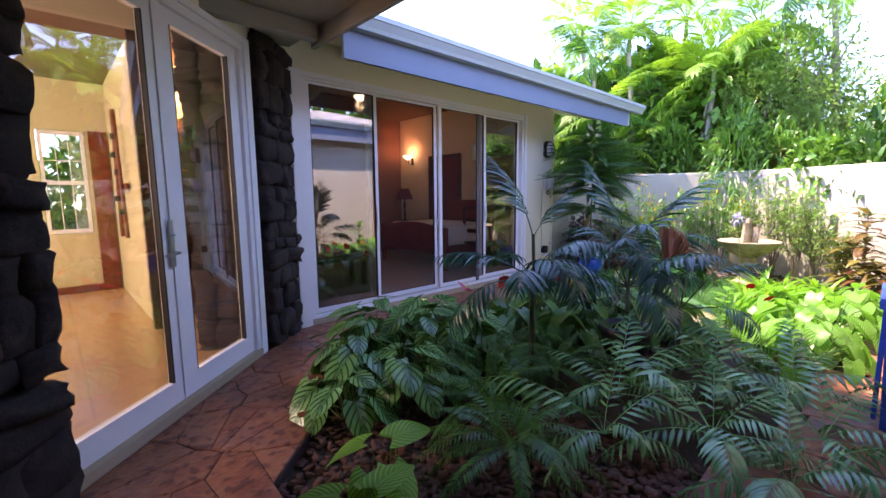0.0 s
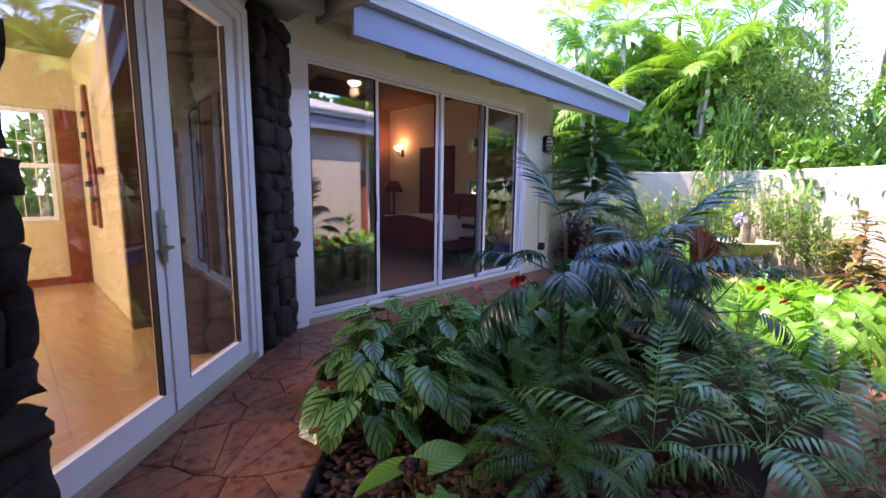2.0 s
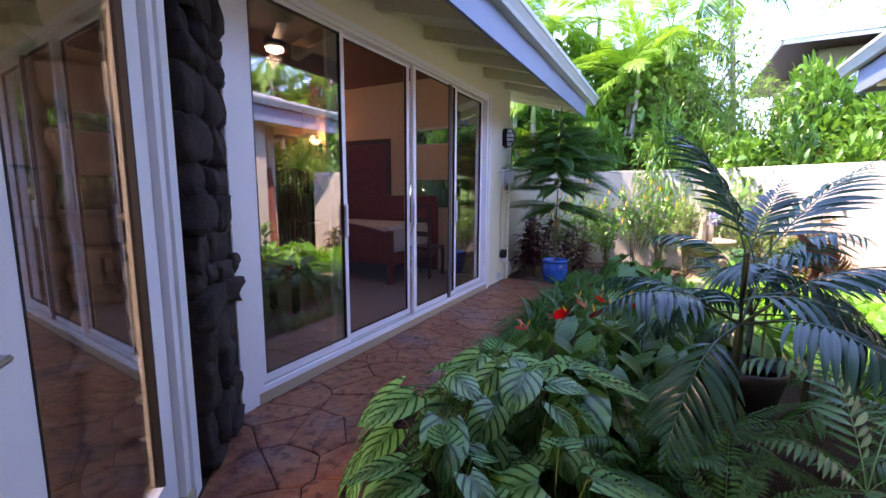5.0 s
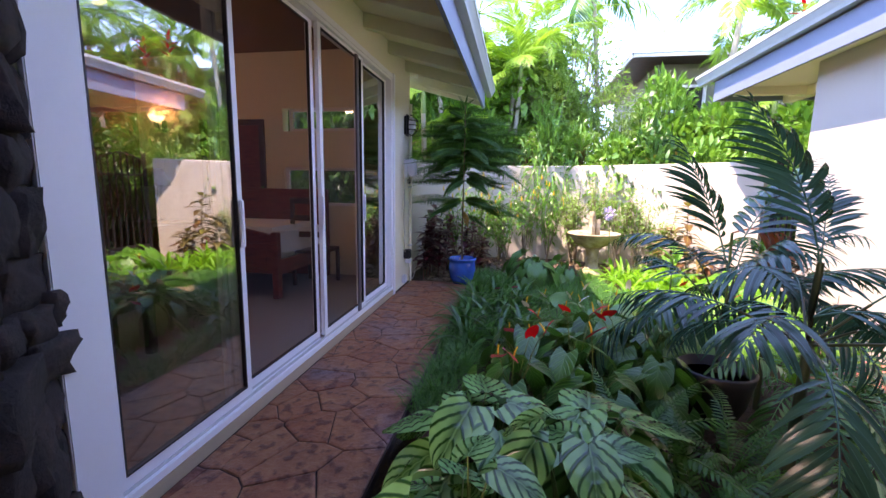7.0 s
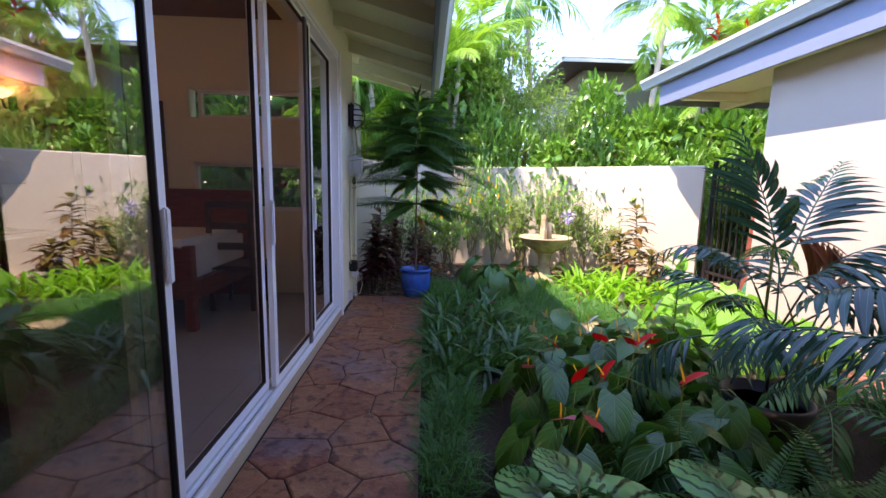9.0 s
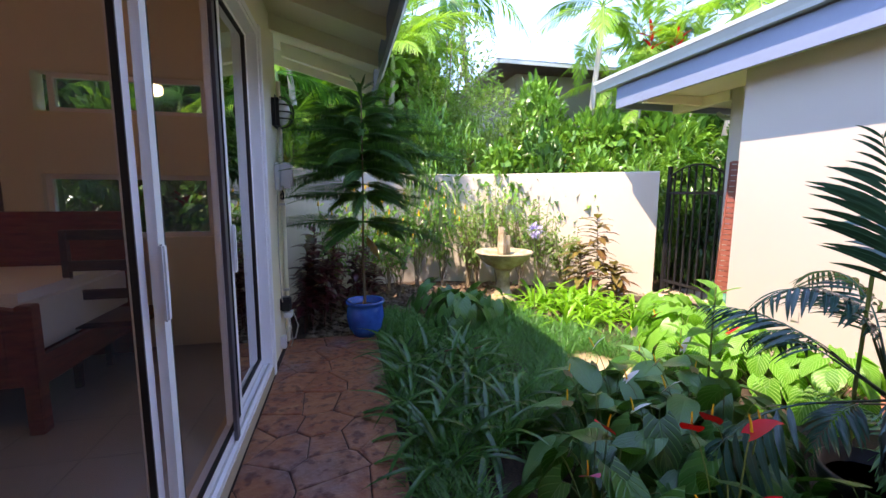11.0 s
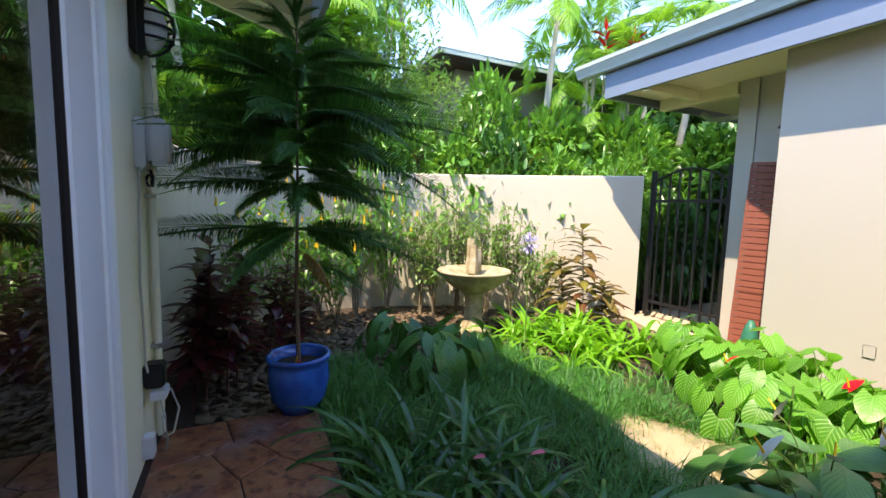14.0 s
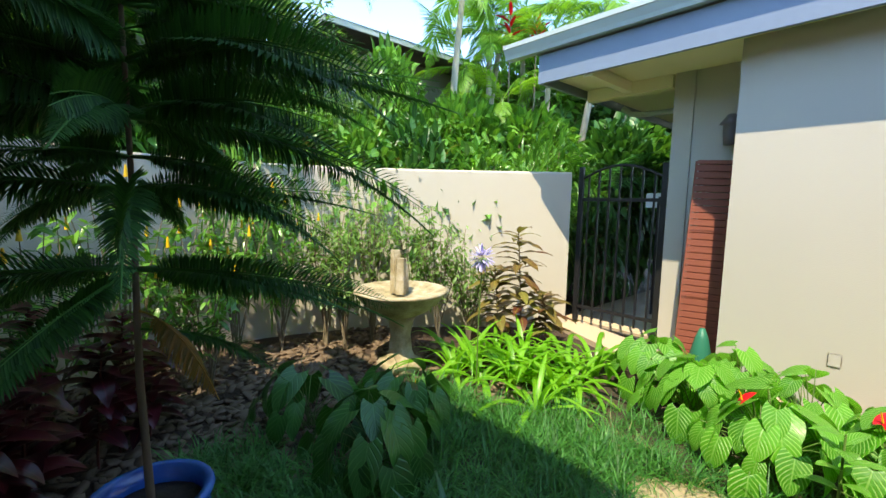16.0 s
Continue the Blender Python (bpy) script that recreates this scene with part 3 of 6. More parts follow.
sash("fixed_panel", SX0 + 0.046, 2.735, WALL_Y + 0.01, M_WHITE, 0.04, 0.05)
sash("screen_panel", 2.68, 3.69, WALL_Y + 0.052, M_WHITE, 0.05, 0.05, "white framed insect screen", M_SCREEN)
sash("door_panel", 2.64, 2.75, WALL_Y + 0.086, M_WHITE, 0.04, 0.05)
sash("screen_panel", 3.694, 4.62, WALL_Y + 0.01, M_WHITE, 0.05, 0.05, "white framed insect screen", M_SCREEN)
sash("fixed_panel", 4.56, SX1 - 0.046, WALL_Y + 0.052, M_WHITE, 0.05, 0.05)
for hx in (3.69, 2.71, 4.60):
    h = box("pull_handle", hx - 0.015, hx + 0.015, WALL_Y - 0.012, WALL_Y + 0.008, 0.98, 1.24, M_WHITE, slider, "white moulded pull handle", bevel=0.006)
box("screen_frame", 4.40, 4.45, WALL_Y - 0.012, WALL_Y + 0.006, SZ0 + 0.05, SZ1 - 0.05, M_GREYMETAL, slider, "dark grey screen door stile")

# entry wall on the diagonal, with french doors: local x along the wall, y away from the courtyard
FD0, FD1, FZ0, FZ1 = -0.30, 1.64, 0.07, 2.50
entry = structure(thing("wall_entry", "cream stucco wall over the glass entry doors", "wall"))
entry.matrix_basis = DIAG
box("wall_face", -2.6, 2.55, 0.0, 0.15, FZ1 + 0.07, 2.9, M_STUCCO, entry)
box("wall_face", -2.6, FD0 - 0.06, 0.0, 0.15, -0.05, FZ1 + 0.07, M_STUCCO, entry)
box("wall_face", FD1 + 0.06, 2.5, 0.02, 0.15, -0.05, FZ1 + 0.07, M_STUCCO, entry)
french = structure(thing("door_french", "pair of white framed full-height glass entry doors, closed", "door"))
french.matrix_basis = DIAG
boxes("door_frame", [(FD0 - 0.055, FD0 - 0.002, -0.03, 0.10, 0.0, FZ1 + 0.06), (FD1 + 0.002, FD1 + 0.055, -0.03, 0.10, 0.0, FZ1 + 0.06), (FD0 - 0.002, FD1 + 0.002, -0.03, 0.10, FZ1 + 0.002, FZ1 + 0.06)], M_WHITE, french)
boxes("moulding", [(FD1 + 0.056, FD1 + 0.135, -0.045, -0.002, 0.0, FZ1 + 0.11), (FD0 - 0.11, FD1 + 0.055, -0.045, -0.002, FZ1 + 0.062, FZ1 + 0.11)], M_WHITE, french)
box("sill", FD0 - 0.05, FD1 + 0.05, -0.05, 0.12, 0.0, FZ0 - 0.01, M_CURB, french, "worn concrete sill")
MIDX = 0.80


def leaf_door(x0, x1, name, left):
    d = new(name)
    d.parent = french
    sl, sr = (0.075, 0.10) if left else (0.112, 0.115)
    z0, z1 = FZ0 - 0.008, FZ1
    boxes("door_frame", [(x0, x0 + sl, 0, 0.045, z0, z1), (x1 - sr, x1, 0, 0.045, z0, z1), (x0 + sl, x1 - sr, 0, 0.045, z0, z0 + 0.143), (x0 + sl, x1 - sr, 0, 0.045, z1 - 0.09, z1)], M_WHITE, d)
    boxes("gasket", [(x0 + sl, x0 + sl + 0.007, -0.002, 0.03, z0 + 0.143, z1 - 0.09), (x1 - sr - 0.012, x1 - sr, -0.002, 0.03, z0 + 0.143, z1 - 0.09)], M_RUBBER, d)
    p = box("pane", x0 + sl + 0.007, x1 - sr - 0.012, 0.018, 0.026, z0 + 0.143, z1 - 0.09, M_GLASS, d)
    p.visible_shadow = False
    return d


leaf_door(FD0, MIDX - 0.002, "door_leaf", True)
rd = leaf_door(MIDX + 0.002, FD1, "door_leaf", False)
box("astragal", MIDX - 0.035, MIDX + 0.035, -0.012, -0.001, FZ0, FZ1, M_WHITE, french)
hd = new("door_handle")
hd.parent = french
boxes("back_plate", [(MIDX - 0.065, MIDX - 0.025, -0.022, -0.013, 0.93, 1.22)], M_CHROME, hd, "brushed steel back plate", bevel=0.003)
tube("lever", [(MIDX - 0.045, -0.02, 1.02), (MIDX - 0.045, -0.065, 1.02), (MIDX - 0.17, -0.067, 1.015)], 0.009, M_CHROME, hd, "steel lever")
lathe("lock_cylinder", [(0.014, -0.006), (0.014, 0.006)], M_CHROME, hd, place=(MIDX - 0.045, -0.03, 1.13), steps=12)

# room behind the entry doors
structure(flat("floor_entry", [(-3.6, 1.0), (DIAG0.x - D_ALONG.x * 2 - D_OUT.x * 0.1, DIAG0.y - D_ALONG.y * 2 - D_OUT.y * 0.1), (1.56, 4.32), (1.28, 4.5), (1.28, 9.2), (-3.6, 9.2)], 0.06, M_TILEFLOOR, "", 0.11), "glossy tan tiled floor")
structure(box("wall_entry_back", -3.6, -0.12, 7.7, 7.85, 0.06, 3.2, M_YELLOW), "pale yellow wall")
structure(box("wall_entry_back", -0.12, 0.36, 7.7, 7.85, 0.06, 0.88, M_YELLOW), "pale yellow wall under the window")
structure(box("wall_entry_back", -0.12, 0.36, 7.7, 7.85, 2.25, 3.2, M_YELLOW), "pale yellow wall over the window")
structure(box("wall_entry_back", 0.36, 1.3, 7.7, 7.85, 0.06, 3.2, M_YELLOW), "pale yellow wall")
structure(box("wall_entry_west", -3.75, -3.6, -3.0, 9.2, -0.05, 3.2, M_YELLOW), "pale yellow wall")
structure(box("baseboard", -3.6, 0.5, 7.68, 7.70, 0.06, 0.16, M_CEDAR), "red-brown baseboard")
structure(box("wall_partition", 0.62, 0.74, 5.1, 7.7, 0.06, 2.9, M_YELLOW), "pale yellow partition")
structure(box("trim", 0.58, 0.78, 5.0, 5.098, 0.06, 2.9, M_DARKWOOD), "dark brown post at the partition's end")
structure(box("wall_hall", 1.16, 1.28, 4.75, 7.7, 0.06, 2.9, M_YELLOW), "pale yellow hall wall")
structure(box("trim_beam", 0.79, 1.155, 4.96, 5.08, 2.40, 2.55, M_DARKWOOD), "dark brown ceiling beam")
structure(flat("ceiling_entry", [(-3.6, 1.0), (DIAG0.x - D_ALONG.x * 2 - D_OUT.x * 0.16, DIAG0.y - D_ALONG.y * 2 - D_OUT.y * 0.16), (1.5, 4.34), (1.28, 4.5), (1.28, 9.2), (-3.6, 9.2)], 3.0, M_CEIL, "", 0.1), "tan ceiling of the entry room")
wf = structure(thing("window_3", "white gridded window onto a sunny garden", "window", (0.12, 7.72, 0)))
boxes("window_frame", [(-0.23, -0.19, -0.03, 0.03, 0.89, 2.24), (0.19, 0.23, -0.03, 0.03, 0.89, 2.24), (-0.19, 0.19, -0.03, 0.03, 0.89, 0.94), (-0.19, 0.19, -0.03, 0.03, 2.19, 2.24), (-0.19, 0.19, -0.03, 0.03, 1.54, 1.59),
                       (-0.07, -0.062, -0.01, 0.01, 0.94, 2.19), (0.062, 0.07, -0.01, 0.01, 0.94, 2.19), (-0.19, 0.19, -0.008, 0.008, 1.85, 1.858)], M_WHITE, wf)
w3p = box("pane", -0.19, 0.19, 0.015, 0.02, 0.94, 2.19, M_GLASS, wf)
w3p.visible_shadow = False
dr = structure(thing("door_entry_back", "red-brown varnished wooden door", "door", (0.50, 7.66, 0.06)))
box("door_leaf", -0.10, 0.10, 0, 0.04, 0, 2.2, M_CEDAR, dr)

# roofs
roof1 = structure(thing("roof_bedroom", "low eave with grey fascia, gutter and cream rafters over the sliding doors", "roof"))
SL = 0.27
ex0, ex1, ey = 1.78, 7.12, 3.29


def slope(x0, x1, yA, zA, yB, zB, thick, name, material, parent, label=""):
    bm = bmesh.new()
    vs = [bm.verts.new(p) for p in ((x0, yA, zA), (x1, yA, zA), (x1, yB, zB), (x0, yB, zB), (x0, yA, zA + thick), (x1, yA, zA + thick), (x1, yB, zB + thick), (x0, yB, zB + thick))]
    for f in ((0, 1, 2, 3), (4, 5, 6, 7), (0, 1, 5, 4), (1, 2, 6, 5), (2, 3, 7, 6), (3, 0, 4, 7)):
        bm.faces.new([vs[i] for i in f])
    return part(name, bm, material, parent, label)


slope(ex0, ex1, ey, 2.66, 8.6, 2.66 + SL * (8.6 - ey), 0.03, "soffit", M_SOFFIT, roof1)
slope(ex0, ex1 + 0.04, ey - 0.03, 2.70, 8.6, 2.70 + SL * (8.63 - ey), 0.07, "roof_deck", M_TILE_ROOF, roof1, "weathered roof covering")
box("fascia", ex0, ex1, ey - 0.035, ey - 0.003, 2.47, 2.73, M_FASCIA, roof1, "grey painted fascia board")
slope(ex1 + 0.002, ex1 + 0.035, ey - 0.03, 2.50, 8.6, 2.50 + SL * (8.6 - ey), 0.20, "rake_board", M_SOFFIT, roof1)
for rx in (2.4, 3.15, 3.9, 4.65, 5.4, 6.15, 6.85):
    slope(rx - 0.04, rx + 0.04, ey, 2.53, WALL_Y - 0.003, 2.53 + SL * (WALL_Y - ey), 0.128, "rafter", M_SOFFIT, roof1)


def gutter(x0, x1, yf, zt, parent, out=-1):
    """A K-shaped gutter along x; out: the side of y that it faces."""
    prof = [(0.0, -0.13), (out * 0.075, -0.13), (out * 0.085, -0.10), (out * 0.115, -0.045), (out * 0.125, -0.04), (out * 0.125, 0.0), (out * 0.112, 0.0), (out * 0.112, -0.03), (out * 0.075, -0.12), (out * 0.006, -0.12), (out * 0.006, 0.0), (0, 0)]
    bm = bmesh.new()
    a = [bm.verts.new((x0, yf + p, zt + q)) for p, q in prof]
    b = [bm.verts.new((x1, yf + p, zt + q)) for p, q in prof]
    for i in range(len(prof)):
        j = (i + 1) % len(prof)
        bm.faces.new((a[i], a[j], b[j], b[i]))
    bm.faces.new(a[:6])
    bm.faces.new(b[:6])
    return part("gutter", bm, M_GUTTER, parent, "pale green-grey metal gutter")


gutter(ex0, ex1 + 0.36, ey - 0.037, 2.83, roof1, -1)

roof2 = structure(thing("roof_entry", "broad olive-grey eave over the entry terrace", "roof"))
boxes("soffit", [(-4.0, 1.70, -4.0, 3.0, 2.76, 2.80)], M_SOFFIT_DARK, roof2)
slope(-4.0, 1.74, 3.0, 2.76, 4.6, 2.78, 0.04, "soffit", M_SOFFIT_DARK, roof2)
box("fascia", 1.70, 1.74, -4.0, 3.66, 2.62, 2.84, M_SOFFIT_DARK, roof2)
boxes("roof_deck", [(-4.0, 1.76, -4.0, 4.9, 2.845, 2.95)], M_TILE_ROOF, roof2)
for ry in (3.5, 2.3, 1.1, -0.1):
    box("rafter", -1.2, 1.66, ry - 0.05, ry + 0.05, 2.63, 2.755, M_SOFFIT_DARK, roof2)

# garage wing
GY, GX = -0.15, 5.58
gar = structure(thing("wall_garage", "sunlit cream stucco wall of the garage wing", "wall"))
box("wall_face", -4.0, GX, GY - 0.2, GY, -0.05, 2.62, M_GARAGE, gar)
box("wall_face", GX - 0.2, GX, -0.70, GY - 0.2, -0.05, 2.62, M_GARAGE, gar)
box("wall_face", GX - 0.2, 6.05, -0.90, -0.70, -0.05, 2.62, M_GARAGE, gar)
box("corner_post", 6.052, 6.22, -0.94, -0.68, -0.05, 2.60, M_GARAGE, gar, "cream painted post by the gate")
roof3 = structure(thing("roof_garage", "tiled garage roof with blue-grey fascia and gutter", "roof"))
g0, g1 = -4.0, 7.12
box("fascia", g0, g1, 0.115, 0.15, 2.52, 2.78, M_FASCIA, roof3, "blue-grey fascia board")
gutter(g0, g1 + 0.38, 0.152, 2.92, roof3, 1)
box("fascia", g1, g1 + 0.035, -4.5, 0.15, 2.52, 2.78, M_FASCIA, roof3, "blue-grey end fascia board")
box("soffit", g0, g1 - 0.003, -4.5, 0.112, 2.60, 2.63, M_SOFFIT, roof3)
bm = bmesh.new()
hv = [bm.verts.new(p) for p in ((g0, 0.17, 2.86), (g1 + 0.06, 0.17, 2.86), (g1 - 2.3, -2.3, 3.6), (g0, -2.3, 3.6), (g1 + 0.06, -4.7, 2.86), (g0, -4.7, 2.86), (g0, 0.17, 2.79), (g1 + 0.06, 0.17, 2.79), (g1 + 0.06, -4.7, 2.79), (g0, -4.7, 2.79))]
for f in ((0, 1, 2, 3), (1, 4, 2), (4, 5, 3, 2), (6, 7, 1, 0), (7, 8, 4, 1), (8, 9, 5, 4), (6, 9, 8, 7), (0, 3, 5, 9, 6)):
    bm.faces.new([hv[i] for i in f])
part("roof_deck", bm, M_TILE_ROOF, roof3)
box("beam", 6.24, 7.10, -0.77, -0.67, 2.48, 2.598, M_SOFFIT, roof3)
box("rafter", 6.62, 6.70, -0.665, 0.11, 2.50, 2.598, M_SOFFIT, roof3)
tube("downpipe", [(7.0, -1.3, 2.5), (6.9, -1.3, 2.42), (6.75, -1.32, 2.40), (6.3, -1.35, 2.40)], 0.03, M_GUTTER, roof3, "pale downpipe elbow", 8)

# garden wall: a smooth curve from the house to the gate
knots = [(6.36, 4.22), (7.3, 4.30), (8.35, 3.9), (8.98, 2.9), (8.88, 1.7), (8.2, 0.5), (7.22, -0.64)]


def spline(ps, n):
    out = []
    ps = [Vector(p) for p in ps]
    for i in range(len(ps) - 1):
        p0, p1, p2, p3 = ps[max(i - 1, 0)], ps[i], ps[i + 1], ps[min(i + 2, len(ps) - 1)]
        for j in range(n):
            t = j / n
            out.append(0.5 * ((2 * p1) + (p2 - p0) * t + (2 * p0 - 5 * p1 + 4 * p2 - p3) * t * t + (3 * p1 - p0 - 3 * p2 + p3) * t ** 3))
    return out + [ps[-1]]


curve = spline(knots, 8)
WT = 1.74
bm = bmesh.new()
rows = []
for i, p in enumerate(curve):
    d = (curve[min(i + 1, len(curve) - 1)] - curve[max(i - 1, 0)]).normalized()
    nrm = Vector((-d.y, d.x)) * 0.16
    q = p + nrm
    rows.append([bm.verts.new(v) for v in ((p.x, p.y, -0.05), (p.x, p.y, WT - 0.02), (p.x + nrm.x * 0.12, p.y + nrm.y * 0.12, WT), (q.x - nrm.x * 0.12, q.y - nrm.y * 0.12, WT), (q.x, q.y, WT - 0.02), (q.x, q.y, -0.05))])
for a, b in zip(rows, rows[1:]):
    for i in range(5):
        bm.faces.new((a[i], a[i + 1], b[i + 1], b[i]))
bm.faces.new(rows[0])
bm.faces.new(rows[-1])
gw = structure(part("wall_garden", bm, M_WALL, smooth=False), "curved cream stucco garden wall")

# iron gate
gate = thing("metal_gate", "black iron bar gate with arched top between wall and post", "gate", (7.19, -0.76, 0.0), 0)
GW = 0.94
boxes("gate_frame", [(-GW, -GW + 0.05, -0.02, 0.02, 0.05, 1.80), (-0.05, 0.0, -0.02, 0.02, 0.05, 1.80), (-GW + 0.05, -0.05, -0.012, 0.012, 0.20, 0.235), (-GW + 0.05, -0.05, -0.012, 0.012, 1.42, 1.455)], M_BLACK, gate)
arch = [(-GW + 0.025 + (GW - 0.05) * i / 12, 0, 1.66 + 0.14 * math.sin(math.pi * i / 12)) for i in range(13)]
tube("arch_bar", arch, 0.014, M_BLACK, gate)
for i in range(1, 8):
    bx = -GW + GW * i / 8
    box("bar", bx - 0.009, bx + 0.009, -0.009, 0.009, 0.10, 1.66 + 0.13 * math.sin(math.pi * i / 8), M_BLACK, gate)
box("latch", -GW - 0.07, -GW + 0.06, -0.01, 0.045, 1.40, 1.47, M_BLACK, gate)
sign = thing("gate_sign", "small pale sign seen beyond the gate", "sign", (6.75, -1.9, 1.45))
box("panel", -0.16, 0.16, -0.01, 0.01, -0.09, 0.09, M_PLASTIC, sign)
box("stake", -0.015, 0.015, 0.012, 0.03, -1.45, 0.0, M_BLACK, sign)
structure(flat("pavement_gate", [(5.1, -0.16), (7.25, -0.9), (7.3, -0.55), (6.6, -0.25), (5.9, 0.05), (5.2, 0.2)], 0.015, M_CURB, "", 0.06), "tan concrete strip before the gate")
structure(box("pavement_side", 5.9, 7.4, -6.0, -0.9, -0.04, 0.01, M_CURB), "tan concrete beyond the gate")
structure(box("wall_south", -4.0, 5.4, -4.2, -4.0, -0.05, 3.0, M_STUCCO), "plain wall closing the garage wing")

# neighbour's house behind the wall
nb = thing("neighbour_house", "grey-green upper storey behind the plants", "house", (0.78, -0.85, 0.07), kind="structure")
box("wall", 11.3, 16.0, -7.0, 0.35, 0.0, 4.24, surface("grey_green_siding", (0.20, 0.21, 0.16), 0.8), nb)
box("soffit", 10.5, 16.4, -8, 1.1, 4.245, 4.28, M_DARKWOOD, nb, "dark brown soffit")
bmr = bmesh.new()
rv = [bmr.verts.new(p) for p in ((10.45, 1.15, 4.30), (10.45, -8, 4.30), (13.4, -8, 5.0), (13.4, -1.6, 5.0), (16.4, -8, 4.30), (16.4, 1.15, 4.30))]
for f in ((0, 1, 2, 3), (0, 3, 5), (3, 2, 4, 5), (0, 5, 4, 1)):
    bmr.faces.new([rv[i] for i in f])
part("roof", bmr, M_TILE_ROOF, nb, "brown tiled roof")
box("fascia", 10.46, 10.498, -8, 1.1, 4.20, 4.29, M_GUTTER, nb)
box("fascia", 10.5, 16.4, 1.10, 1.14, 4.20, 4.29, M_GUTTER, nb)
wn2 = new("window")
wn2.parent = nb
boxes("window_frame", [(11.24, 11.29, -0.77, -0.70, 3.0, 3.75), (11.24, 11.29, 0.13, 0.2, 3.0, 3.75), (11.24, 11.29, -0.31, -0.26, 3.06, 3.69), (11.24, 11.29, -0.70, 0.13, 3.0, 3.06), (11.24, 11.29, -0.70, 0.13, 3.69, 3.75)], M_WHITE, wn2)
box("pane", 11.27, 11.285, -0.26, 0.13, 3.06, 3.69, M_GLASS_FAR, wn2)
# Opaque black sheet put in for the dark room behind this sash.
box("pane", 11.27, 11.285, -0.70, -0.31, 3.06, 3.69, M_RUBBER, wn2, "black sheet for the dark inside of the sash")

# ---- lights inside ----
def room_fill(name, place, target, w, h, power, colour=(1.0, 0.97, 0.9)):
    ob = new(name, bpy.data.lights.new(name, "AREA"))
    ob.data.shape, ob.data.size, ob.data.size_y, ob.data.energy, ob.data.color = "RECTANGLE", w, h, power, colour
    ob.matrix_world = look(place, target)
    return ob


# Added area fill before the solid west wall; no window stands there.
room_fill("daylight_entry_west", (-3.5, 5.6, 1.7), (0, 6.0, 0.9), 2.2, 2.0, 32, (1.0, 0.88, 0.76))
point_lamp("lamp_sconce", (6.02, 7.84, 2.30), 0.65, (1.0, 0.42, 0.2))
point_lamp("lamp_fan", (3.72, 6.08, 2.80), 0.9, (1.0, 0.7, 0.45), 0.08)
# Fill point added to brighten the hall; it belongs to no fixture.
point_lamp("lamp_hall", (0.95, 6.0, 2.6), 5.5, (1.0, 0.55, 0.3), 0.1)

# ---- things: bedroom ----
bed = thing("bed", "red-brown wooden bed with curved footboard and white bedding", "bed", (0, 0, 0.06))
bm = bmesh.new()
pts = [(5.32 + 1.75 * i / 16, 0.70 + 0.12 * math.sin(math.pi * i / 16)) for i in range(17)]
lo = [bm.verts.new((4.82, y, 0.28)) for y, z in pts]
hi = [bm.verts.new((4.82, y, z)) for y, z in pts]
lo2 = [bm.verts.new((4.87, y, 0.28)) for y, z in pts]
hi2 = [bm.verts.new((4.87, y, z)) for y, z in pts]
for i in range(16):
    bm.faces.new((lo[i], lo[i + 1], hi[i + 1], hi[i]))
    bm.faces.new((lo2[i], lo2[i + 1], hi2[i + 1], hi2[i]))
    bm.faces.new((hi[i], hi[i + 1], hi2[i + 1], hi2[i]))
    bm.faces.new((lo[i], lo[i + 1], lo2[i + 1], lo2[i]))
part("footboard", bm, M_CEDAR, bed)
for i in range(3):
    box("footboard_panel", 4.805, 4.819, 5.42 + i * 0.54, 5.90 + i * 0.54, 0.36, 0.62, M_CEDAR, bed, bevel=0.004)
for y in (5.28, 7.07):
    box("bed_leg", 4.80, 4.88, y - 0.002, y + 0.075, 0, 0.74, M_CEDAR, bed, bevel=0.006)
box("side_rail", 4.88, 6.1, 5.32, 5.36, 0.25, 0.42, M_CEDAR, bed)
box("side_rail", 4.88, 6.1, 7.03, 7.07, 0.25, 0.42, M_CEDAR, bed)
box("headboard", 6.1, 6.16, 5.3, 7.1, 0, 1.2, M_CEDAR, bed)
box("mattress", 4.90, 6.08, 5.37, 7.02, 0.40, 0.78, M_SHEET, bed, "white quilted mattress and sheets", bevel=0.06)
ns = thing("nightstand", "red-brown wooden nightstand beside the bed", "nightstand", (5.95, 7.85, 0.06))
box("cabinet_body", -0.24, 0.22, -0.28, 0.28, 0.08, 0.68, M_CEDAR, ns, bevel=0.005)
box("top", -0.27, 0.24, -0.31, 0.31, 0.682, 0.71, M_CEDAR, ns, bevel=0.004)
for z in (0.12, 0.40):
    d = box("drawer", -0.256, -0.242, -0.25, 0.25, z, z + 0.25, M_CEDAR, ns, bevel=0.003)
    lathe("knob", [(0.012, -0.01), (0.016, 0.01)], M_CHROME, d, place=(-0.27, 0, z + 0.12), steps=10)
tl = thing("table_lamp", "table lamp with dark twisted base and maroon shade", "lamp", (5.95, 7.85, 0.77))
lathe("base", [(0.09, 0), (0.09, 0.02), (0.02, 0.04), (0.03, 0.15), (0.015, 0.25), (0.03, 0.36), (0.012, 0.5)], M_BLACK, tl, steps=20)
lathe("shade", [(0.20, 0.50), (0.195, 0.50), (0.09, 0.74), (0.10, 0.745), (0.205, 0.505)], M_SHADE, tl, steps=24)
sc = thing("wall_sconce", "lit wall sconce with frosted bowl and bronze arm", "lamp", (6.205, 7.84, 2.15))
lathe("bowl", [(0.02, 0.02), (0.07, 0.05), (0.11, 0.11), (0.105, 0.11), (0.06, 0.06), (0.015, 0.035)], M_BULB, sc, steps=20, place=(-0.14, 0, 0))
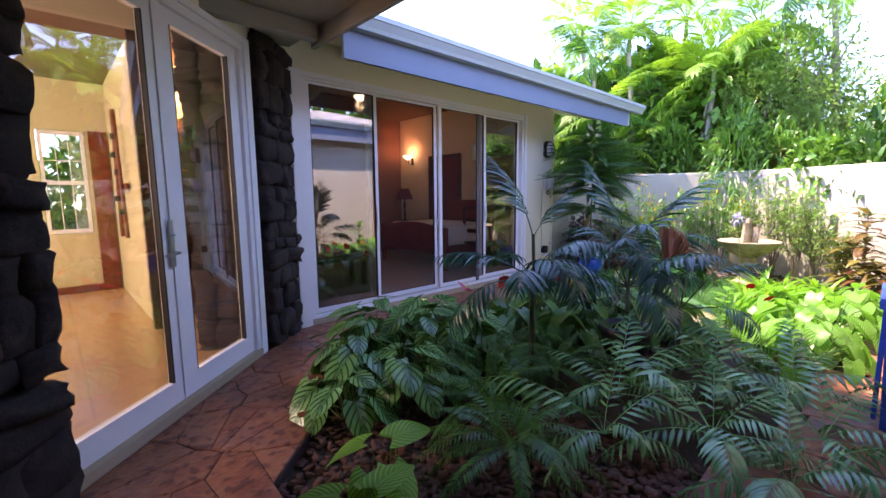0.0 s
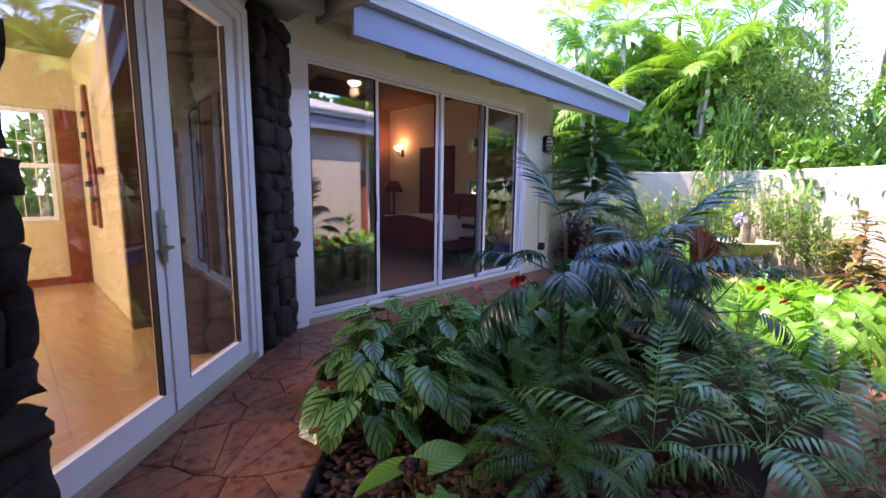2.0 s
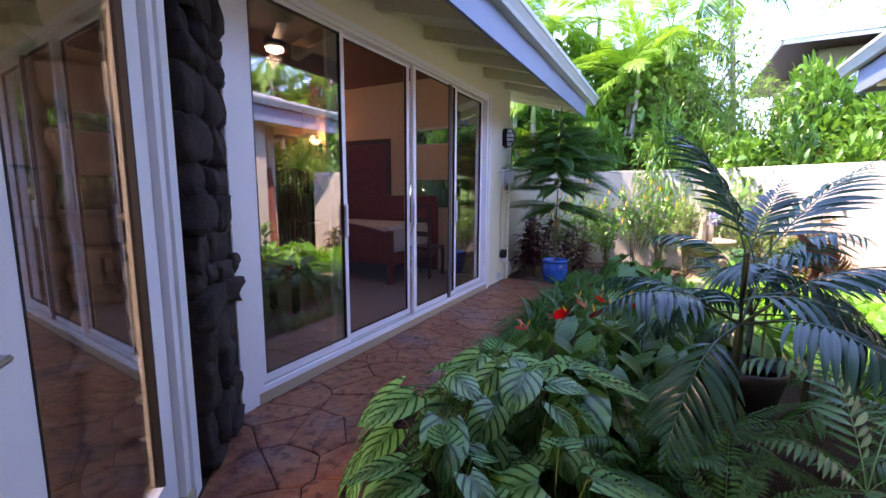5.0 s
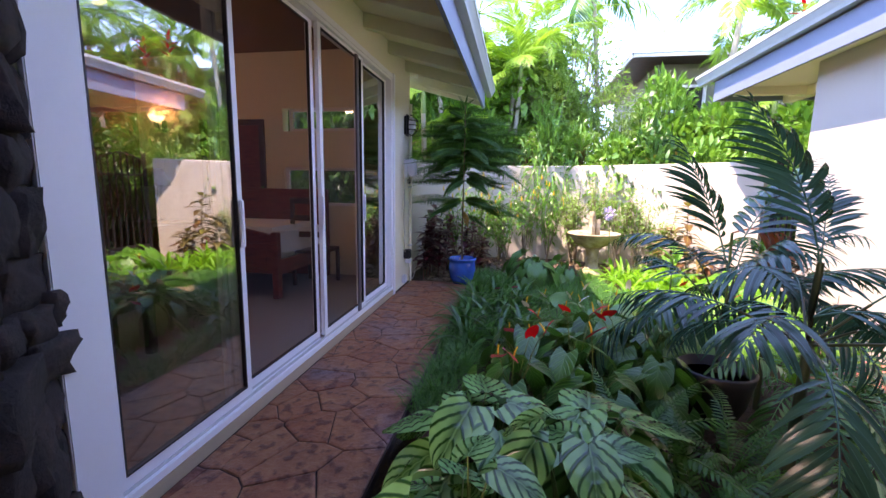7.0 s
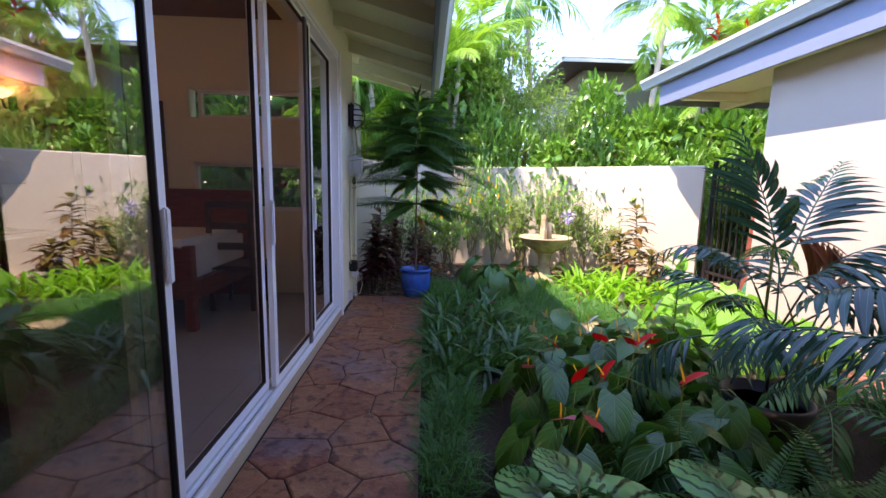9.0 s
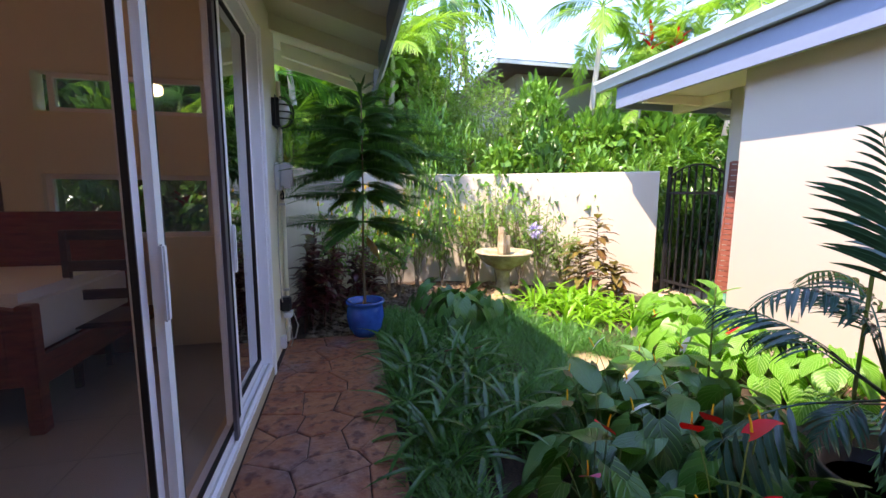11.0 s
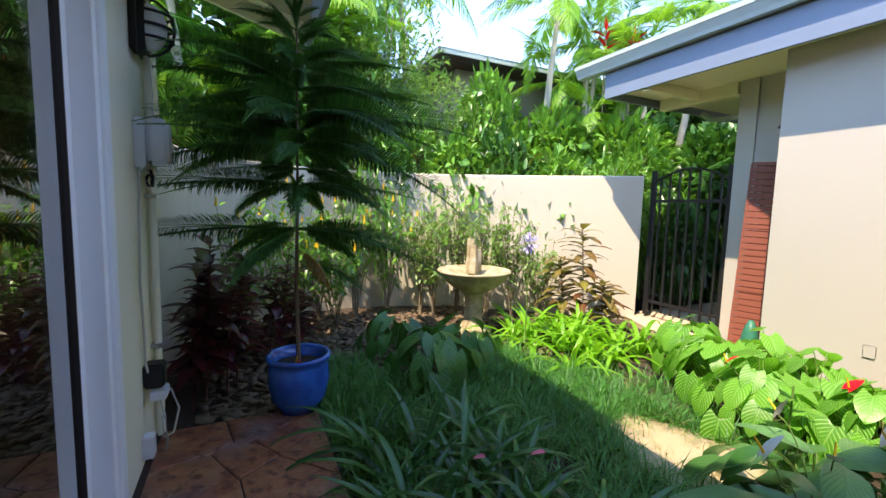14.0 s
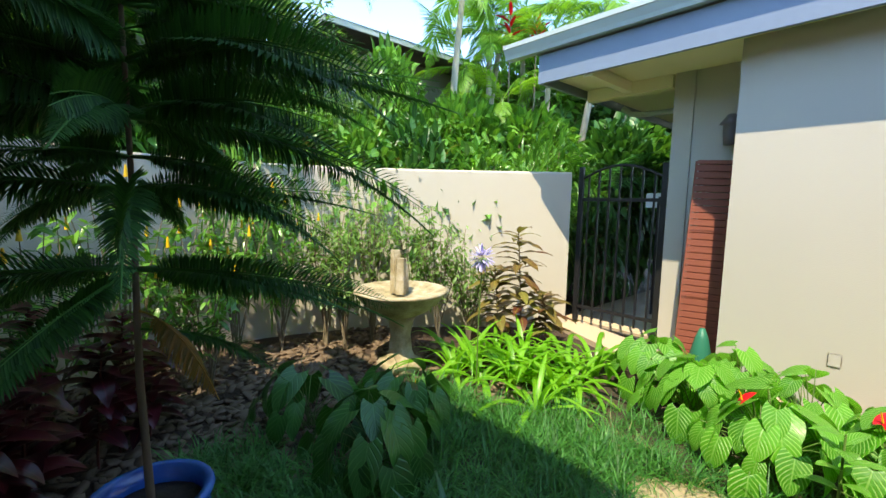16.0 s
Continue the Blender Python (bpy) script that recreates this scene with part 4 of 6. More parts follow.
box("back_plate", -0.02, 0, -0.04, 0.04, -0.10, 0.06, M_BLACK, sc, bevel=0.005)
tube("arm", [(-0.02, 0, -0.05), (-0.10, 0, -0.08), (-0.14, 0, 0.02)], 0.009, M_BLACK, sc)
fan = thing("ceiling_fan", "dark ceiling fan with glowing bowl light", "fan", (3.72, 6.08, 3.1))
lathe("motor", [(0.03, -0.02), (0.05, -0.06), (0.11, -0.08), (0.12, -0.13), (0.07, -0.16)], M_BLACK, fan, steps=20)
lathe("light_bowl", [(0.10, -0.165), (0.09, -0.20), (0.03, -0.225)], M_BULB_WHITE, fan, steps=20)
for i in range(5):
    b = box("blade", 0.16, 0.66, -0.06, 0.06, -0.115, -0.105, M_DARKWOOD, fan, bevel=0.004)
    b.matrix_basis = pose(0, 0, 0, 8, 0, 20 + 72 * i)
bench = thing("bench", "dark wooden bench with cushion inside the glass door", "bench", (2.75, 5.35, 0.06))
box("seat", -0.85, 0.55, -0.02, 0.42, 0.38, 0.43, M_DARKWOOD, bench, bevel=0.006)
box("cushion", -0.82, 0.52, 0.0, 0.40, 0.432, 0.52, M_ROOMWALL, bench, bevel=0.03)
for x, y in ((-0.80, 0.02), (0.46, 0.02), (-0.80, 0.36), (0.46, 0.36)):
    box("leg", x, x + 0.06, y - 0.02, y + 0.04, 0, 0.378, M_DARKWOOD, bench, bevel=0.004)
desk = thing("desk_chair", "dark high-backed wooden chair below the window", "chair", (5.65, 5.25, 0.06), 0)
box("seat", -0.22, 0.22, -0.22, 0.22, 0.42, 0.46, M_DARKWOOD, desk)
for x, y, h in ((-0.22, -0.22, 1.08), (-0.22, 0.18, 1.08), (0.18, -0.22, 0.418), (0.18, 0.18, 0.418)):
    box("leg", x, x + 0.04, y, y + 0.04, 0, h if h < 1 else 0.418, M_DARKWOOD, desk)
for y in (-0.22, 0.18):
    box("back_post", -0.22, -0.18, y, y + 0.04, 0.462, 1.10, M_DARKWOOD, desk)
for z in (0.62, 0.82, 1.03):
    box("back_slat", -0.21, -0.19, -0.18, 0.18, z, z + 0.07, M_DARKWOOD, desk)
shelf = thing("bookshelf", "dark shelf with a row of pale books", "shelf", (1.44, 6.2, 1.2))
box("board", 0, 0.25, -0.5, 0.5, 0, 0.03, M_DARKWOOD, shelf)
for i in range(9):
    bk = thing("book", "pale paper-backed book standing on the dark shelf", "book", (1.46, 5.80 + i * 0.055, 1.232), 0, "books on the shelf")
    box("cover", 0, 0.16, 0, 0.045, 0, 0.2 + 0.02 * (i % 3), M_SHEET if i % 2 else M_ROOMWALL, bk)

# ---- things: entry room ----
rack = thing("coat_rack", "two crossed red-brown wooden ski-like poles with black pegs", "rack", (0.60, 6.0, 0.9))
for yy, z in ((0.0, 0.0), (0.42, 0.0)):
    pole = tube("pole", [(-0.05, yy + 0.05, 0.0), (-0.05, yy + 0.25 - yy * 0.8, 1.45)], 0.022, M_CEDAR, rack)
for yy, z in ((0.10, 0.30), (0.18, 0.75), (0.23, 1.15), (0.40, 0.45), (0.32, 0.95)):
    lathe("peg", [(0.03, -0.03), (0.034, 0.0), (0.03, 0.03)], M_BLACK, rack, steps=10, place=(-0.07, yy, z))
box("wall_plate", -0.028, -0.0, 0.0, 0.5, 0.55, 0.62, M_CEDAR, rack)
cur = thing("curtain", "brown pleated floor-length curtain in the hall", "curtain", (1.12, 5.3, 0.08))
bm = bmesh.new()
for i in range(36):
    yy, xx = i * 0.022, 0.025 * math.sin(i * 1.3)
    a = bm.verts.new((xx, yy, 0.15))
    b = bm.verts.new((xx, yy, 2.15))
    if i:
        bm.faces.new((pa, a, b, pb))
    pa, pb = a, b
cl = part("cloth", bm, M_CURTAIN, cur, smooth=True)
so = cl.modifiers.new("thickness", "SOLIDIFY")
so.thickness = 0.006
tube("curtain_rod", [(0, -0.06, 2.17), (0, 0.86, 2.17)], 0.012, M_BLACK, cur)
sofa = thing("hall_chest", "low dark red-brown chest in the hall", "chest", (0.95, 5.35, 0.06))
box("chest_body", -0.15, 0.12, 0, 0.8, 0, 0.42, M_CEDAR, sofa, bevel=0.01)
box("lid", -0.17, 0.13, -0.02, 0.82, 0.422, 0.46, M_CEDAR, sofa, bevel=0.006)
th = thing("thermostat", "small black wall box", "thermostat", (1.158, 4.95, 1.5))
box("housing", -0.03, 0, -0.05, 0.05, -0.08, 0.08, M_BLACK, th, bevel=0.005)

# ---- things: on the house wall ----
wl = thing("wall_light", "black oval cage bulkhead wall light beside the glass doors", "lamp", (6.12, WALL_Y, 2.10))
boxes("base", [(-0.07, 0.07, -0.045, -0.001, -0.12, 0.12)], M_BLACK, wl, bevel=0.02)
bm = bmesh.new()
bmesh.ops.create_uvsphere(bm, u_segments=16, v_segments=10, radius=1)
bmesh.ops.scale(bm, vec=(0.05, 0.05, 0.095), verts=bm.verts[:])
bmesh.ops.translate(bm, vec=(0, -0.055, 0), verts=bm.verts[:])
part("glass_lens", bm, M_PLASTIC, wl, "ribbed white glass lens", smooth=True)
wl.scale = (1.1, 1.4, 1.15)
for z in (-0.05, 0.0, 0.05):
    tube("cage_bar", [(0.07 * math.cos(a), -0.045 - 0.075 * math.sin(a), z) for a in [math.pi * i / 8 for i in range(9)]], 0.006, M_BLACK, wl)
tube("cage_bar", [(0, -0.045 - 0.08 * math.sin(a), 0.115 * math.cos(a)) for a in [math.pi * i / 8 for i in range(9)]], 0.006, M_BLACK, wl)
ub = thing("utility_box", "white plastic timer box on the wall with cords below", "box", (6.13, WALL_Y, 1.555))
box("housing", -0.07, 0.06, -0.045, -0.001, -0.12, 0.12, M_PLASTIC, ub, bevel=0.008)
box("cover", -0.055, 0.075, -0.14, -0.047, -0.10, 0.125, M_PLASTIC, ub, bevel=0.02)
coil = []
for i in range(26):
    a = i * 0.6
    coil.append((0.03 + 0.05 * math.cos(a), -0.05 + 0.01 * math.sin(a * 0.5), -0.17 + 0.028 * math.sin(a)))
tube("coiled_cord", [(0.03, -0.05, -0.12)] + coil, 0.006, M_BLACK, ub, "black coiled cord")
pl = thing("power_outlet", "black weather outlet cover with plugged adapter", "outlet", (6.08, WALL_Y, 0.38))
box("cover", -0.04, 0.06, -0.09, -0.001, -0.02, 0.10, M_BLACK, pl, bevel=0.01)
box("adapter", -0.06, 0.06, -0.10, -0.03, -0.075, -0.03, M_PLASTIC, pl, "white power adapter", bevel=0.006)
cd = new("cord")
cd.parent = pl
cd.matrix_basis = pose(-0.07, 0, -0.38)
tube("cord", [(0.0, -0.03, 1.44), (0.01, -0.02, 1.2), (0.0, -0.015, 0.9), (0.03, -0.015, 0.7), (0.015, -0.02, 0.5), (0.06, -0.03, 0.38)], 0.006, M_CORD, cd)
tube("loose_loop", [(0.06, -0.06, 0.36), (0.16, -0.10, 0.30), (0.19, -0.13, 0.18), (0.12, -0.11, 0.08), (0.04, -0.08, 0.10), (0.08, -0.07, 0.2)], 0.006, M_CORD, cd)
tube("loose_loop", [(0.05, -0.06, 0.34), (0.02, -0.09, 0.22), (0.0, -0.10, 0.10), (0.05, -0.08, 0.03)], 0.006, M_CORD, cd)
p2 = thing("power_outlet", "small white outlet box near the ground", "outlet", (6.0, WALL_Y, 0.04))
box("cover", -0.035, 0.035, -0.05, -0.001, 0.0, 0.11, M_PLASTIC, p2, bevel=0.006)
pipe = thing("conduit", "cream painted conduit running up the wall corner", "pipe", (6.30, WALL_Y, 0))
tube("pipe", [(0, -0.03, -0.02), (0, -0.03, 2.4)], 0.02, M_STUCCO, pipe, "", 8)
for z in (0.5, 1.3, 2.1):
    box("strap", -0.035, 0.035, -0.054, -0.001, z, z + 0.02, M_CHROME, pipe)

# wall ornaments of dark iron on the garage wall
for i, (ox, oz, sc_) in enumerate(((3.1, 2.25, 1.0), (3.8, 2.2, 0.7))):
    orn = thing("wall_ornament", "dark iron scroll ornament on the garage wall", "ornament", (ox, GY, oz))
    tube("scroll", [(0.28 * sc_ * (1 - k / 18) * math.cos(k * 0.5), 0.02, 0.2 * sc_ * (1 - k / 18) * math.sin(k * 0.5)) for k in range(15)], 0.012, M_BLACK, orn)
    tube("stem", [(-0.3 * sc_, 0.02, -0.1), (0, 0.02, 0), (0.3 * sc_, 0.02, -0.05)], 0.01, M_BLACK, orn)
swb = thing("wall_outlet_box", "painted outlet box low on the garage wall", "outlet", (4.90, GY, 0.33))
box("cover", -0.035, 0.035, 0.001, 0.008, 0, 0.09, M_GARAGE, swb, bevel=0.004)
gl = thing("wall_lantern", "grey lantern on the recess wall by the gate", "lamp", (5.72, -0.70, 2.0))
lathe("glass_body", [(0.05, -0.1), (0.06, 0.0), (0.06, 0.06), (0.09, 0.07), (0.03, 0.15)], M_GREYMETAL, gl, steps=10, place=(0, 0.12, 0))
box("bracket", -0.02, 0.02, 0.001, 0.1, 0.0, 0.03, M_GREYMETAL, gl)

# wicker folding screen in the recess
scr = thing("folding_screen", "red-brown woven wicker folding screen leaning by the gate wall", "screen", (5.78, -0.62, 0.015), 0)
for j, (sx, ang) in enumerate(((0.06, 4), (0.08, 14), (0.09, 24))):
    pn = new("screen_panel")
    pn.parent = scr
    pn.matrix_basis = pose(sx - 0.1, 0.075 * j, 0, 0, -2, ang)
    boxes("weave", [(-0.20, 0.20, -0.008, 0.008, 0.05 + k * 0.0575, 0.05 + k * 0.0575 + 0.05) for k in range(29)], M_WICKER, pn)
    boxes("frame_pole", [(-0.215, -0.20, -0.014, 0.014, 0.0, 1.74), (0.20, 0.215, -0.014, 0.014, 0.0, 1.74), (-0.20, 0.20, -0.012, 0.012, 1.72, 1.75), (-0.20, 0.20, -0.012, 0.012, 0.58, 0.595), (-0.20, 0.20, -0.012, 0.012, 1.16, 1.175)], M_WICKER, pn)
bag = thing("green_bag", "folded dark green sack at the wall corner", "bag", (5.72, -0.28, 0.015))
lathe("sack", [(0.07, 0), (0.09, 0.1), (0.05, 0.28), (0.02, 0.36)], surface("green_sack", (0.02, 0.16, 0.10), 0.5), bag, steps=12)

# blue storage bin by the garage wall
bn = thing("recycling_bin", "bright blue plastic bin against the garage wall", "bin", (3.46, -0.12, 0.0), 0)
bm = bmesh.new()
box_bm(bm, -0.27, 0.27, -0.20, 0.20, 0.0, 0.74)
for v in bm.verts:
    if v.co.z < 0.1:
        v.co.x *= 0.86
        v.co.y *= 0.86
part("bin_body", bm, M_BLUEBIN, bn, bevel=0.015)
boxes("rim", [(-0.30, 0.30, -0.23, -0.20, 0.72, 0.78), (-0.30, 0.30, 0.20, 0.23, 0.72, 0.78), (-0.30, -0.27, -0.2, 0.2, 0.72, 0.78), (0.27, 0.30, -0.2, 0.2, 0.72, 0.78)], M_BLUEBIN, bn, bevel=0.005)
for x in (-0.2, -0.07, 0.07, 0.2):
    box("rib", x - 0.012, x + 0.012, 0.19, 0.212, 0.06, 0.70, M_BLUEBIN, bn, bevel=0.004)


# ---- pots, fountain ----
def blue_pot(place, r, h, label, soil_z=0.9):
    p = thing("plant_pot", label, "pot", place)
    lathe("pot_body", [(r * 0.62, 0), (r * 0.86, h * 0.25), (r * 0.97, h * 0.55), (r * 0.93, h * 0.82), (r * 0.90, h * 0.88), (r * 1.0, h * 0.92), (r * 1.02, h * 0.97), (r * 0.98, h), (r * 0.86, h * 0.99), (r * 0.84, h * 0.8), (r * 0.80, h * 0.75)], M_GLAZE, p, steps=48)
    lathe("soil", [(r * 0.83, h * 0.76), (r * 0.83, h * 0.80), (r * 0.4, h * 0.83)], M_SOIL, p, "dark potting soil", steps=24)
    return p


POT = (6.32, 3.44, 0.004)
blue_pot(POT, 0.192, 0.36, "glazed bright blue round pot at the end of the path")
dark = thing("plant_pot", "dark ceramic pot under the palm in the bed", "pot", (3.28, 1.52, -0.04))
lathe("pot_body", [(0.12, 0), (0.17, 0.12), (0.20, 0.27), (0.21, 0.32), (0.195, 0.33), (0.175, 0.27)], M_BLACK, dark, steps=32)
lathe("soil", [(0.178, 0.25), (0.178, 0.27)], M_SOIL, dark, steps=24)

ft = thing("birdbath_fountain", "weathered cast-stone fountain bowl with three basalt columns", "fountain", (7.47, 1.53, -0.045))
lathe("pedestal", [(0.19, 0), (0.20, 0.06), (0.13, 0.10), (0.10, 0.16), (0.085, 0.30), (0.10, 0.42), (0.14, 0.46)], M_FOUNTAIN, ft, steps=32)
lathe("bowl", [(0.12, 0.462), (0.24, 0.52), (0.33, 0.60), (0.38, 0.665), (0.395, 0.68), (0.385, 0.695), (0.35, 0.69), (0.22, 0.65), (0.05, 0.64)], M_FOUNTAIN, ft, steps=48)
for (cx, cy, ch, tw) in ((-0.05, 0.04, 0.30, 10), (0.03, 0.03, 0.36, 40), (0.05, -0.06, 0.24, 70)):
    bm = bmesh.new()
    bmesh.ops.create_cone(bm, cap_ends=True, segments=5, radius1=0.052, radius2=0.045, depth=ch)
    bmesh.ops.transform(bm, matrix=Matrix.Translation((cx, cy, 0.66 + ch / 2)) @ pose(0, 0, 0, 2, 1, tw), verts=bm.verts[:])
    part("stone_column", bm, M_FOUNTAIN, ft, "upright basalt column", bevel=0.004)

# ---- planting ----
R = random.Random(7)


def facing(tip, az, pitch, roll=0.0, s=1.0):
    return Matrix.Translation(tip) @ pose(0, 0, 0, 0, 0, az - 90) @ pose(0, 0, 0, pitch, 0, 0) @ pose(0, 0, 0, 0, roll, 0) @ Matrix.Diagonal((s, s, s, 1))


def leaf_set(name, n, mat, fn):
    out = []
    for i in range(n):
        V, F, U = fn(i)
        out.append(mesh_data(name, V, F, U, mat))
    return out


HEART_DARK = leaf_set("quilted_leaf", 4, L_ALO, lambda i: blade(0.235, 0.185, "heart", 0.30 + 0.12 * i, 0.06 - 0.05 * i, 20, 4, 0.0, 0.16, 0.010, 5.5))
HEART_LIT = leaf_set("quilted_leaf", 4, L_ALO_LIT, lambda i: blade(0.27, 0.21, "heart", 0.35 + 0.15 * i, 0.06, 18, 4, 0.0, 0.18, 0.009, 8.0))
ANTH = leaf_set("heart_leaf", 4, L_ANTH, lambda i: blade(0.25, 0.15, "heart", 0.5 + 0.2 * i, 0.20, 9, 2, 0.006, 0.18))
SPATH = leaf_set("lily_leaf", 4, L_SPATH, lambda i: blade(0.38, 0.145, "lance", 0.5 + 0.22 * i, 0.22, 10, 2, 0.010, 0.0, 0.003, 11.0))
TI = leaf_set("ti_leaf", 3, L_TI, lambda i: blade(0.24, 0.095, "lance", 0.6 + 0.3 * i, 0.3, 6, 1))
CROTON = leaf_set("croton_leaf", 3, L_CROTON, lambda i: blade(0.26, 0.09, "lance", 0.4 + 0.3 * i, 0.2, 6, 1, 0.02))
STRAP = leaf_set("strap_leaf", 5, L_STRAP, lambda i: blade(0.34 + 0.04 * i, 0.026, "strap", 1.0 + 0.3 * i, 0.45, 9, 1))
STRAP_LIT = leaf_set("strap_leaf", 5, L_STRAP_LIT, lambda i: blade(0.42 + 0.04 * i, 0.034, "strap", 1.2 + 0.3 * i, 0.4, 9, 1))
SPATHE = {}
for nm, mt in (("red", M_RED), ("pink", M_PINK), ("white", M_WHITEFLOWER)):
    V, F, U = blade(0.10, 0.085 if nm != "white" else 0.05, "heart", 0.4, 0.15, 8, 2, 0, 0.2)
    SPATHE[nm] = mesh_data("spathe", V, F, U, mt)
V, F, U = tube_arrays([Vector((0, 0.01, 0.004)), Vector((0, 0.03, 0.03)), Vector((0, 0.045, 0.055))], 0.005, 0.003, 6)
SPADIX = mesh_data("spadix", V, F, U, M_YELLOWFLOWER)


def petiole(a, b, sag=0.12):
    a, b = Vector(a), Vector(b)
    out = []
    for i in range(6):
        t = i / 5
        p = a.lerp(b, t)
        h = a.z + (b.z - a.z) * (1 - (1 - t) ** 1.7)
        out.append(Vector((p.x, p.y, h)))
    return out


def leafy(name, label, category, centre, n, radius, height, meshes, stem_mat, seed, pitch=(-65, -15), group="", low=0.35, size=(0.75, 1.15), r=0.004, flowers=(), leaf_name="leaf"):
    """A clump of broad leaves on curved stalks from one root."""
    rr = random.Random(seed)
    t = thing(name, label, category, centre, 0, group)
    chunks = []
    for i in range(n):
        az = i * 137.5 + rr.uniform(-25, 25)
        d = radius * math.sqrt((i + 0.5) / n) * rr.uniform(0.85, 1.1)
        q = d / radius
        z = height * (1 - (1 - low) * q ** 1.6) * rr.uniform(0.85, 1.08)
        tip = Vector((d * math.cos(radians(az)), d * math.sin(radians(az)), z))
        root = Vector((rr.uniform(-0.05, 0.05), rr.uniform(-0.05, 0.05), 0))
        chunks.append(tube_arrays(petiole(root, tip), r, r * 0.6, 4))
        p = pitch[1] + (pitch[0] - pitch[1]) * q + rr.uniform(-14, 14)
        placed(leaf_name, rr.choice(meshes), facing(tip, az + rr.uniform(-25, 25), p, rr.uniform(-18, 18), rr.uniform(*size)), t)
    mesh_part("root_stalk", *merge(chunks), stem_mat, t, kind="stuff")
    for fx, fy, fz, col in flowers:
        f = new("flower")
        f.parent = t
        tip = Vector((fx - centre[0], fy - centre[1], fz))
        V, F, U = tube_arrays(petiole((0, 0, 0), tip), 0.0035, 0.0025, 4)
        mesh_part("flower_stalk", V, F, U, M_STEM, f)
        m = facing(tip, rr.uniform(100, 260), rr.uniform(40, 80), 0, rr.uniform(0.8, 1.05))
        placed("spathe", SPATHE[col], m, f)
        placed("spadix", SPADIX, m, f)
        tagged(f, f"{col} waxy flower")
    return t


G = -0.045
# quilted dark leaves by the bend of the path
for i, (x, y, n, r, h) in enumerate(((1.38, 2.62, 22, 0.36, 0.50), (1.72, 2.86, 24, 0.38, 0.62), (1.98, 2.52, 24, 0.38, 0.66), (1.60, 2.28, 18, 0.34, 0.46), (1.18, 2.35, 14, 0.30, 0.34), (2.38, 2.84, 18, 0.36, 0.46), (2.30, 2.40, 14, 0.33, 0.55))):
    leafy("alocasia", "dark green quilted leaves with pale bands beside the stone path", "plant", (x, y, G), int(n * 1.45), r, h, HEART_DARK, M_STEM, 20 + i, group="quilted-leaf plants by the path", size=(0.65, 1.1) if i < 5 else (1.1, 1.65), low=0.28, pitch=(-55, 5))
for i, (x, y, n) in enumerate(((0.72, 1.45, 5), (0.98, 1.68, 5))):
    leafy("alocasia", "young bright green quilted plant alone in bare mulch", "plant", (x, y, G), n, 0.17, 0.28, HEART_LIT, M_STEM, 40 + i, size=(0.7, 0.95), low=0.6, pitch=(-30, 20))
# quilted leaves by the garage, with full sun put into their lime colour
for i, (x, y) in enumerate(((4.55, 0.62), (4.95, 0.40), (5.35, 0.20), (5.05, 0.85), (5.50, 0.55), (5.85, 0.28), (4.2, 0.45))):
    leafy("alocasia", "quilted leaves before the garage wall, sunlight put into their lime green", "plant", (x, y, G), 44, 0.37, 0.46, HEART_LIT, M_STEM, 60 + i, group="sunlit quilted plants by the garage", low=0.30, size=(0.45, 0.82),
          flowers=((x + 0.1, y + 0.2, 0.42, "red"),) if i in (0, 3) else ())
# anthuriums
fl = {6: ((3.3, 2.15, 0.6, "red"), (3.5, 2.15, 0.52, "red")), 0: ((2.62, 2.72, 0.55, "pink"), (2.95, 2.55, 0.58, "red"), (3.05, 2.62, 0.52, "red"), (2.75, 2.80, 0.50, "pink")), 1: ((3.25, 2.25, 0.62, "red"), (3.35, 2.40, 0.60, "red")), 2: ((3.62, 2.55, 0.46, "red"), (3.45, 2.75, 0.40, "pink")),
      4: ((2.72, 2.35, 0.66, "red"),)}
for i, (x, y) in enumerate(((2.90, 2.72), (3.20, 2.35), (3.55, 2.62), (3.80, 2.15), (2.78, 2.30), (3.75, 1.75), (3.45, 2.0), (2.98, 1.95), (3.12, 1.86))):
    leafy("anthurium", "glossy heart-leaved plant with red waxy flowers in the shaded bed", "plant", (x, y, G), 17, 0.32, 0.46, ANTH, M_STEM, 90 + i, group="red-flowered plants in the bed", flowers=fl.get(i, ()), low=0.3)
leafy("anthurium", "dark heart-leaved plant near the fountain with pale spathe", "plant", (6.75, 2.05, G), 18, 0.36, 0.42, ANTH, M_STEM, 110, flowers=((6.55, 2.1, 0.3, "white"),))
leafy("anthurium", "dark heart-leaved plant in shade behind the grass", "plant", (6.45, 2.45, G), 26, 0.36, 0.44, ANTH, M_STEM, 112)
leafy("anthurium", "dark heart-leaved plant near the blue pot", "plant", (7.05, 2.55, G), 18, 0.36, 0.42, ANTH, M_STEM, 111)
# peace lilies
for i, (x, y) in enumerate(((3.92, 2.38), (4.25, 2.02), (3.95, 1.82), (3.8, 2.12), (4.4, 1.62), (4.1, 1.5))):
    leafy("peace_lily", "broad drooping grey-green leaves with white spathes", "plant", (x, y, G), 24, 0.36, 0.42, SPATH, M_STEM, 120 + i, group="peace lilies in the bed", pitch=(-40, 15), low=0.4,
          flowers=((x - 0.1, y + 0.25, 0.48, "white"), (x + 0.15, y + 0.1, 0.5, "white")), size=(0.6, 1.1))


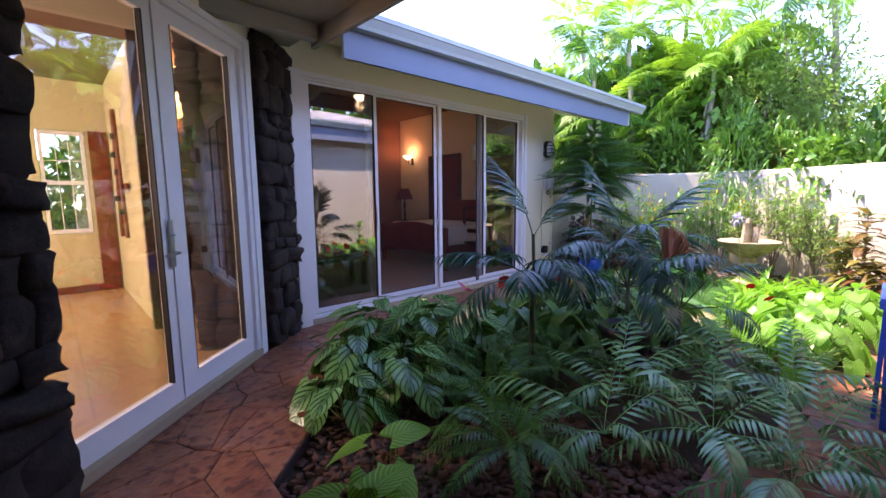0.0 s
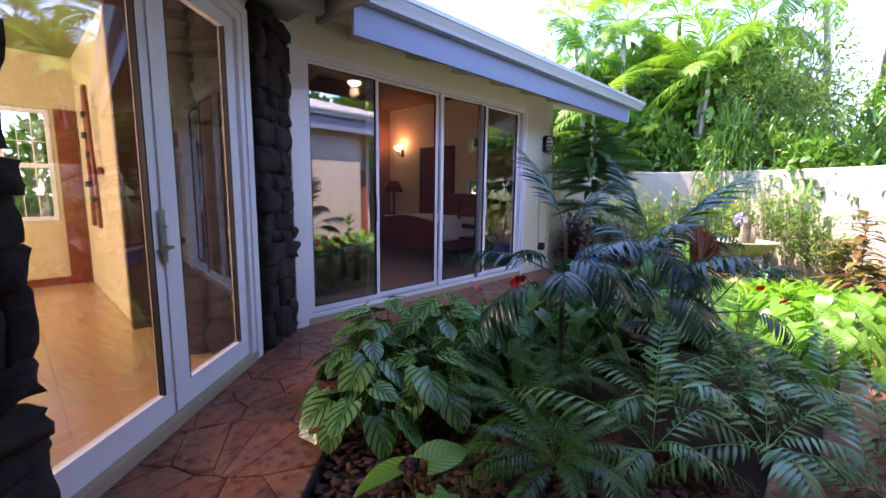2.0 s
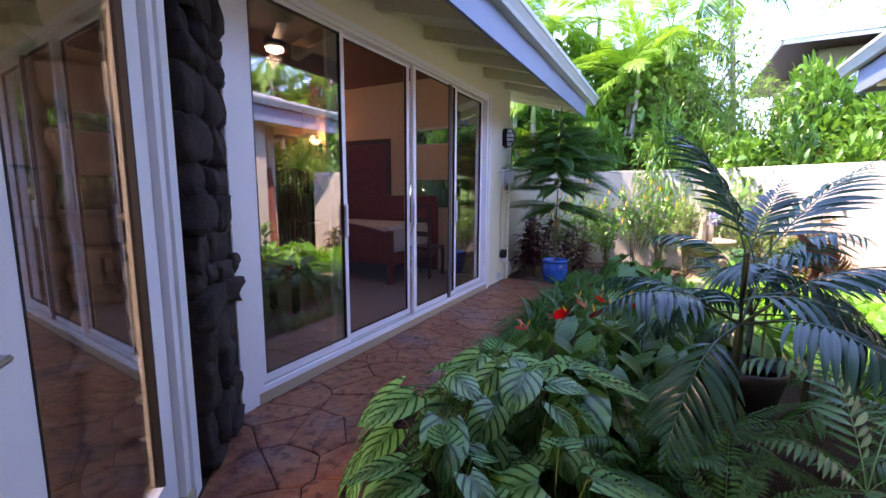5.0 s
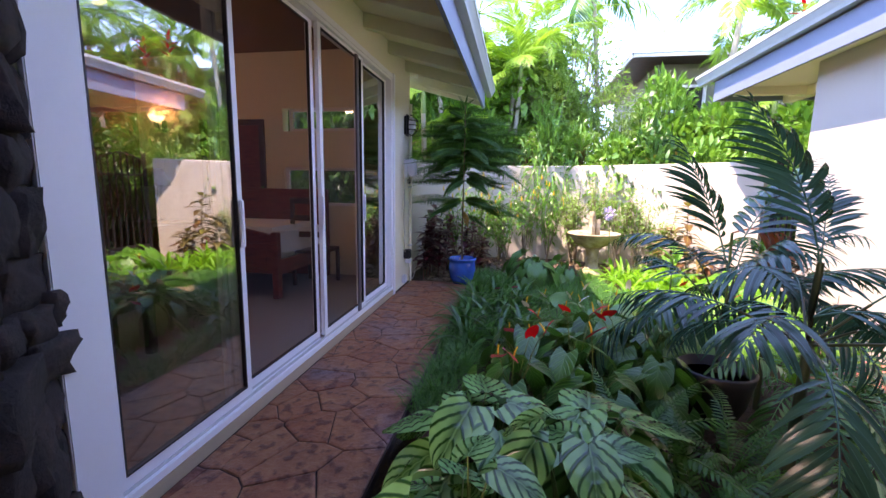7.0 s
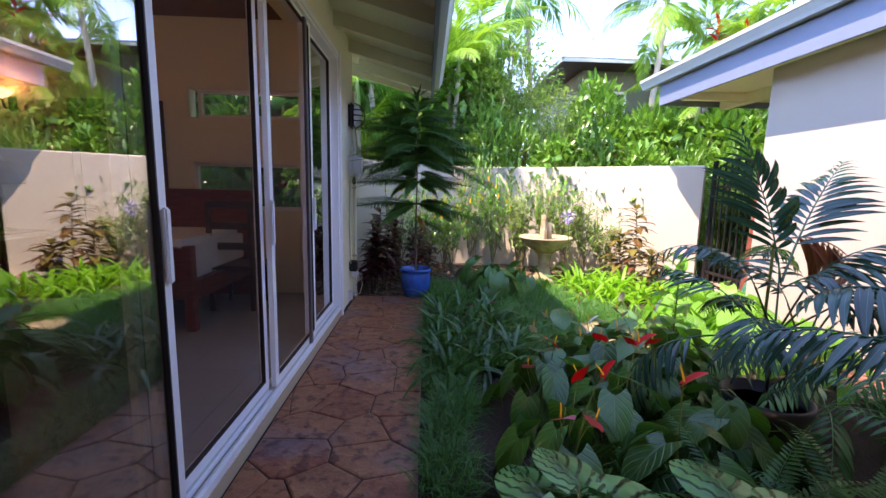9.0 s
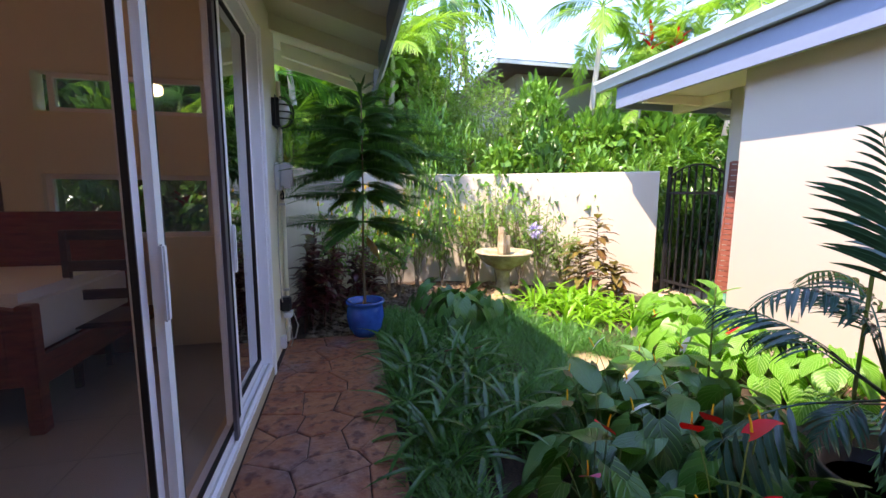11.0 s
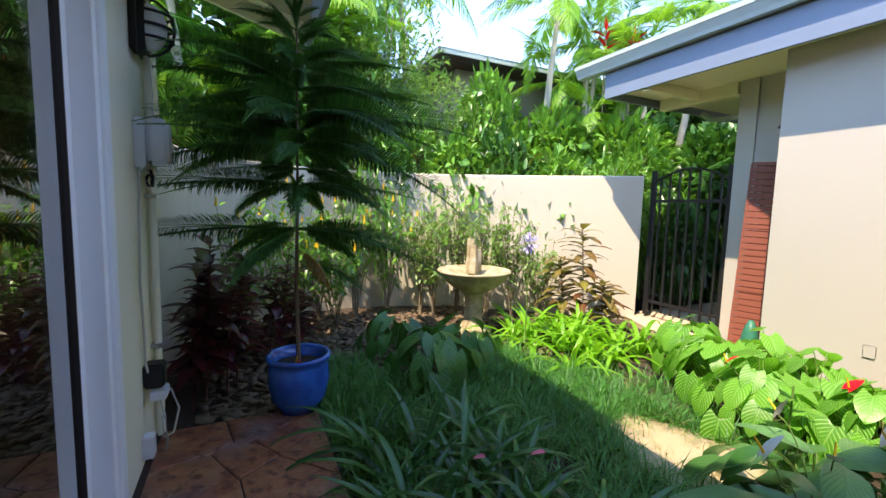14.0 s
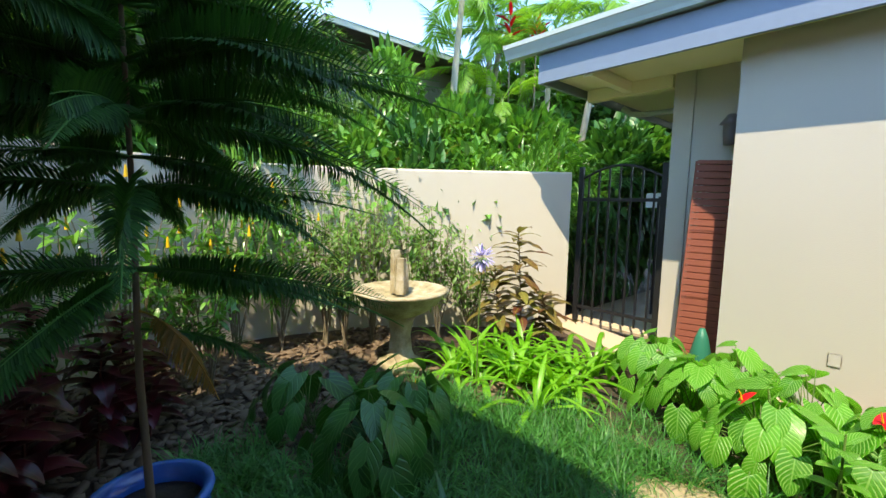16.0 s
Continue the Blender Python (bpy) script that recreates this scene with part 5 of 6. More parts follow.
def whorl_plant(name, label, place, height, n, meshes, mat, seed, spread=45, size=(0.8, 1.1), lean=(0, 0), r=0.008, start=0.3):
    rr = random.Random(seed)
    t = thing(name, label, "plant", place)
    pts = [Vector((lean[0] * (k / 6) ** 1.5, lean[1] * (k / 6) ** 1.5, height * k / 6)) for k in range(7)]
    V, F, U = tube_arrays(pts, r, r * 0.6, 6)
    mesh_part("stem", V, F, U, mat, t)
    for i in range(n):
        q = start + (1 - start) * (i + 0.5) / n
        k = q * 6
        a = pts[min(5, int(k))].lerp(pts[min(5, int(k)) + 1], k - int(k)) if k < 6 else pts[-1]
        placed("leaf", rr.choice(meshes), facing(a, i * 137.5 + rr.uniform(-20, 20), spread * (0.2 + q) + rr.uniform(-15, 15), 0, rr.uniform(*size)), t)
    return t


TALL = leaf_set("glossy_leaf", 3, L_ALO_LIT, lambda i: blade(0.20, 0.085, "lance", 0.3 + 0.2 * i, 0.2, 8, 2, 0.005, 0, 0, 6))
whorl_plant("costus", "single upright stalk with glossy green leaves in a spiral", (4.13, 1.52, G), 0.92, 14, TALL, M_STEM, 5, 35, (0.8, 1.2), start=0.45)
whorl_plant("costus", "short upright stalk with glossy green leaves", (4.75, 1.15, G), 0.45, 9, TALL, M_STEM, 6, 35, (0.7, 0.95), start=0.4)
for i, (x, y, h) in enumerate(((6.72, 3.98, 0.95), (6.95, 3.80, 0.80), (6.85, 4.05, 0.65), (7.1, 4.0, 1.05), (7.35, 3.55, 0.65), (7.55, 3.3, 0.5), (6.80, 3.86, 0.75), (6.62, 4.05, 0.7), (7.2, 3.8, 0.9), (6.98, 4.02, 0.9), (7.45, 3.45, 0.8))):
    t = whorl_plant("ti_plant", "dark maroon narrow-leaved shrub before the cream wall", (x, y, G), h, 44, TI, M_RED_STEM, 200 + i, 26, (0.5, 1.05), ((i % 3 - 1) * 0.1, -0.05), 0.007, 0.25)
    tagged(t, group="maroon shrubs by the wall")
for i, (x, y, h) in enumerate(((7.15, 0.28, 1.15), (7.32, 0.42, 0.8), (6.95, 0.12, 0.55))):
    t = whorl_plant("croton", "mottled red, pink and green large-leaved shrub in the sun", (x, y, G), h, 44, CROTON, M_CANE, 220 + i, 18, (0.8, 1.35), (0.05, 0.03), 0.009, 0.25)
    tagged(t, group="mottled shrubs by the gate")


def strap_clump(place, meshes, n, seed, label, group, pitch=(35, 85), size=(0.7, 1.1)):
    rr = random.Random(seed)
    t = thing("strap_lily", label, "plant", place, 0, group)
    for i in range(n):
        az = i * 137.5 + rr.uniform(-20, 20)
        o = Vector((0.03 * math.cos(radians(az)), 0.03 * math.sin(radians(az)), 0))
        placed("leaf", rr.choice(meshes), facing(o, az, rr.uniform(*pitch), 0, rr.uniform(*size)), t)
    return t


k = 0
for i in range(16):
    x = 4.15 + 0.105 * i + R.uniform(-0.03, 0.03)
    strap_clump((x, 3.16 - 0.26 * (i % 3) + R.uniform(-0.06, 0.06), G), STRAP, 13, 300 + i, "strap-leaved lily edging the path, shade put into its dark green", "strap lilies by the path", size=(1.0, 1.5))
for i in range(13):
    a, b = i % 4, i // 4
    strap_clump((6.30 + 0.27 * a + R.uniform(-0.06, 0.06), 0.42 + 0.28 * b + 0.10 * a + R.uniform(-0.06, 0.06), G), STRAP_LIT, 17, 330 + i, "strap-leaved lily by the fountain, sunlight put into its bright green", "sunlit strap lilies", size=(0.95, 1.4))
for i, (fx, fy, fz) in enumerate(((4.91, 2.72, 0.36), (5.06, 2.9, 0.30))):
    f = thing("anthurium_flower", "small pink waxy flower among the strap leaves", "flower", (fx, fy, G))
    V, F, U = tube_arrays(petiole((0.02, 0.05, 0), (0, 0, fz)), 0.004, 0.003, 4)
    mesh_part("flower_stalk", V, F, U, M_STEM, f)
    placed("spathe", SPATHE["pink"], facing(Vector((0, 0, fz)), 200, 40, 0, 0.7), f)

fallen = thing("fallen_flower", "fallen red waxy flower lying on the soil of the blue pot", "flower", (POT[0] - 0.06, POT[1] + 0.03, 0.318))
placed("spathe", SPATHE["red"], facing(Vector((0, 0, 0)), 200, 8, 0, 0.9), fallen)
placed("spadix", SPADIX, facing(Vector((0, 0, 0.004)), 200, 8, 0, 0.9), fallen)

# agapanthus
ag = thing("agapanthus", "lilac globe flower on a tall bare stalk", "flower", (6.62, 1.44, G))
tube("flower_stalk", [(0.04, 0, 0), (0.02, 0.02, 0.5), (-0.04, 0.06, 1.05)], 0.005, M_STEM, ag)
floret = blade(0.075, 0.018, "lance", 0.3, 0.1, 3, 1)
chunks = []
for i in range(90):
    d = Vector((R.gauss(0, 1), R.gauss(0, 1), R.gauss(0, 0.9))).normalized()
    chunks.append(moved(floret, Matrix.Translation((-0.04, 0.06, 1.05)) @ d.to_track_quat("Y", "Z").to_matrix().to_4x4() @ Matrix.Translation((0, 0.035, 0))))
mesh_part("petals", *merge(chunks), M_LILAC, ag)

# ---- ferns and palms ----
leaflet_fern = blade(0.075, 0.016, "lance", 0.35, 0.1, 3, 1)
leaflet_silver = blade(0.165, 0.028, "lance", 0.7, 0.2, 4, 1)
FERN = leaf_set("fern_frond", 4, L_FERN, lambda i: frond(0.62 + 0.05 * i, 30, leaflet_fern, random.Random(i), 1.0 + 0.3 * i, 0, 72, 12, "fern", 0.10, 0.0028))
SILVER = leaf_set("fern_frond", 4, L_FERN_PALE, lambda i: frond(0.66 + 0.06 * i, 15, leaflet_silver, random.Random(10 + i), 1.0 + 0.25 * i, 0, 55, 18, "fern", 0.15, 0.003))
leaflet_palm = blade(0.32, 0.038, "lance", 0.75, 0.35, 5, 1)
PALMF = leaf_set("palm_frond", 4, L_PALM, lambda i: frond(0.66 + 0.05 * i, 15, leaflet_palm, random.Random(20 + i), 0.9 + 0.3 * i, 8, 56, 22, "palm", 0.10, 0.005))
PALMU = leaf_set("palm_frond", 2, L_PALM, lambda i: frond(0.82, 17, leaflet_palm, random.Random(40 + i), 0.35 + 0.25 * i, 12, 58, 12, "palm", 0.22, 0.006))
PALMR = leaf_set("palm_frond", 1, L_PALM_RED, lambda i: frond(0.5, 15, leaflet_palm, random.Random(30 + i), 1.9, 0, 50, 40, "palm", 0.2, 0.005))


def frond_plant(name, label, category, place, n, meshes, seed, group="", base=0.0, pitch=(15, 80), size=(0.8, 1.15), stem=None, stalk=0.0, trunk=None, az0=0.0):
    rr = random.Random(seed)
    t = thing(name, label, category, place, 0, group)
    if trunk:
        V, F, U = tube_arrays([Vector((0, 0, 0)), Vector((0.01, 0, base * 0.5)), Vector((0, 0, base))], trunk[0], trunk[1], 8)
        mesh_part("trunk", V, F, U, trunk[2], t)
    chunks = []
    for i in range(n):
        az = az0 + i * 137.5 + rr.uniform(-15, 15)
        p = pitch[0] + (pitch[1] - pitch[0]) * (i + 0.5) / n + rr.uniform(-8, 8)
        d = Vector((math.cos(radians(az)) * math.cos(radians(p)), math.sin(radians(az)) * math.cos(radians(p)), math.sin(radians(p))))
        o = Vector((0, 0, base))
        if stalk:
            chunks.append(tube_arrays([o, o + d * stalk], 0.006, 0.005, 5))
        placed("frond", rr.choice(meshes), facing(o + d * stalk, az, p, rr.uniform(-12, 12), rr.uniform(*size)), t)
    if chunks:
        mesh_part("root_stalk", *merge(chunks), stem or M_STEM, t, kind="stuff")
    return t


for i, (x, y) in enumerate(((2.15, 2.05), (1.85, 1.75), (2.5, 2.2), (2.55, 1.75), (1.55, 1.35))):
    frond_plant("sword_fern", "dark green sword fern with arching fronds in the shade", "plant", (x, y, G), 24, FERN, 400 + i, "dark sword ferns in the bed", 0.12, (5, 75), (0.75, 1.05))
for i, (x, y) in enumerate(((1.95, 1.05), (2.45, 1.20), (2.35, 0.65), (2.95, 0.80), (3.35, 0.45), (3.5, 0.95), (2.7, 0.25), (2.15, 0.3))):
    frond_plant("silver_fern", "silvery green fern with long arching fronds", "plant", (x, y, G), 9, SILVER, 430 + i, "silvery ferns in the bed", 0.14, (5, 75), (0.6, 1.25))
palm_front = frond_plant("parlour_palm", "young palm with broad arching fronds above the ferns, sky sheen painted into its blue-green", "palm", (2.24, 1.72, G), 8, PALMF, 501, "", 0.85, (-5, 45), (0.6, 0.78), M_PALMSTEM, 0.22, (0.024, 0.016, M_PALMSTEM), 20)
palm_pot = frond_plant("parlour_palm", "young palm growing from the dark pot, sky sheen painted into its blue-green", "palm", (3.28, 1.52, G + 0.3), 10, PALMF, 502, "", 0.35, (-5, 80), (0.75, 1.1), M_PALMSTEM, 0.28, (0.022, 0.016, M_PALMSTEM), 70)
frond_plant("parlour_palm", "small palm with a drooping dry red frond", "palm", (3.46, 1.18, G), 7, PALMF, 503, "", 0.5, (10, 75), (0.5, 0.7), M_PALMSTEM, 0.3, (0.02, 0.014, M_PALMSTEM), 110)
dry = thing("dry_frond_stem", "thin stem ending in a drooping dry red palm frond", "palm", (3.45, 1.42, G))
tube("stem", [(0, 0, 0), (0.02, 0, 0.6), (0, 0.02, 1.12)], 0.008, M_STEM, dry)
placed("frond", PALMR[0], facing(Vector((0, 0.02, 1.12)), 250, 30), dry)


def extra_fronds(palm, rows):
    """More fronds on a palm: height, azimuth, pitch, size and which mesh."""
    for z, az, p, sc_, me in rows:
        placed("frond", me, facing(Vector((0, 0, z)), az, p, 0, sc_), palm)


extra_fronds(palm_front, ((1.12, 105, 76, 0.78, PALMU[1]), (1.12, 330, 60, 0.5, PALMU[0]), (0.95, 250, 28, 0.8, PALMF[3]), (0.95, 300, 22, 0.8, PALMF[2]), (0.9, 20, 30, 0.7, PALMF[2])))
tube("leaf_stalk", [(0, 0, 0.83), (0.01, 0, 0.98), (0, 0, 1.14)], 0.012, M_PALMSTEM, palm_front)
extra_fronds(palm_pot, ((0.62, 100, 74, 1.0, PALMU[0]), (0.62, 235, 10, 0.95, PALMF[1]), (0.64, 300, 62, 1.1, PALMU[1]), (0.60, 200, 45, 0.9, PALMF[0])))

# norfolk pine in the blue pot
leaflet_nor = blade(0.105, 0.012, "strap", 0.5, 0.4, 2, 1)
NOR = leaf_set("pine_branch", 4, L_NORFOLK, lambda i: merge([frond(0.85, 78, leaflet_nor, random.Random(50 + i), 0.35 + 0.15 * i, 12, 62, 8, "fern", 0.10, 0.008), frond(0.80, 70, leaflet_nor, random.Random(55 + i), 0.2 + 0.15 * i, 0, 42, 45, "fern", 0.12, 0.004), frond(0.78, 50, leaflet_nor, random.Random(58 + i), 0.15 + 0.15 * i, 45, 45, -10, "fern", 0.12, 0.004)]))
NOR_DRY = leaf_set("pine_branch", 1, L_NORFOLK_DRY, lambda i: frond(0.60, 60, leaflet_nor, random.Random(60 + i), 0.9, 0, 50, 35, "fern", 0.2, 0.005))
pine = thing("norfolk_pine", "potted norfolk pine with flat dark tiers of drooping branches", "tree", (POT[0], POT[1], 0.28))
V, F, U = tube_arrays([Vector((0, 0, 0)), Vector((0.015, 0.01, 0.5)), Vector((0, 0, 1.1)), Vector((0, 0, 2.10))], 0.014, 0.006, 8)
mesh_part("trunk", V, F, U, M_BARK, pine)
for z, s, n, p, a0 in ((0.86, 1.14, 6, 0, 205), (1.12, 1.05, 8, 4, 30), (1.22, 0.7, 5, 6, 80), (1.36, 0.98, 9, 6, 10), (1.48, 0.6, 5, 8, 60), (1.58, 0.92, 9, 6, 40), (1.70, 0.55, 5, 10, 0), (1.80, 0.80, 8, 8, 5),
                       (1.90, 0.45, 5, 14, 20), (1.98, 0.64, 8, 10, 20), (2.12, 0.48, 7, 14, 0), (2.24, 0.32, 6, 24, 50), (2.33, 0.18, 4, 55, 10)):
    for i in range(n):
        placed("pine_branch", NOR[(i + int(z * 10)) % 4], facing(Vector((0, 0, z if z < 1.3 else 1.3 + (z - 1.3) * 0.76)), a0 + 360 * i / n + R.uniform(-10, 10), p + R.uniform(-5, 5), 0, s * R.uniform(0.8, 1.15) * (1.0 if z < 1.3 else 1.2)), pine)
placed("pine_branch", NOR_DRY[0], facing(Vector((0, 0, 0.72)), 195, 5, 0, 0.85), pine)
tagged(pine.children[-1], "dying yellow-orange drooping branch")
placed("pine_branch", NOR[3], facing(Vector((0, 0, 0.66)), 235, 0, 0, 0.6), pine)


def spray(n, leaf, spread, rr, top=1.0, flat_=0.0):
    """Arrays of n leaves over the outside of a rough ball of radius 1."""
    out = []
    lumps = [Vector((rr.gauss(0, 1), rr.gauss(0, 1), rr.gauss(0, 1))).normalized() for _ in range(9)]
    for _ in range(n):
        d = Vector((rr.gauss(0, 1), rr.gauss(0, 1), rr.gauss(0.25, 0.9))).normalized()
        lump = max(d.dot(l) for l in lumps)
        rad = (0.62 + 0.38 * lump ** 3) * (1 - 0.45 * rr.random() ** 2)
        p = Vector((d.x * rad, d.y * rad, d.z * rad * top))
        aim = (d + Vector((rr.gauss(0, 0.5), rr.gauss(0, 0.5), rr.gauss(-0.1, 0.5)))).normalized()
        q = aim.to_track_quat("Y", "Z").to_matrix().to_4x4()
        s = rr.uniform(0.7, 1.25)
        out.append(moved(leaf, Matrix.Translation(p) @ q @ pose(0, 0, 0, 0, rr.uniform(-40, 40), 0) @ Matrix.Diagonal((s, s, s, 1))))
    return out


def branches(rr, n, reach=0.85, base=-1.3):
    out = []
    for i in range(n):
        d = Vector((rr.gauss(0, 1), rr.gauss(0, 1), rr.uniform(0.2, 1.4))).normalized() * reach * rr.uniform(0.6, 1)
        out.append(tube_arrays([Vector((rr.uniform(-0.1, 0.1), rr.uniform(-0.1, 0.1), base)), Vector((d.x * 0.3, d.y * 0.3, base * 0.3)), d], 0.03, 0.008, 5))
    return out


BL = blade(0.21, 0.098, "lance", 0.6, 0.2, 3, 1)
BN = blade(0.28, 0.045, "lance", 0.9, 0.2, 4, 1)
BS = blade(0.09, 0.035, "lance", 0.3, 0.15, 2, 1)
BUSH = {}
for key, leaf, n, mat in (("broad", BL, 1500, L_BUSH), ("narrow", BN, 1300, L_BUSH), ("small", BS, 2600, L_BUSH_PALE), ("dark", BL, 1500, L_BUSH_DARK), ("ti", BN, 900, L_TI)):
    rr = random.Random(len(BUSH) + 70)
    BUSH[key] = (mesh_data("foliage", *merge(spray(n, leaf, 1, rr)), mat), mesh_data("branch", *merge(branches(rr, 12)), M_CANE))
TRUNK_ONLY = mesh_data("trunk", *tube_arrays([Vector((0, 0, 0)), Vector((0.06, 0.02, 0.35)), Vector((-0.02, 0.05, 0.7)), Vector((0, 0, 1.05))], 0.07, 0.04, 8), M_BARK)
HEDGE = {"broad": "broad-leaved green shrub behind the garden wall", "narrow": "narrow-leaved green shrub behind the garden wall", "small": "pale small-leaved shrub behind the garden wall",
         "dark": "deep green shrub in shade behind the wall", "ti": "dark maroon shrub behind the garden wall"}


def bush(key, x, y, top, w, name="shrub", label=None, group="shrubs behind the wall"):
    h = top * 0.5 if top < 3.2 else 1.5
    t = thing(name, label or HEDGE[key], "shrub" if name == "shrub" else "tree", (x, y, G), R.uniform(0, 360), group)
    a, b = BUSH[key]
    m = Matrix.Translation((0, 0, top - h)) @ Matrix.Diagonal((w, w, h, 1))
    placed("foliage", a, m, t)["kind"] = "stuff"
    placed("branch", b, m, t)["kind"] = "stuff"
    if top > 3.2:
        placed("trunk", TRUNK_ONLY, Matrix.Diagonal((1.2, 1.2, max(0.1, top - h), 1)), t)
        for k in range(4):
            ang = radians(90 * k + 30)
            mm = Matrix.Translation((math.cos(ang) * w * 0.6, math.sin(ang) * w * 0.6, top - h * R.uniform(1.3, 2.0))) @ pose(0, 0, 0, 0, 0, 70 * k) @ Matrix.Diagonal((w * 0.7, w * 0.7, h * 0.6, 1))
            placed("foliage", a, mm, t)["kind"] = "stuff"
    return t


for key, x, y, top, w in (("narrow", 7.95, -0.9, 2.25, 0.55), ("broad", 8.35, -0.3, 2.35, 0.6), ("dark", 8.75, 0.25, 2.5, 0.65), ("broad", 9.1, 0.9, 2.5, 0.65), ("narrow", 9.45, 1.5, 2.7, 0.6), ("broad", 9.5, 2.1, 2.4, 0.6),
                          ("ti", 9.55, 2.6, 2.25, 0.5), ("narrow", 9.6, 3.1, 2.5, 0.6), ("dark", 9.4, 3.7, 2.6, 0.7), ("narrow", 9.0, 4.4, 2.6, 0.7), ("dark", 8.3, 4.9, 2.4, 0.7), ("broad", 8.5, 5.5, 2.3, 0.6),
                          ("broad", 9.2, -1.3, 3.0, 0.9), ("broad", 9.8, -0.3, 3.05, 0.9), ("small", 10.0, 0.6, 3.1, 0.8), ("broad", 9.0, -2.2, 3.2, 0.9), ("narrow", 8.4, -1.9, 2.6, 0.8),
                          ("dark", 7.9, -2.9, 2.9, 0.9), ("dark", 7.0, -4.2, 2.6, 0.9), ("dark", 6.4, -5.0, 2.6, 0.9), ("broad", 8.2, -3.9, 3.1, 1.1), ("dark", 7.55, -1.75, 1.6, 0.45), ("dark", 9.3, -3.3, 3.2, 1.1),
                          ("broad", 8.9, 6.6, 2.2, 0.7), ("dark", 8.6, 6.4, 2.9, 0.9), ("narrow", 7.5, 7.2, 2.4, 0.7), ("broad", 10.3, 5.2, 3.1, 1.0), ("broad", 9.9, -0.1, 3.85, 0.6), ("small", 9.9, 0.1, 3.0, 0.6), ("broad", 9.4, -1.0, 3.3, 0.7), ("broad", 0.6, 9.9, 2.6, 0.9), ("small", -0.6, 10.0, 2.4, 0.9)):
    bush(key, x, y, top, w)
for key, x, y, top, w in (("small", 10.6, 1.6, 5.0, 1.2), ("broad", 10.9, 2.8, 4.7, 1.3), ("small", 10.2, 2.2, 4.2, 0.9), ("broad", 11.6, 4.2, 5.2, 1.5), ("dark", 12.5, 5.6, 5.4, 1.7), ("dark", 11.8, -9.0, 5.5, 1.8), ("broad", 10.4, -4.4, 4.8, 1.4),
                          ("dark", 9.2, -5.6, 5.0, 1.5), ("dark", 12.0, 8.0, 5.5, 1.8), ("dark", 8.2, -6.8, 5.0, 1.6), ("narrow", 13.0, 2.4, 5.4, 1.5), ("dark", 10.2, 8.2, 5.0, 1.6)):
    bush(key, x, y, top, w, "tree", {"small": "light green small-leaved tree behind the wall", "broad": "bright broad-leaved tree behind the wall", "narrow": "narrow-leaved tree behind the wall", "dark": "dense dark green tree beyond the garden"}[key], "trees beyond the wall")


def big_palm(x, y, h, seed, fronds, label, mats=("lit",), lean=(0.1, 0.05), size=1.0, group="palms beyond the wall", pitch=(-35, 75)):
    rr = random.Random(seed)
    t = thing("areca_palm", label, "palm", (x, y, G), 0, group)
    pts = [Vector((lean[0] * (k / 5) ** 2 * h, lean[1] * (k / 5) ** 2 * h, h * k / 5)) for k in range(6)]
    V, F, U = tube_arrays(pts, 0.075, 0.045, 9)
    mesh_part("trunk", V, F, U, M_PALMTRUNK, t)
    V, F, U = tube_arrays([pts[-1], pts[-1] + Vector((0, 0, 0.45))], 0.06, 0.03, 8)
    mesh_part("crownshaft", V, F, U, M_STEM, t)
    for i in range(fronds):
        az = i * 137.5 + rr.uniform(-12, 12)
        p = pitch[0] + (pitch[1] - pitch[0]) * ((i + 0.5) / fronds) ** 0.8 + rr.uniform(-6, 6)
        placed("frond", rr.choice(AREC[rr.choice(mats)]), facing(pts[-1] + Vector((0, 0, 0.4)), az, p, rr.uniform(-15, 15), size * rr.uniform(0.85, 1.1)), t)
    return t


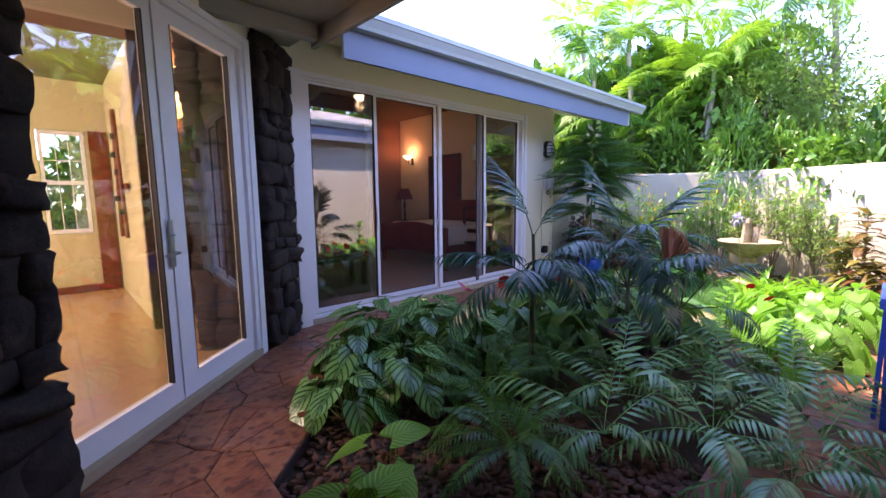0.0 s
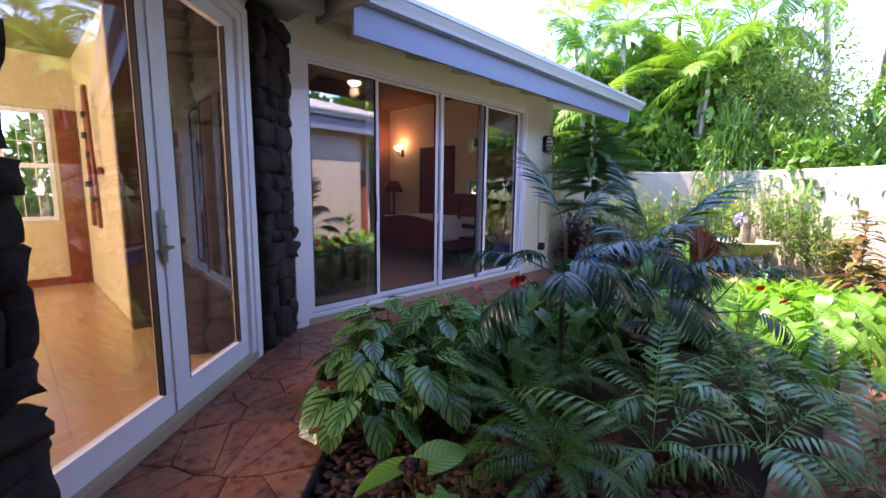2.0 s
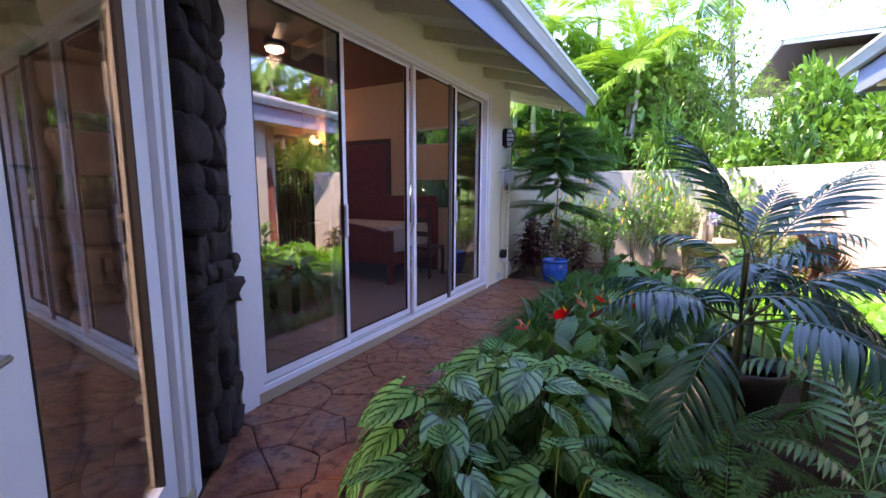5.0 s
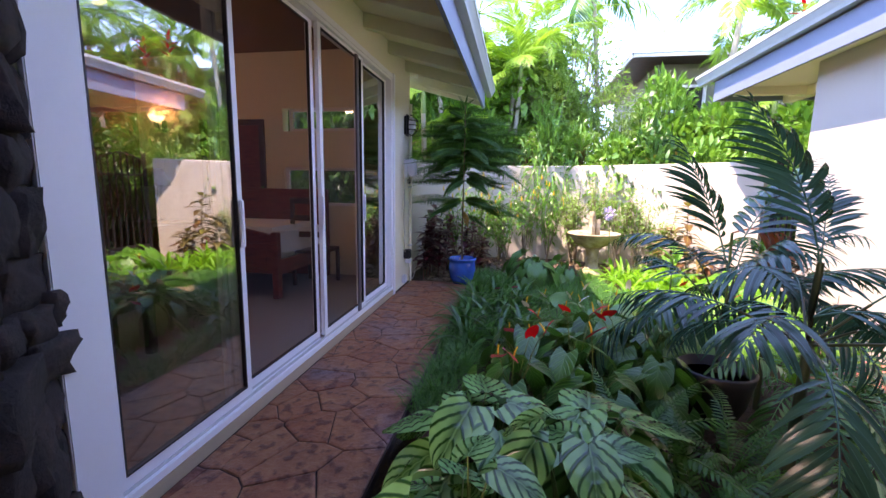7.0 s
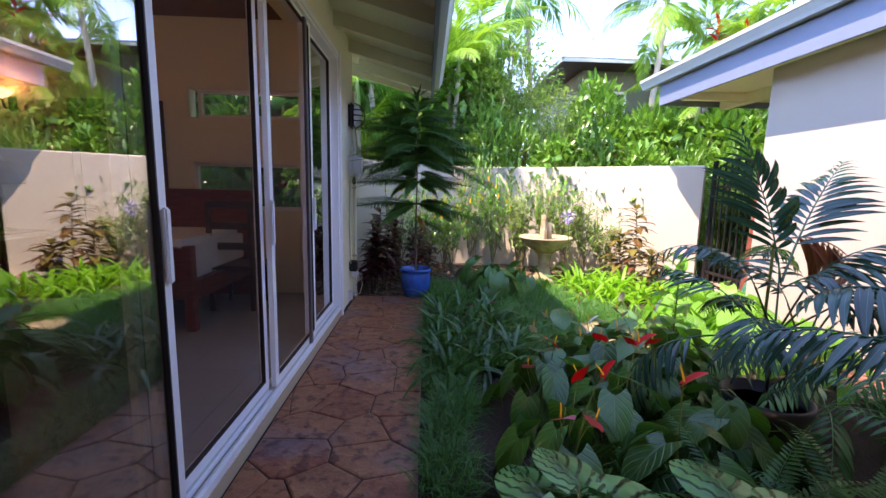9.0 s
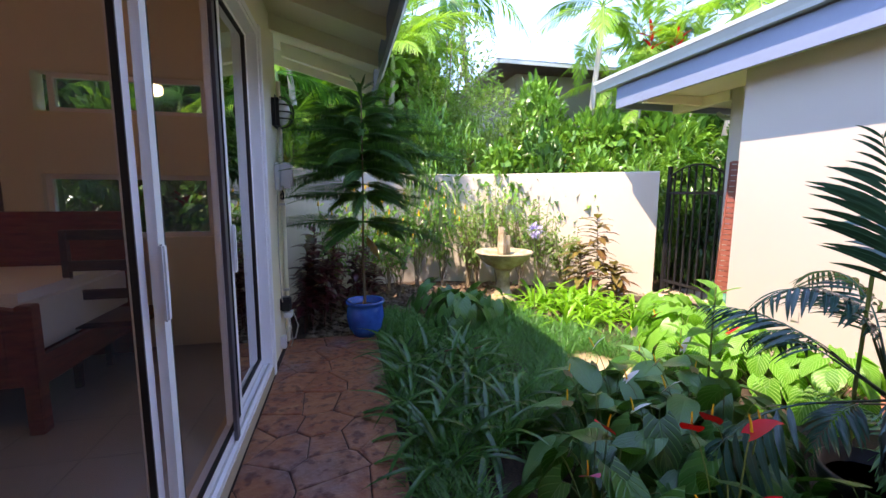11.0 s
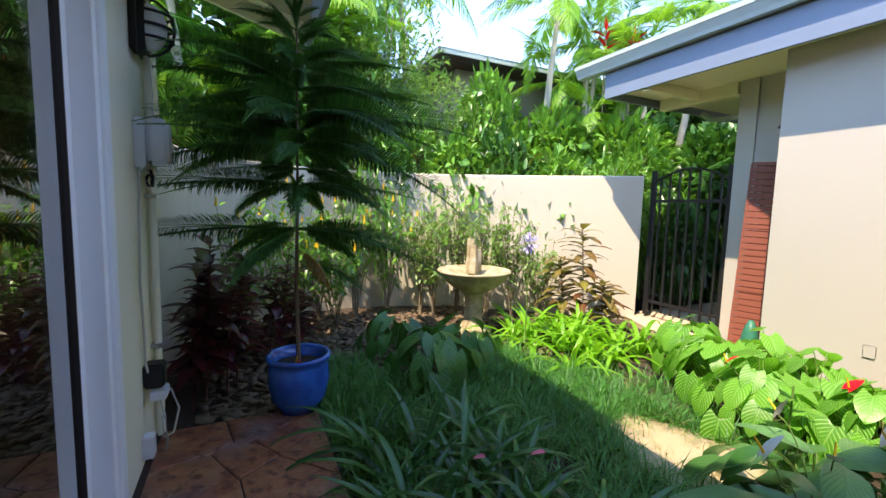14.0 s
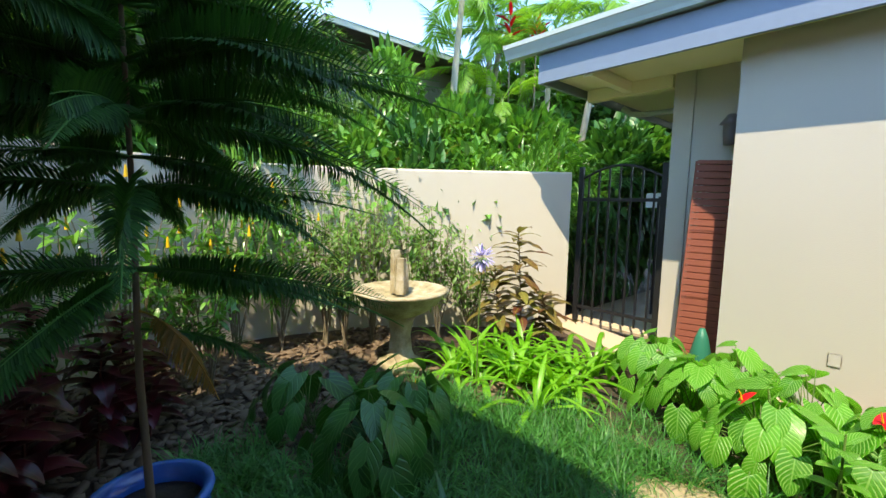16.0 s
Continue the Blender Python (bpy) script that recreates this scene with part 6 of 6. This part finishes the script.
leaflet_big = blade(0.42, 0.026, "lance", 0.6, 0.3, 4, 1)
# Lit and dark fronds of one palm: light and shade put into colour.
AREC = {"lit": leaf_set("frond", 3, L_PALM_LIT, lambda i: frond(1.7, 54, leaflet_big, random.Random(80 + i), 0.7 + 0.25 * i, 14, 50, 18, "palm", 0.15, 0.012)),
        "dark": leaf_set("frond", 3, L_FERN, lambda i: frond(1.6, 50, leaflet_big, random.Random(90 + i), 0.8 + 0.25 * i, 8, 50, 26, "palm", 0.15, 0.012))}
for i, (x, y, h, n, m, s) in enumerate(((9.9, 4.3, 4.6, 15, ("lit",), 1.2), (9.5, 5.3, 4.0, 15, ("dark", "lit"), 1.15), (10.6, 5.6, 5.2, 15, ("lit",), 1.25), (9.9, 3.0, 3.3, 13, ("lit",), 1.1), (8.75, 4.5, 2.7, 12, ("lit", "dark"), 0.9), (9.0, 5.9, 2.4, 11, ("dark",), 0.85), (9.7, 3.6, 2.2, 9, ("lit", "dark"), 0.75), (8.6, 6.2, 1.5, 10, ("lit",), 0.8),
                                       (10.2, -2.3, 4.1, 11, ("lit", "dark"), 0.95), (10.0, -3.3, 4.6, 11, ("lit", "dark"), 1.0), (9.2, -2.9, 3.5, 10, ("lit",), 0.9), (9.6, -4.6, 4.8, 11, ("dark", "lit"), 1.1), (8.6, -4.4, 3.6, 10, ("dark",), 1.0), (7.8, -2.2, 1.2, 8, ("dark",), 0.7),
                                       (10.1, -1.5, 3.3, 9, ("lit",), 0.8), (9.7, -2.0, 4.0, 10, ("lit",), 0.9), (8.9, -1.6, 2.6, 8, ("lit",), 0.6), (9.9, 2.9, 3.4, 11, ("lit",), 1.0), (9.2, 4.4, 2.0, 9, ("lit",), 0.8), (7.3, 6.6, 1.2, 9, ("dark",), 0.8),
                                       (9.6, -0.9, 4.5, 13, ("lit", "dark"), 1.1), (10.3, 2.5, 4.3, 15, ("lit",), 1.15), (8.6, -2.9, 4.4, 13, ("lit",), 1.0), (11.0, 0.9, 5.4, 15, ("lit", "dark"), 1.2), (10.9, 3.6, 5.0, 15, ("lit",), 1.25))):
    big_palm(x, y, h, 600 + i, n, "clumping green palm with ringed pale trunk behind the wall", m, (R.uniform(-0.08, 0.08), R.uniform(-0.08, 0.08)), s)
for i, (x, y, h) in enumerate(((9.3, -2.0, 4.5), (9.0, -2.3, 4.3), (8.2, 5.6, 1.35))):
    t = whorl_plant("red_ginger", "tall red-tipped leafy stalk beyond the wall", (x, y, G), h, 16, leaf_set("red_leaf", 1, M_RED, lambda i: blade(0.26, 0.06, "lance", 0.6, 0.2, 4, 1)), M_CANE, 700 + i, 40, (0.8, 1.2), start=0.88, r=0.02)

SPIKE = leaf_set("spike_leaf", 3, L_CROTON, lambda i: blade(0.34, 0.05, "strap", 0.9 + 0.3 * i, 0.3, 5, 1))
for i in range(16):
    q = curve[12 + 2 * i] if 12 + 2 * i < len(curve) else curve[-3]
    d = (curve[min(13 + 2 * i, len(curve) - 1)] - q).normalized()
    px_, py_ = q.x - d.y * R.uniform(0.45, 0.8), q.y + d.x * R.uniform(0.45, 0.8)
    t = whorl_plant("croton", "spiky red and yellow-green shrub just beyond the wall", (px_, py_, G), R.uniform(1.75, 2.25), 30, SPIKE if i % 3 else STRAP_LIT, M_CANE, 720 + i, 45, (0.8, 1.2), start=0.68, r=0.012)
    tagged(t, group="spiky shrubs beyond the wall")
for key, x, y, top, w in (("narrow", 9.0, 2.2, 3.0, 0.55), ("broad", 9.3, 3.4, 3.1, 0.6), ("small", 9.7, 1.3, 3.2, 0.7)):
    bush(key, x + 0.25, y, top, w)

# unseen tree added behind the house, its crown placed to shade the fern bed
shade = thing("tree", "tall unseen dark green tree added behind the house to shade the ferns", "tree", (-1.6, 10.6, G))
mesh_part("trunk", *tube_arrays([Vector((0, 0, 0)), Vector((0.2, -0.3, 5)), Vector((0.1, -1.2, 10)), Vector((0, -1.9, 14.5))], 0.35, 0.12, 10), M_BARK, shade)
for k, (cx, cy, cz, cr) in enumerate(((0.0, -2.2, 14.8, 1.5), (1.0, -1.7, 14.6, 1.1), (-0.9, -2.4, 15.0, 1.1), (0.3, -3.0, 14.4, 1.0), (0.5, -1.2, 15.4, 1.1), (1.05, -2.5, 14.3, 0.85))):
    placed("foliage", BUSH["dark"][0], Matrix.Translation((cx, cy, cz)) @ pose(0, 0, 0, 0, 0, 50 * k) @ Matrix.Diagonal((cr, cr, cr * 0.8, 1)), shade)["kind"] = "stuff"
    mesh_part("limb", *tube_arrays([Vector((0.1, -1.2, 10 + 0.4 * k)), Vector((cx * 0.6, cy * 0.8, cz - 1.5)), Vector((cx, cy, cz))], 0.1, 0.03, 6), M_BARK, shade)

# wispy shrubs along the inside of the wall
WL = blade(0.085, 0.026, "lance", 0.5, 0.15, 3, 1)


def wispy(x, y, h, seed, mat, label, stems=9, leaves=26, spread=0.38, flowers=False, s=1.0, group=""):
    rr = random.Random(seed)
    t = thing("shrub", label, "shrub", (x, y, G), 0, group)
    wood_, leaves_ = [], []
    for i in range(stems):
        az = rr.uniform(0, math.tau)
        reach = spread * rr.uniform(0.3, 1.0)
        hh = h * rr.uniform(0.7, 1.05)
        pts = [Vector((math.cos(az) * reach * (k / 6) ** 1.3 + rr.gauss(0, 0.012), math.sin(az) * reach * (k / 6) ** 1.3 + rr.gauss(0, 0.012), hh * k / 6)) for k in range(7)]
        wood_.append(tube_arrays(pts, 0.007, 0.003, 5))
        for j in range(2):
            k0 = rr.randint(2, 4)
            d = Vector((rr.gauss(0, 0.1), rr.gauss(0, 0.1), rr.uniform(0.15, 0.3)))
            side_ = [pts[k0], pts[k0] + d * 0.6, pts[k0] + d]
            wood_.append(tube_arrays(side_, 0.004, 0.002, 4))
            for q in range(leaves // 4):
                p = side_[1].lerp(side_[2], rr.random()) + Vector((rr.gauss(0, 0.03), rr.gauss(0, 0.03), rr.gauss(0, 0.03)))
                leaves_.append(moved(WL, facing(p, rr.uniform(0, 360), rr.uniform(-50, 40), rr.uniform(-30, 30), s * rr.uniform(0.7, 1.2))))
        for q in range(leaves):
            u = 0.35 + 0.65 * rr.random() ** 0.7
            k0 = min(5, int(u * 6))
            p = pts[k0].lerp(pts[k0 + 1], u * 6 - k0) + Vector((rr.gauss(0, 0.035), rr.gauss(0, 0.035), rr.gauss(0, 0.03)))
            leaves_.append(moved(WL, facing(p, rr.uniform(0, 360), rr.uniform(-50, 40), rr.uniform(-30, 30), s * rr.uniform(0.7, 1.3))))
        if flowers and rr.random() < 0.75:
            b = pts[-1]
            mesh_part("flower", *tube_arrays([b, b + Vector((0, 0, 0.035)), b + Vector((0, 0, 0.075))], 0.014, 0.005, 6), M_YELLOWFLOWER, t, "yellow upright flower spike")
    mesh_part("stem", *merge(wood_), M_CANE, t, kind="stuff")
    mesh_part("foliage", *merge(leaves_), mat, t, kind="stuff")
    return t


for i, (x, y, h, kind) in enumerate(((7.75, 3.75, 1.35, 0), (8.05, 3.35, 1.5, 0), (8.35, 3.0, 1.3, 0), (8.45, 2.55, 1.5, 0), (8.5, 2.15, 1.35, 0), (7.9, 2.9, 1.15, 0), (8.4, 1.75, 1.5, 1), (8.2, 1.35, 1.6, 1), (8.0, 1.05, 1.45, 1), (7.8, 0.8, 1.35, 1), (8.1, 1.7, 1.3, 1), (7.6, 0.55, 1.05, 1))):
    if kind == 0:
        wispy(x, y, h, 800 + i, L_BUSH, "thin-stemmed green shrub with yellow flower spikes by the wall", 10, 26, 0.40, True, 1.2, "yellow-flowered shrubs by the wall")
    else:
        wispy(x, y, h, 820 + i, L_BUSH_PALE, "wispy pale green shrub in sun against the wall", 14, 34, 0.32, False, 0.9, "pale shrubs by the wall")

# grass
def grass(name, count, inside, mat, seed, length=(0.14, 0.26), label="", blades=20):
    rr = np.random.RandomState(seed)
    base = blade(1.0, 0.028, "strap", 1.5, 0.3, 3, 1)
    base2 = blade(1.0, 0.030, "strap", 0.9, 0.3, 3, 1)
    chunks, made = [], 0
    while made < count:
        x, y = rr.uniform(2.7, 7.6), rr.uniform(0.2, 3.4)
        if not inside(x, y):
            continue
        made += 1
        for _ in range(blades):
            L = rr.uniform(*length)
            m = facing(Vector((x + rr.normal(0, 0.02), y + rr.normal(0, 0.02), G)), rr.uniform(0, 360), rr.uniform(35, 88), 0, L)
            chunks.append(moved(base if rr.rand() < 0.6 else base2, m))
    return mesh_part(name, *merge(chunks), mat, None, label, kind="stuff")


def lawn(x, y):
    if y > PATH_EDGE - 0.02:
        return False
    if 2.9 < x < 4.2:
        return y > 3.02
    if x < 4.2:
        return False
    bare = ((x - 4.98) / 0.5) ** 2 + ((y - 1.58) / 0.3) ** 2 < 1
    low = 1.25 if x < 6.1 else 1.5
    return low < y and not bare and (x - 7.1) ** 2 / 0.8 + (y - 2.4) ** 2 / 0.3 > 0.6 and x < 7.1


grass("mondo_grass", 1050, lawn, L_GRASS, 3, label="fine dark green tufted mondo grass covering the bed")
grass("mondo_grass", 260, lambda x, y: 4.6 < x < 6.5 and 0.85 < y < 1.9 and ((x - 4.98) / 0.5) ** 2 + ((y - 1.58) / 0.3) ** 2 > 1, L_GRASS, 5, (0.08, 0.18), "short sunlit tufts of mondo grass", 16)
grass("dry_grass", 60, lambda x, y: 4.5 < x < 5.9 and 1.1 < y < 1.9, L_GRASS_DRY, 4, (0.06, 0.14), "dry straw-coloured grass in the bare patch", 12)

bm = bmesh.new()
ring = [bm.verts.new((4.98 + 0.62 * math.cos(a) * (1 + 0.12 * math.sin(3 * a + 1)), 1.58 + 0.36 * math.sin(a) * (1 + 0.15 * math.sin(2 * a)), -0.036)) for a in [math.tau * i / 28 for i in range(28)]]
bm.faces.new(ring)
structure(part("ground_patch", bm, surface("dry_sandy_soil", (0.38, 0.30, 0.18), 0.95, grain=90, stain=6, amount=0.2, relief=0.8)), "bare patch of dry sandy soil")

# mulch
def chips(name, count, inside, mat, seed, label, size=(0.012, 0.035)):
    rr = np.random.RandomState(seed)
    cube = np.array([(x, y, z) for x in (-1, 1) for y in (-1, 1) for z in (-1, 1)], float)
    cf = np.array([(0, 1, 3, 2), (4, 6, 7, 5), (0, 4, 5, 1), (2, 3, 7, 6), (0, 2, 6, 4), (1, 5, 7, 3)])
    chunks, made = [], 0
    while made < count:
        x, y = rr.uniform(0.2, 8.9), rr.uniform(-0.3, 4.2)
        if not inside(x, y):
            continue
        made += 1
        c = cube * rr.uniform(0.7, 1.2, (8, 3)) * np.array([rr.uniform(*size), rr.uniform(*size) * 0.7, rr.uniform(0.004, 0.010)])
        m = pose(x, y, G + rr.uniform(0.002, 0.018), rr.uniform(-25, 25), rr.uniform(-25, 25), rr.uniform(0, 360))
        chunks.append(moved((c, cf, np.full((8, 2), 0.5)), m))
    return mesh_part(name, *merge(chunks), mat, None, label, kind="stuff")


def side_of(x, y):
    return (x - DIAG0.x) * D_OUT.x + (y - DIAG0.y) * D_OUT.y


chips("mulch", 3200, lambda x, y: x < 2.2 and y > 0.5 and side_of(x, y) > 0.95 and x > 0.36 + max(0, (1.2 - y)) * 0.25, M_MULCH, 11, "red-brown cinder and bark mulch at the bed's edge")
chips("leaf_litter", 2200, lambda x, y: 6.4 < x < 8.7 and 1.0 < y < 4.0, M_BARK, 12, "grey-brown leaf litter under the wall shrubs", (0.02, 0.06))

# ---- stone columns ----
def rock_mesh(seed):
    bm = bmesh.new()
    bmesh.ops.create_cube(bm, size=2)
    bmesh.ops.subdivide_edges(bm, edges=bm.edges[:], cuts=3, use_grid_fill=True)
    off = Vector((seed * 7.3, seed * 3.1, 0))
    for v in bm.verts:
        c = v.co.copy()
        sph = c.normalized() * 1.25
        v.co = c.lerp(sph, 0.30)
        v.co += v.co.normalized() * (noise.noise(c * 0.9 + off) * 0.42 + noise.noise(c * 2.6 + off) * 0.16)
    me = bpy.data.meshes.new("stone")
    bm.to_mesh(me)
    bm.free()
    me.materials.append(M_LAVA)
    me.polygons.foreach_set("use_smooth", [True] * len(me.polygons))
    return me


ROCKS = [rock_mesh(i) for i in range(9)]


def column(name, a0, a1, out, depth, seed, label):
    rr = random.Random(seed)
    t = structure(thing(name, label, "column"), label)
    t.matrix_basis = DIAG
    box("core", a0 + 0.05, a1 - 0.05, -out + 0.05, depth, -0.04, 2.75, M_LAVA, t)
    z = -0.03
    while z < 2.70:
        h = rr.uniform(0.09, 0.24)
        x = a0
        while x < a1 - 0.02:
            w = min(rr.uniform(0.12, 0.34), a1 - x)
            if a1 - x - w < 0.09:
                w = a1 - x
            m = Matrix.Translation((x + w / 2 + rr.uniform(-0.008, 0.008), -out + 0.06 + rr.uniform(-0.012, 0.012), z + h / 2 + rr.uniform(-0.008, 0.008))) @ pose(0, 0, 0, rr.uniform(-8, 8), rr.uniform(-9, 9), rr.uniform(-9, 9)) @ Matrix.Diagonal((w * 0.50, rr.uniform(0.07, 0.10), h * 0.51, 1))
            placed("stone", rr.choice(ROCKS), m, t)
            for face, xx in ((-1, a0), (1, a1)):
                if abs((x if face < 0 else x + w) - xx) < 0.02:
                    y_ = -out + 0.15
                    while y_ < depth - 0.03:
                        d = rr.uniform(0.14, 0.22)
                        placed("stone", rr.choice(ROCKS), Matrix.Translation((xx - face * 0.06, y_ + d / 2, z + h / 2)) @ pose(0, 0, 0, rr.uniform(-4, 4), rr.uniform(-4, 4), 0) @ Matrix.Diagonal((0.075, d * 0.52, h * 0.50, 1)), t)
                        y_ += d
            x += w
        z += h
    return t


column("column_1", 1.84, 2.46, 0.07, 0.10, 1, "black lava-stone column between the two sets of glass doors")
column("column_2", -0.85, -0.16, 0.20, 0.08, 2, "black lava-stone column at the near end of the entry doors")

column("column_3", 1.62, 1.82, -0.16, 0.34, 3, "black lava-stone pier just inside the glass entry doors")

# ---- roof tiles ----
def tile_bm(w, d, th):
    bm = bmesh.new()
    box_bm(bm, -w / 2, w / 2, 0, d, 0, th)
    bmesh.ops.subdivide_edges(bm, edges=[e for e in bm.edges if abs(e.verts[0].co.x - e.verts[1].co.x) > w * 0.9], cuts=2)
    for v in bm.verts:
        if abs(v.co.x) < w * 0.3:
            v.co.z += 0.016
    return bm


TILE = None
for j in range(5):
    for i in range(31):
        if TILE is None:
            bm = tile_bm(0.236, 0.42, 0.028)
            me = bpy.data.meshes.new("roof_tile")
            bm.to_mesh(me)
            bm.free()
            me.materials.append(M_TILE_ROOF)
            TILE = me
        x = 7.12 - 0.24 * i - (0.35 * j)
        if x < 0.5:
            continue
        placed("roof_tile", TILE, pose(x + (0.12 if j % 2 else 0), 0.18 - j * 0.33, 2.875 + j * 0.100, 16.5 + R.uniform(-1, 1), R.uniform(-1.5, 1.5), 180 + R.uniform(-1, 1)), roof3)
for i in range(22):
    placed("roof_tile", TILE, pose(2.05 + 0.24 * i, ey - 0.05, 2.775, 15.1 + R.uniform(-1, 1), R.uniform(-1.5, 1.5), 0), roof1)

# ---- stamped flagstones ----
def clip(poly, a, b):
    """Keep the side of the line where a . p <= b."""
    out = []
    for i in range(len(poly)):
        p, q = poly[i], poly[(i + 1) % len(poly)]
        dp, dq = a[0] * p[0] + a[1] * p[1] - b, a[0] * q[0] + a[1] * q[1] - b
        if dp <= 0:
            out.append(p)
        if (dp < 0 < dq) or (dq < 0 < dp):
            t = dp / (dp - dq)
            out.append((p[0] + (q[0] - p[0]) * t, p[1] + (q[1] - p[1]) * t))
    return out


def inside_poly(poly, x, y):
    hit = False
    for i in range(len(poly)):
        (x1, y1), (x2, y2) = poly[i], poly[(i + 1) % len(poly)]
        if (y1 > y) != (y2 > y) and x < (x2 - x1) * (y - y1) / (y2 - y1) + x1:
            hit = not hit
    return hit


rr = random.Random(21)
sites = []
for gy in range(-9, 22):
    for gx in range(-8, 32):
        x, y = gx * 0.29 + (0.145 if gy % 2 else 0) + rr.uniform(-0.14, 0.14), gy * 0.25 + rr.uniform(-0.12, 0.12)
        if x > -1.6 and any(inside_poly(pl, x, y) for pl in slab_polys):
            sites.append((x, y))
wall_a = (-D_OUT.x, -D_OUT.y)
for sx, sy in sites:
    poly = [(sx - 0.45, sy - 0.45), (sx + 0.45, sy - 0.45), (sx + 0.45, sy + 0.45), (sx - 0.45, sy + 0.45)]
    for ox, oy in sites:
        dx, dy = ox - sx, oy - sy
        if (dx or dy) and dx * dx + dy * dy < 0.9:
            poly = clip(poly, (dx, dy), (ox * ox + oy * oy - sx * sx - sy * sy) / 2)
    home = next(pl for pl in slab_polys if inside_poly(pl, sx, sy))
    cx, cy = sum(p[0] for p in home) / len(home), sum(p[1] for p in home) / len(home)
    if home is slab_polys[0] or home is slab_polys[1]:
        poly = clip(poly, wall_a, -(DIAG0.x * D_OUT.x + DIAG0.y * D_OUT.y) - 0.055) if sx < 1.9 else poly
        poly = clip(poly, (0, 1), WALL_Y - 0.03)
        if home is slab_polys[1]:
            poly = clip(poly, (0, -1), -(PATH_EDGE + 0.01))
            poly = clip(poly, (1, 0), 6.31)
        else:
            if sx > terrace_corner.x + 0.1:
                poly = clip(poly, (D_OUT.x, D_OUT.y), DIAG0.x * D_OUT.x + DIAG0.y * D_OUT.y + 0.92)
    if len(poly) < 3:
        continue
    px, py = sum(p[0] for p in poly) / len(poly), sum(p[1] for p in poly) / len(poly)
    bm = bmesh.new()
    hgt = 0.009 + rr.uniform(-0.0015, 0.0015)
    rings = []
    for inset, z in ((0.003, 0.0012), (0.006, hgt * 0.7), (0.015, hgt)):
        ring = []
        for qx, qy in poly:
            d = math.hypot(qx - px, qy - py) or 1
            k_ = max(0.1, 1 - inset / d * 1.3)
            ring.append(bm.verts.new(((qx - px) * k_, (qy - py) * k_, z)))
        rings.append(ring)
    for a, b in zip(rings, rings[1:]):
        for i in range(len(a)):
            bm.faces.new((a[i], a[(i + 1) % len(a)], b[(i + 1) % len(b)], b[i]))
    bm.faces.new(rings[-1])
    me = bpy.data.meshes.new("flagstone")
    bm.to_mesh(me)
    bm.free()
    me.materials.append(M_SLATE)
    placed("flagstone", me, Matrix.Translation((px, py, 0.0)), pave)
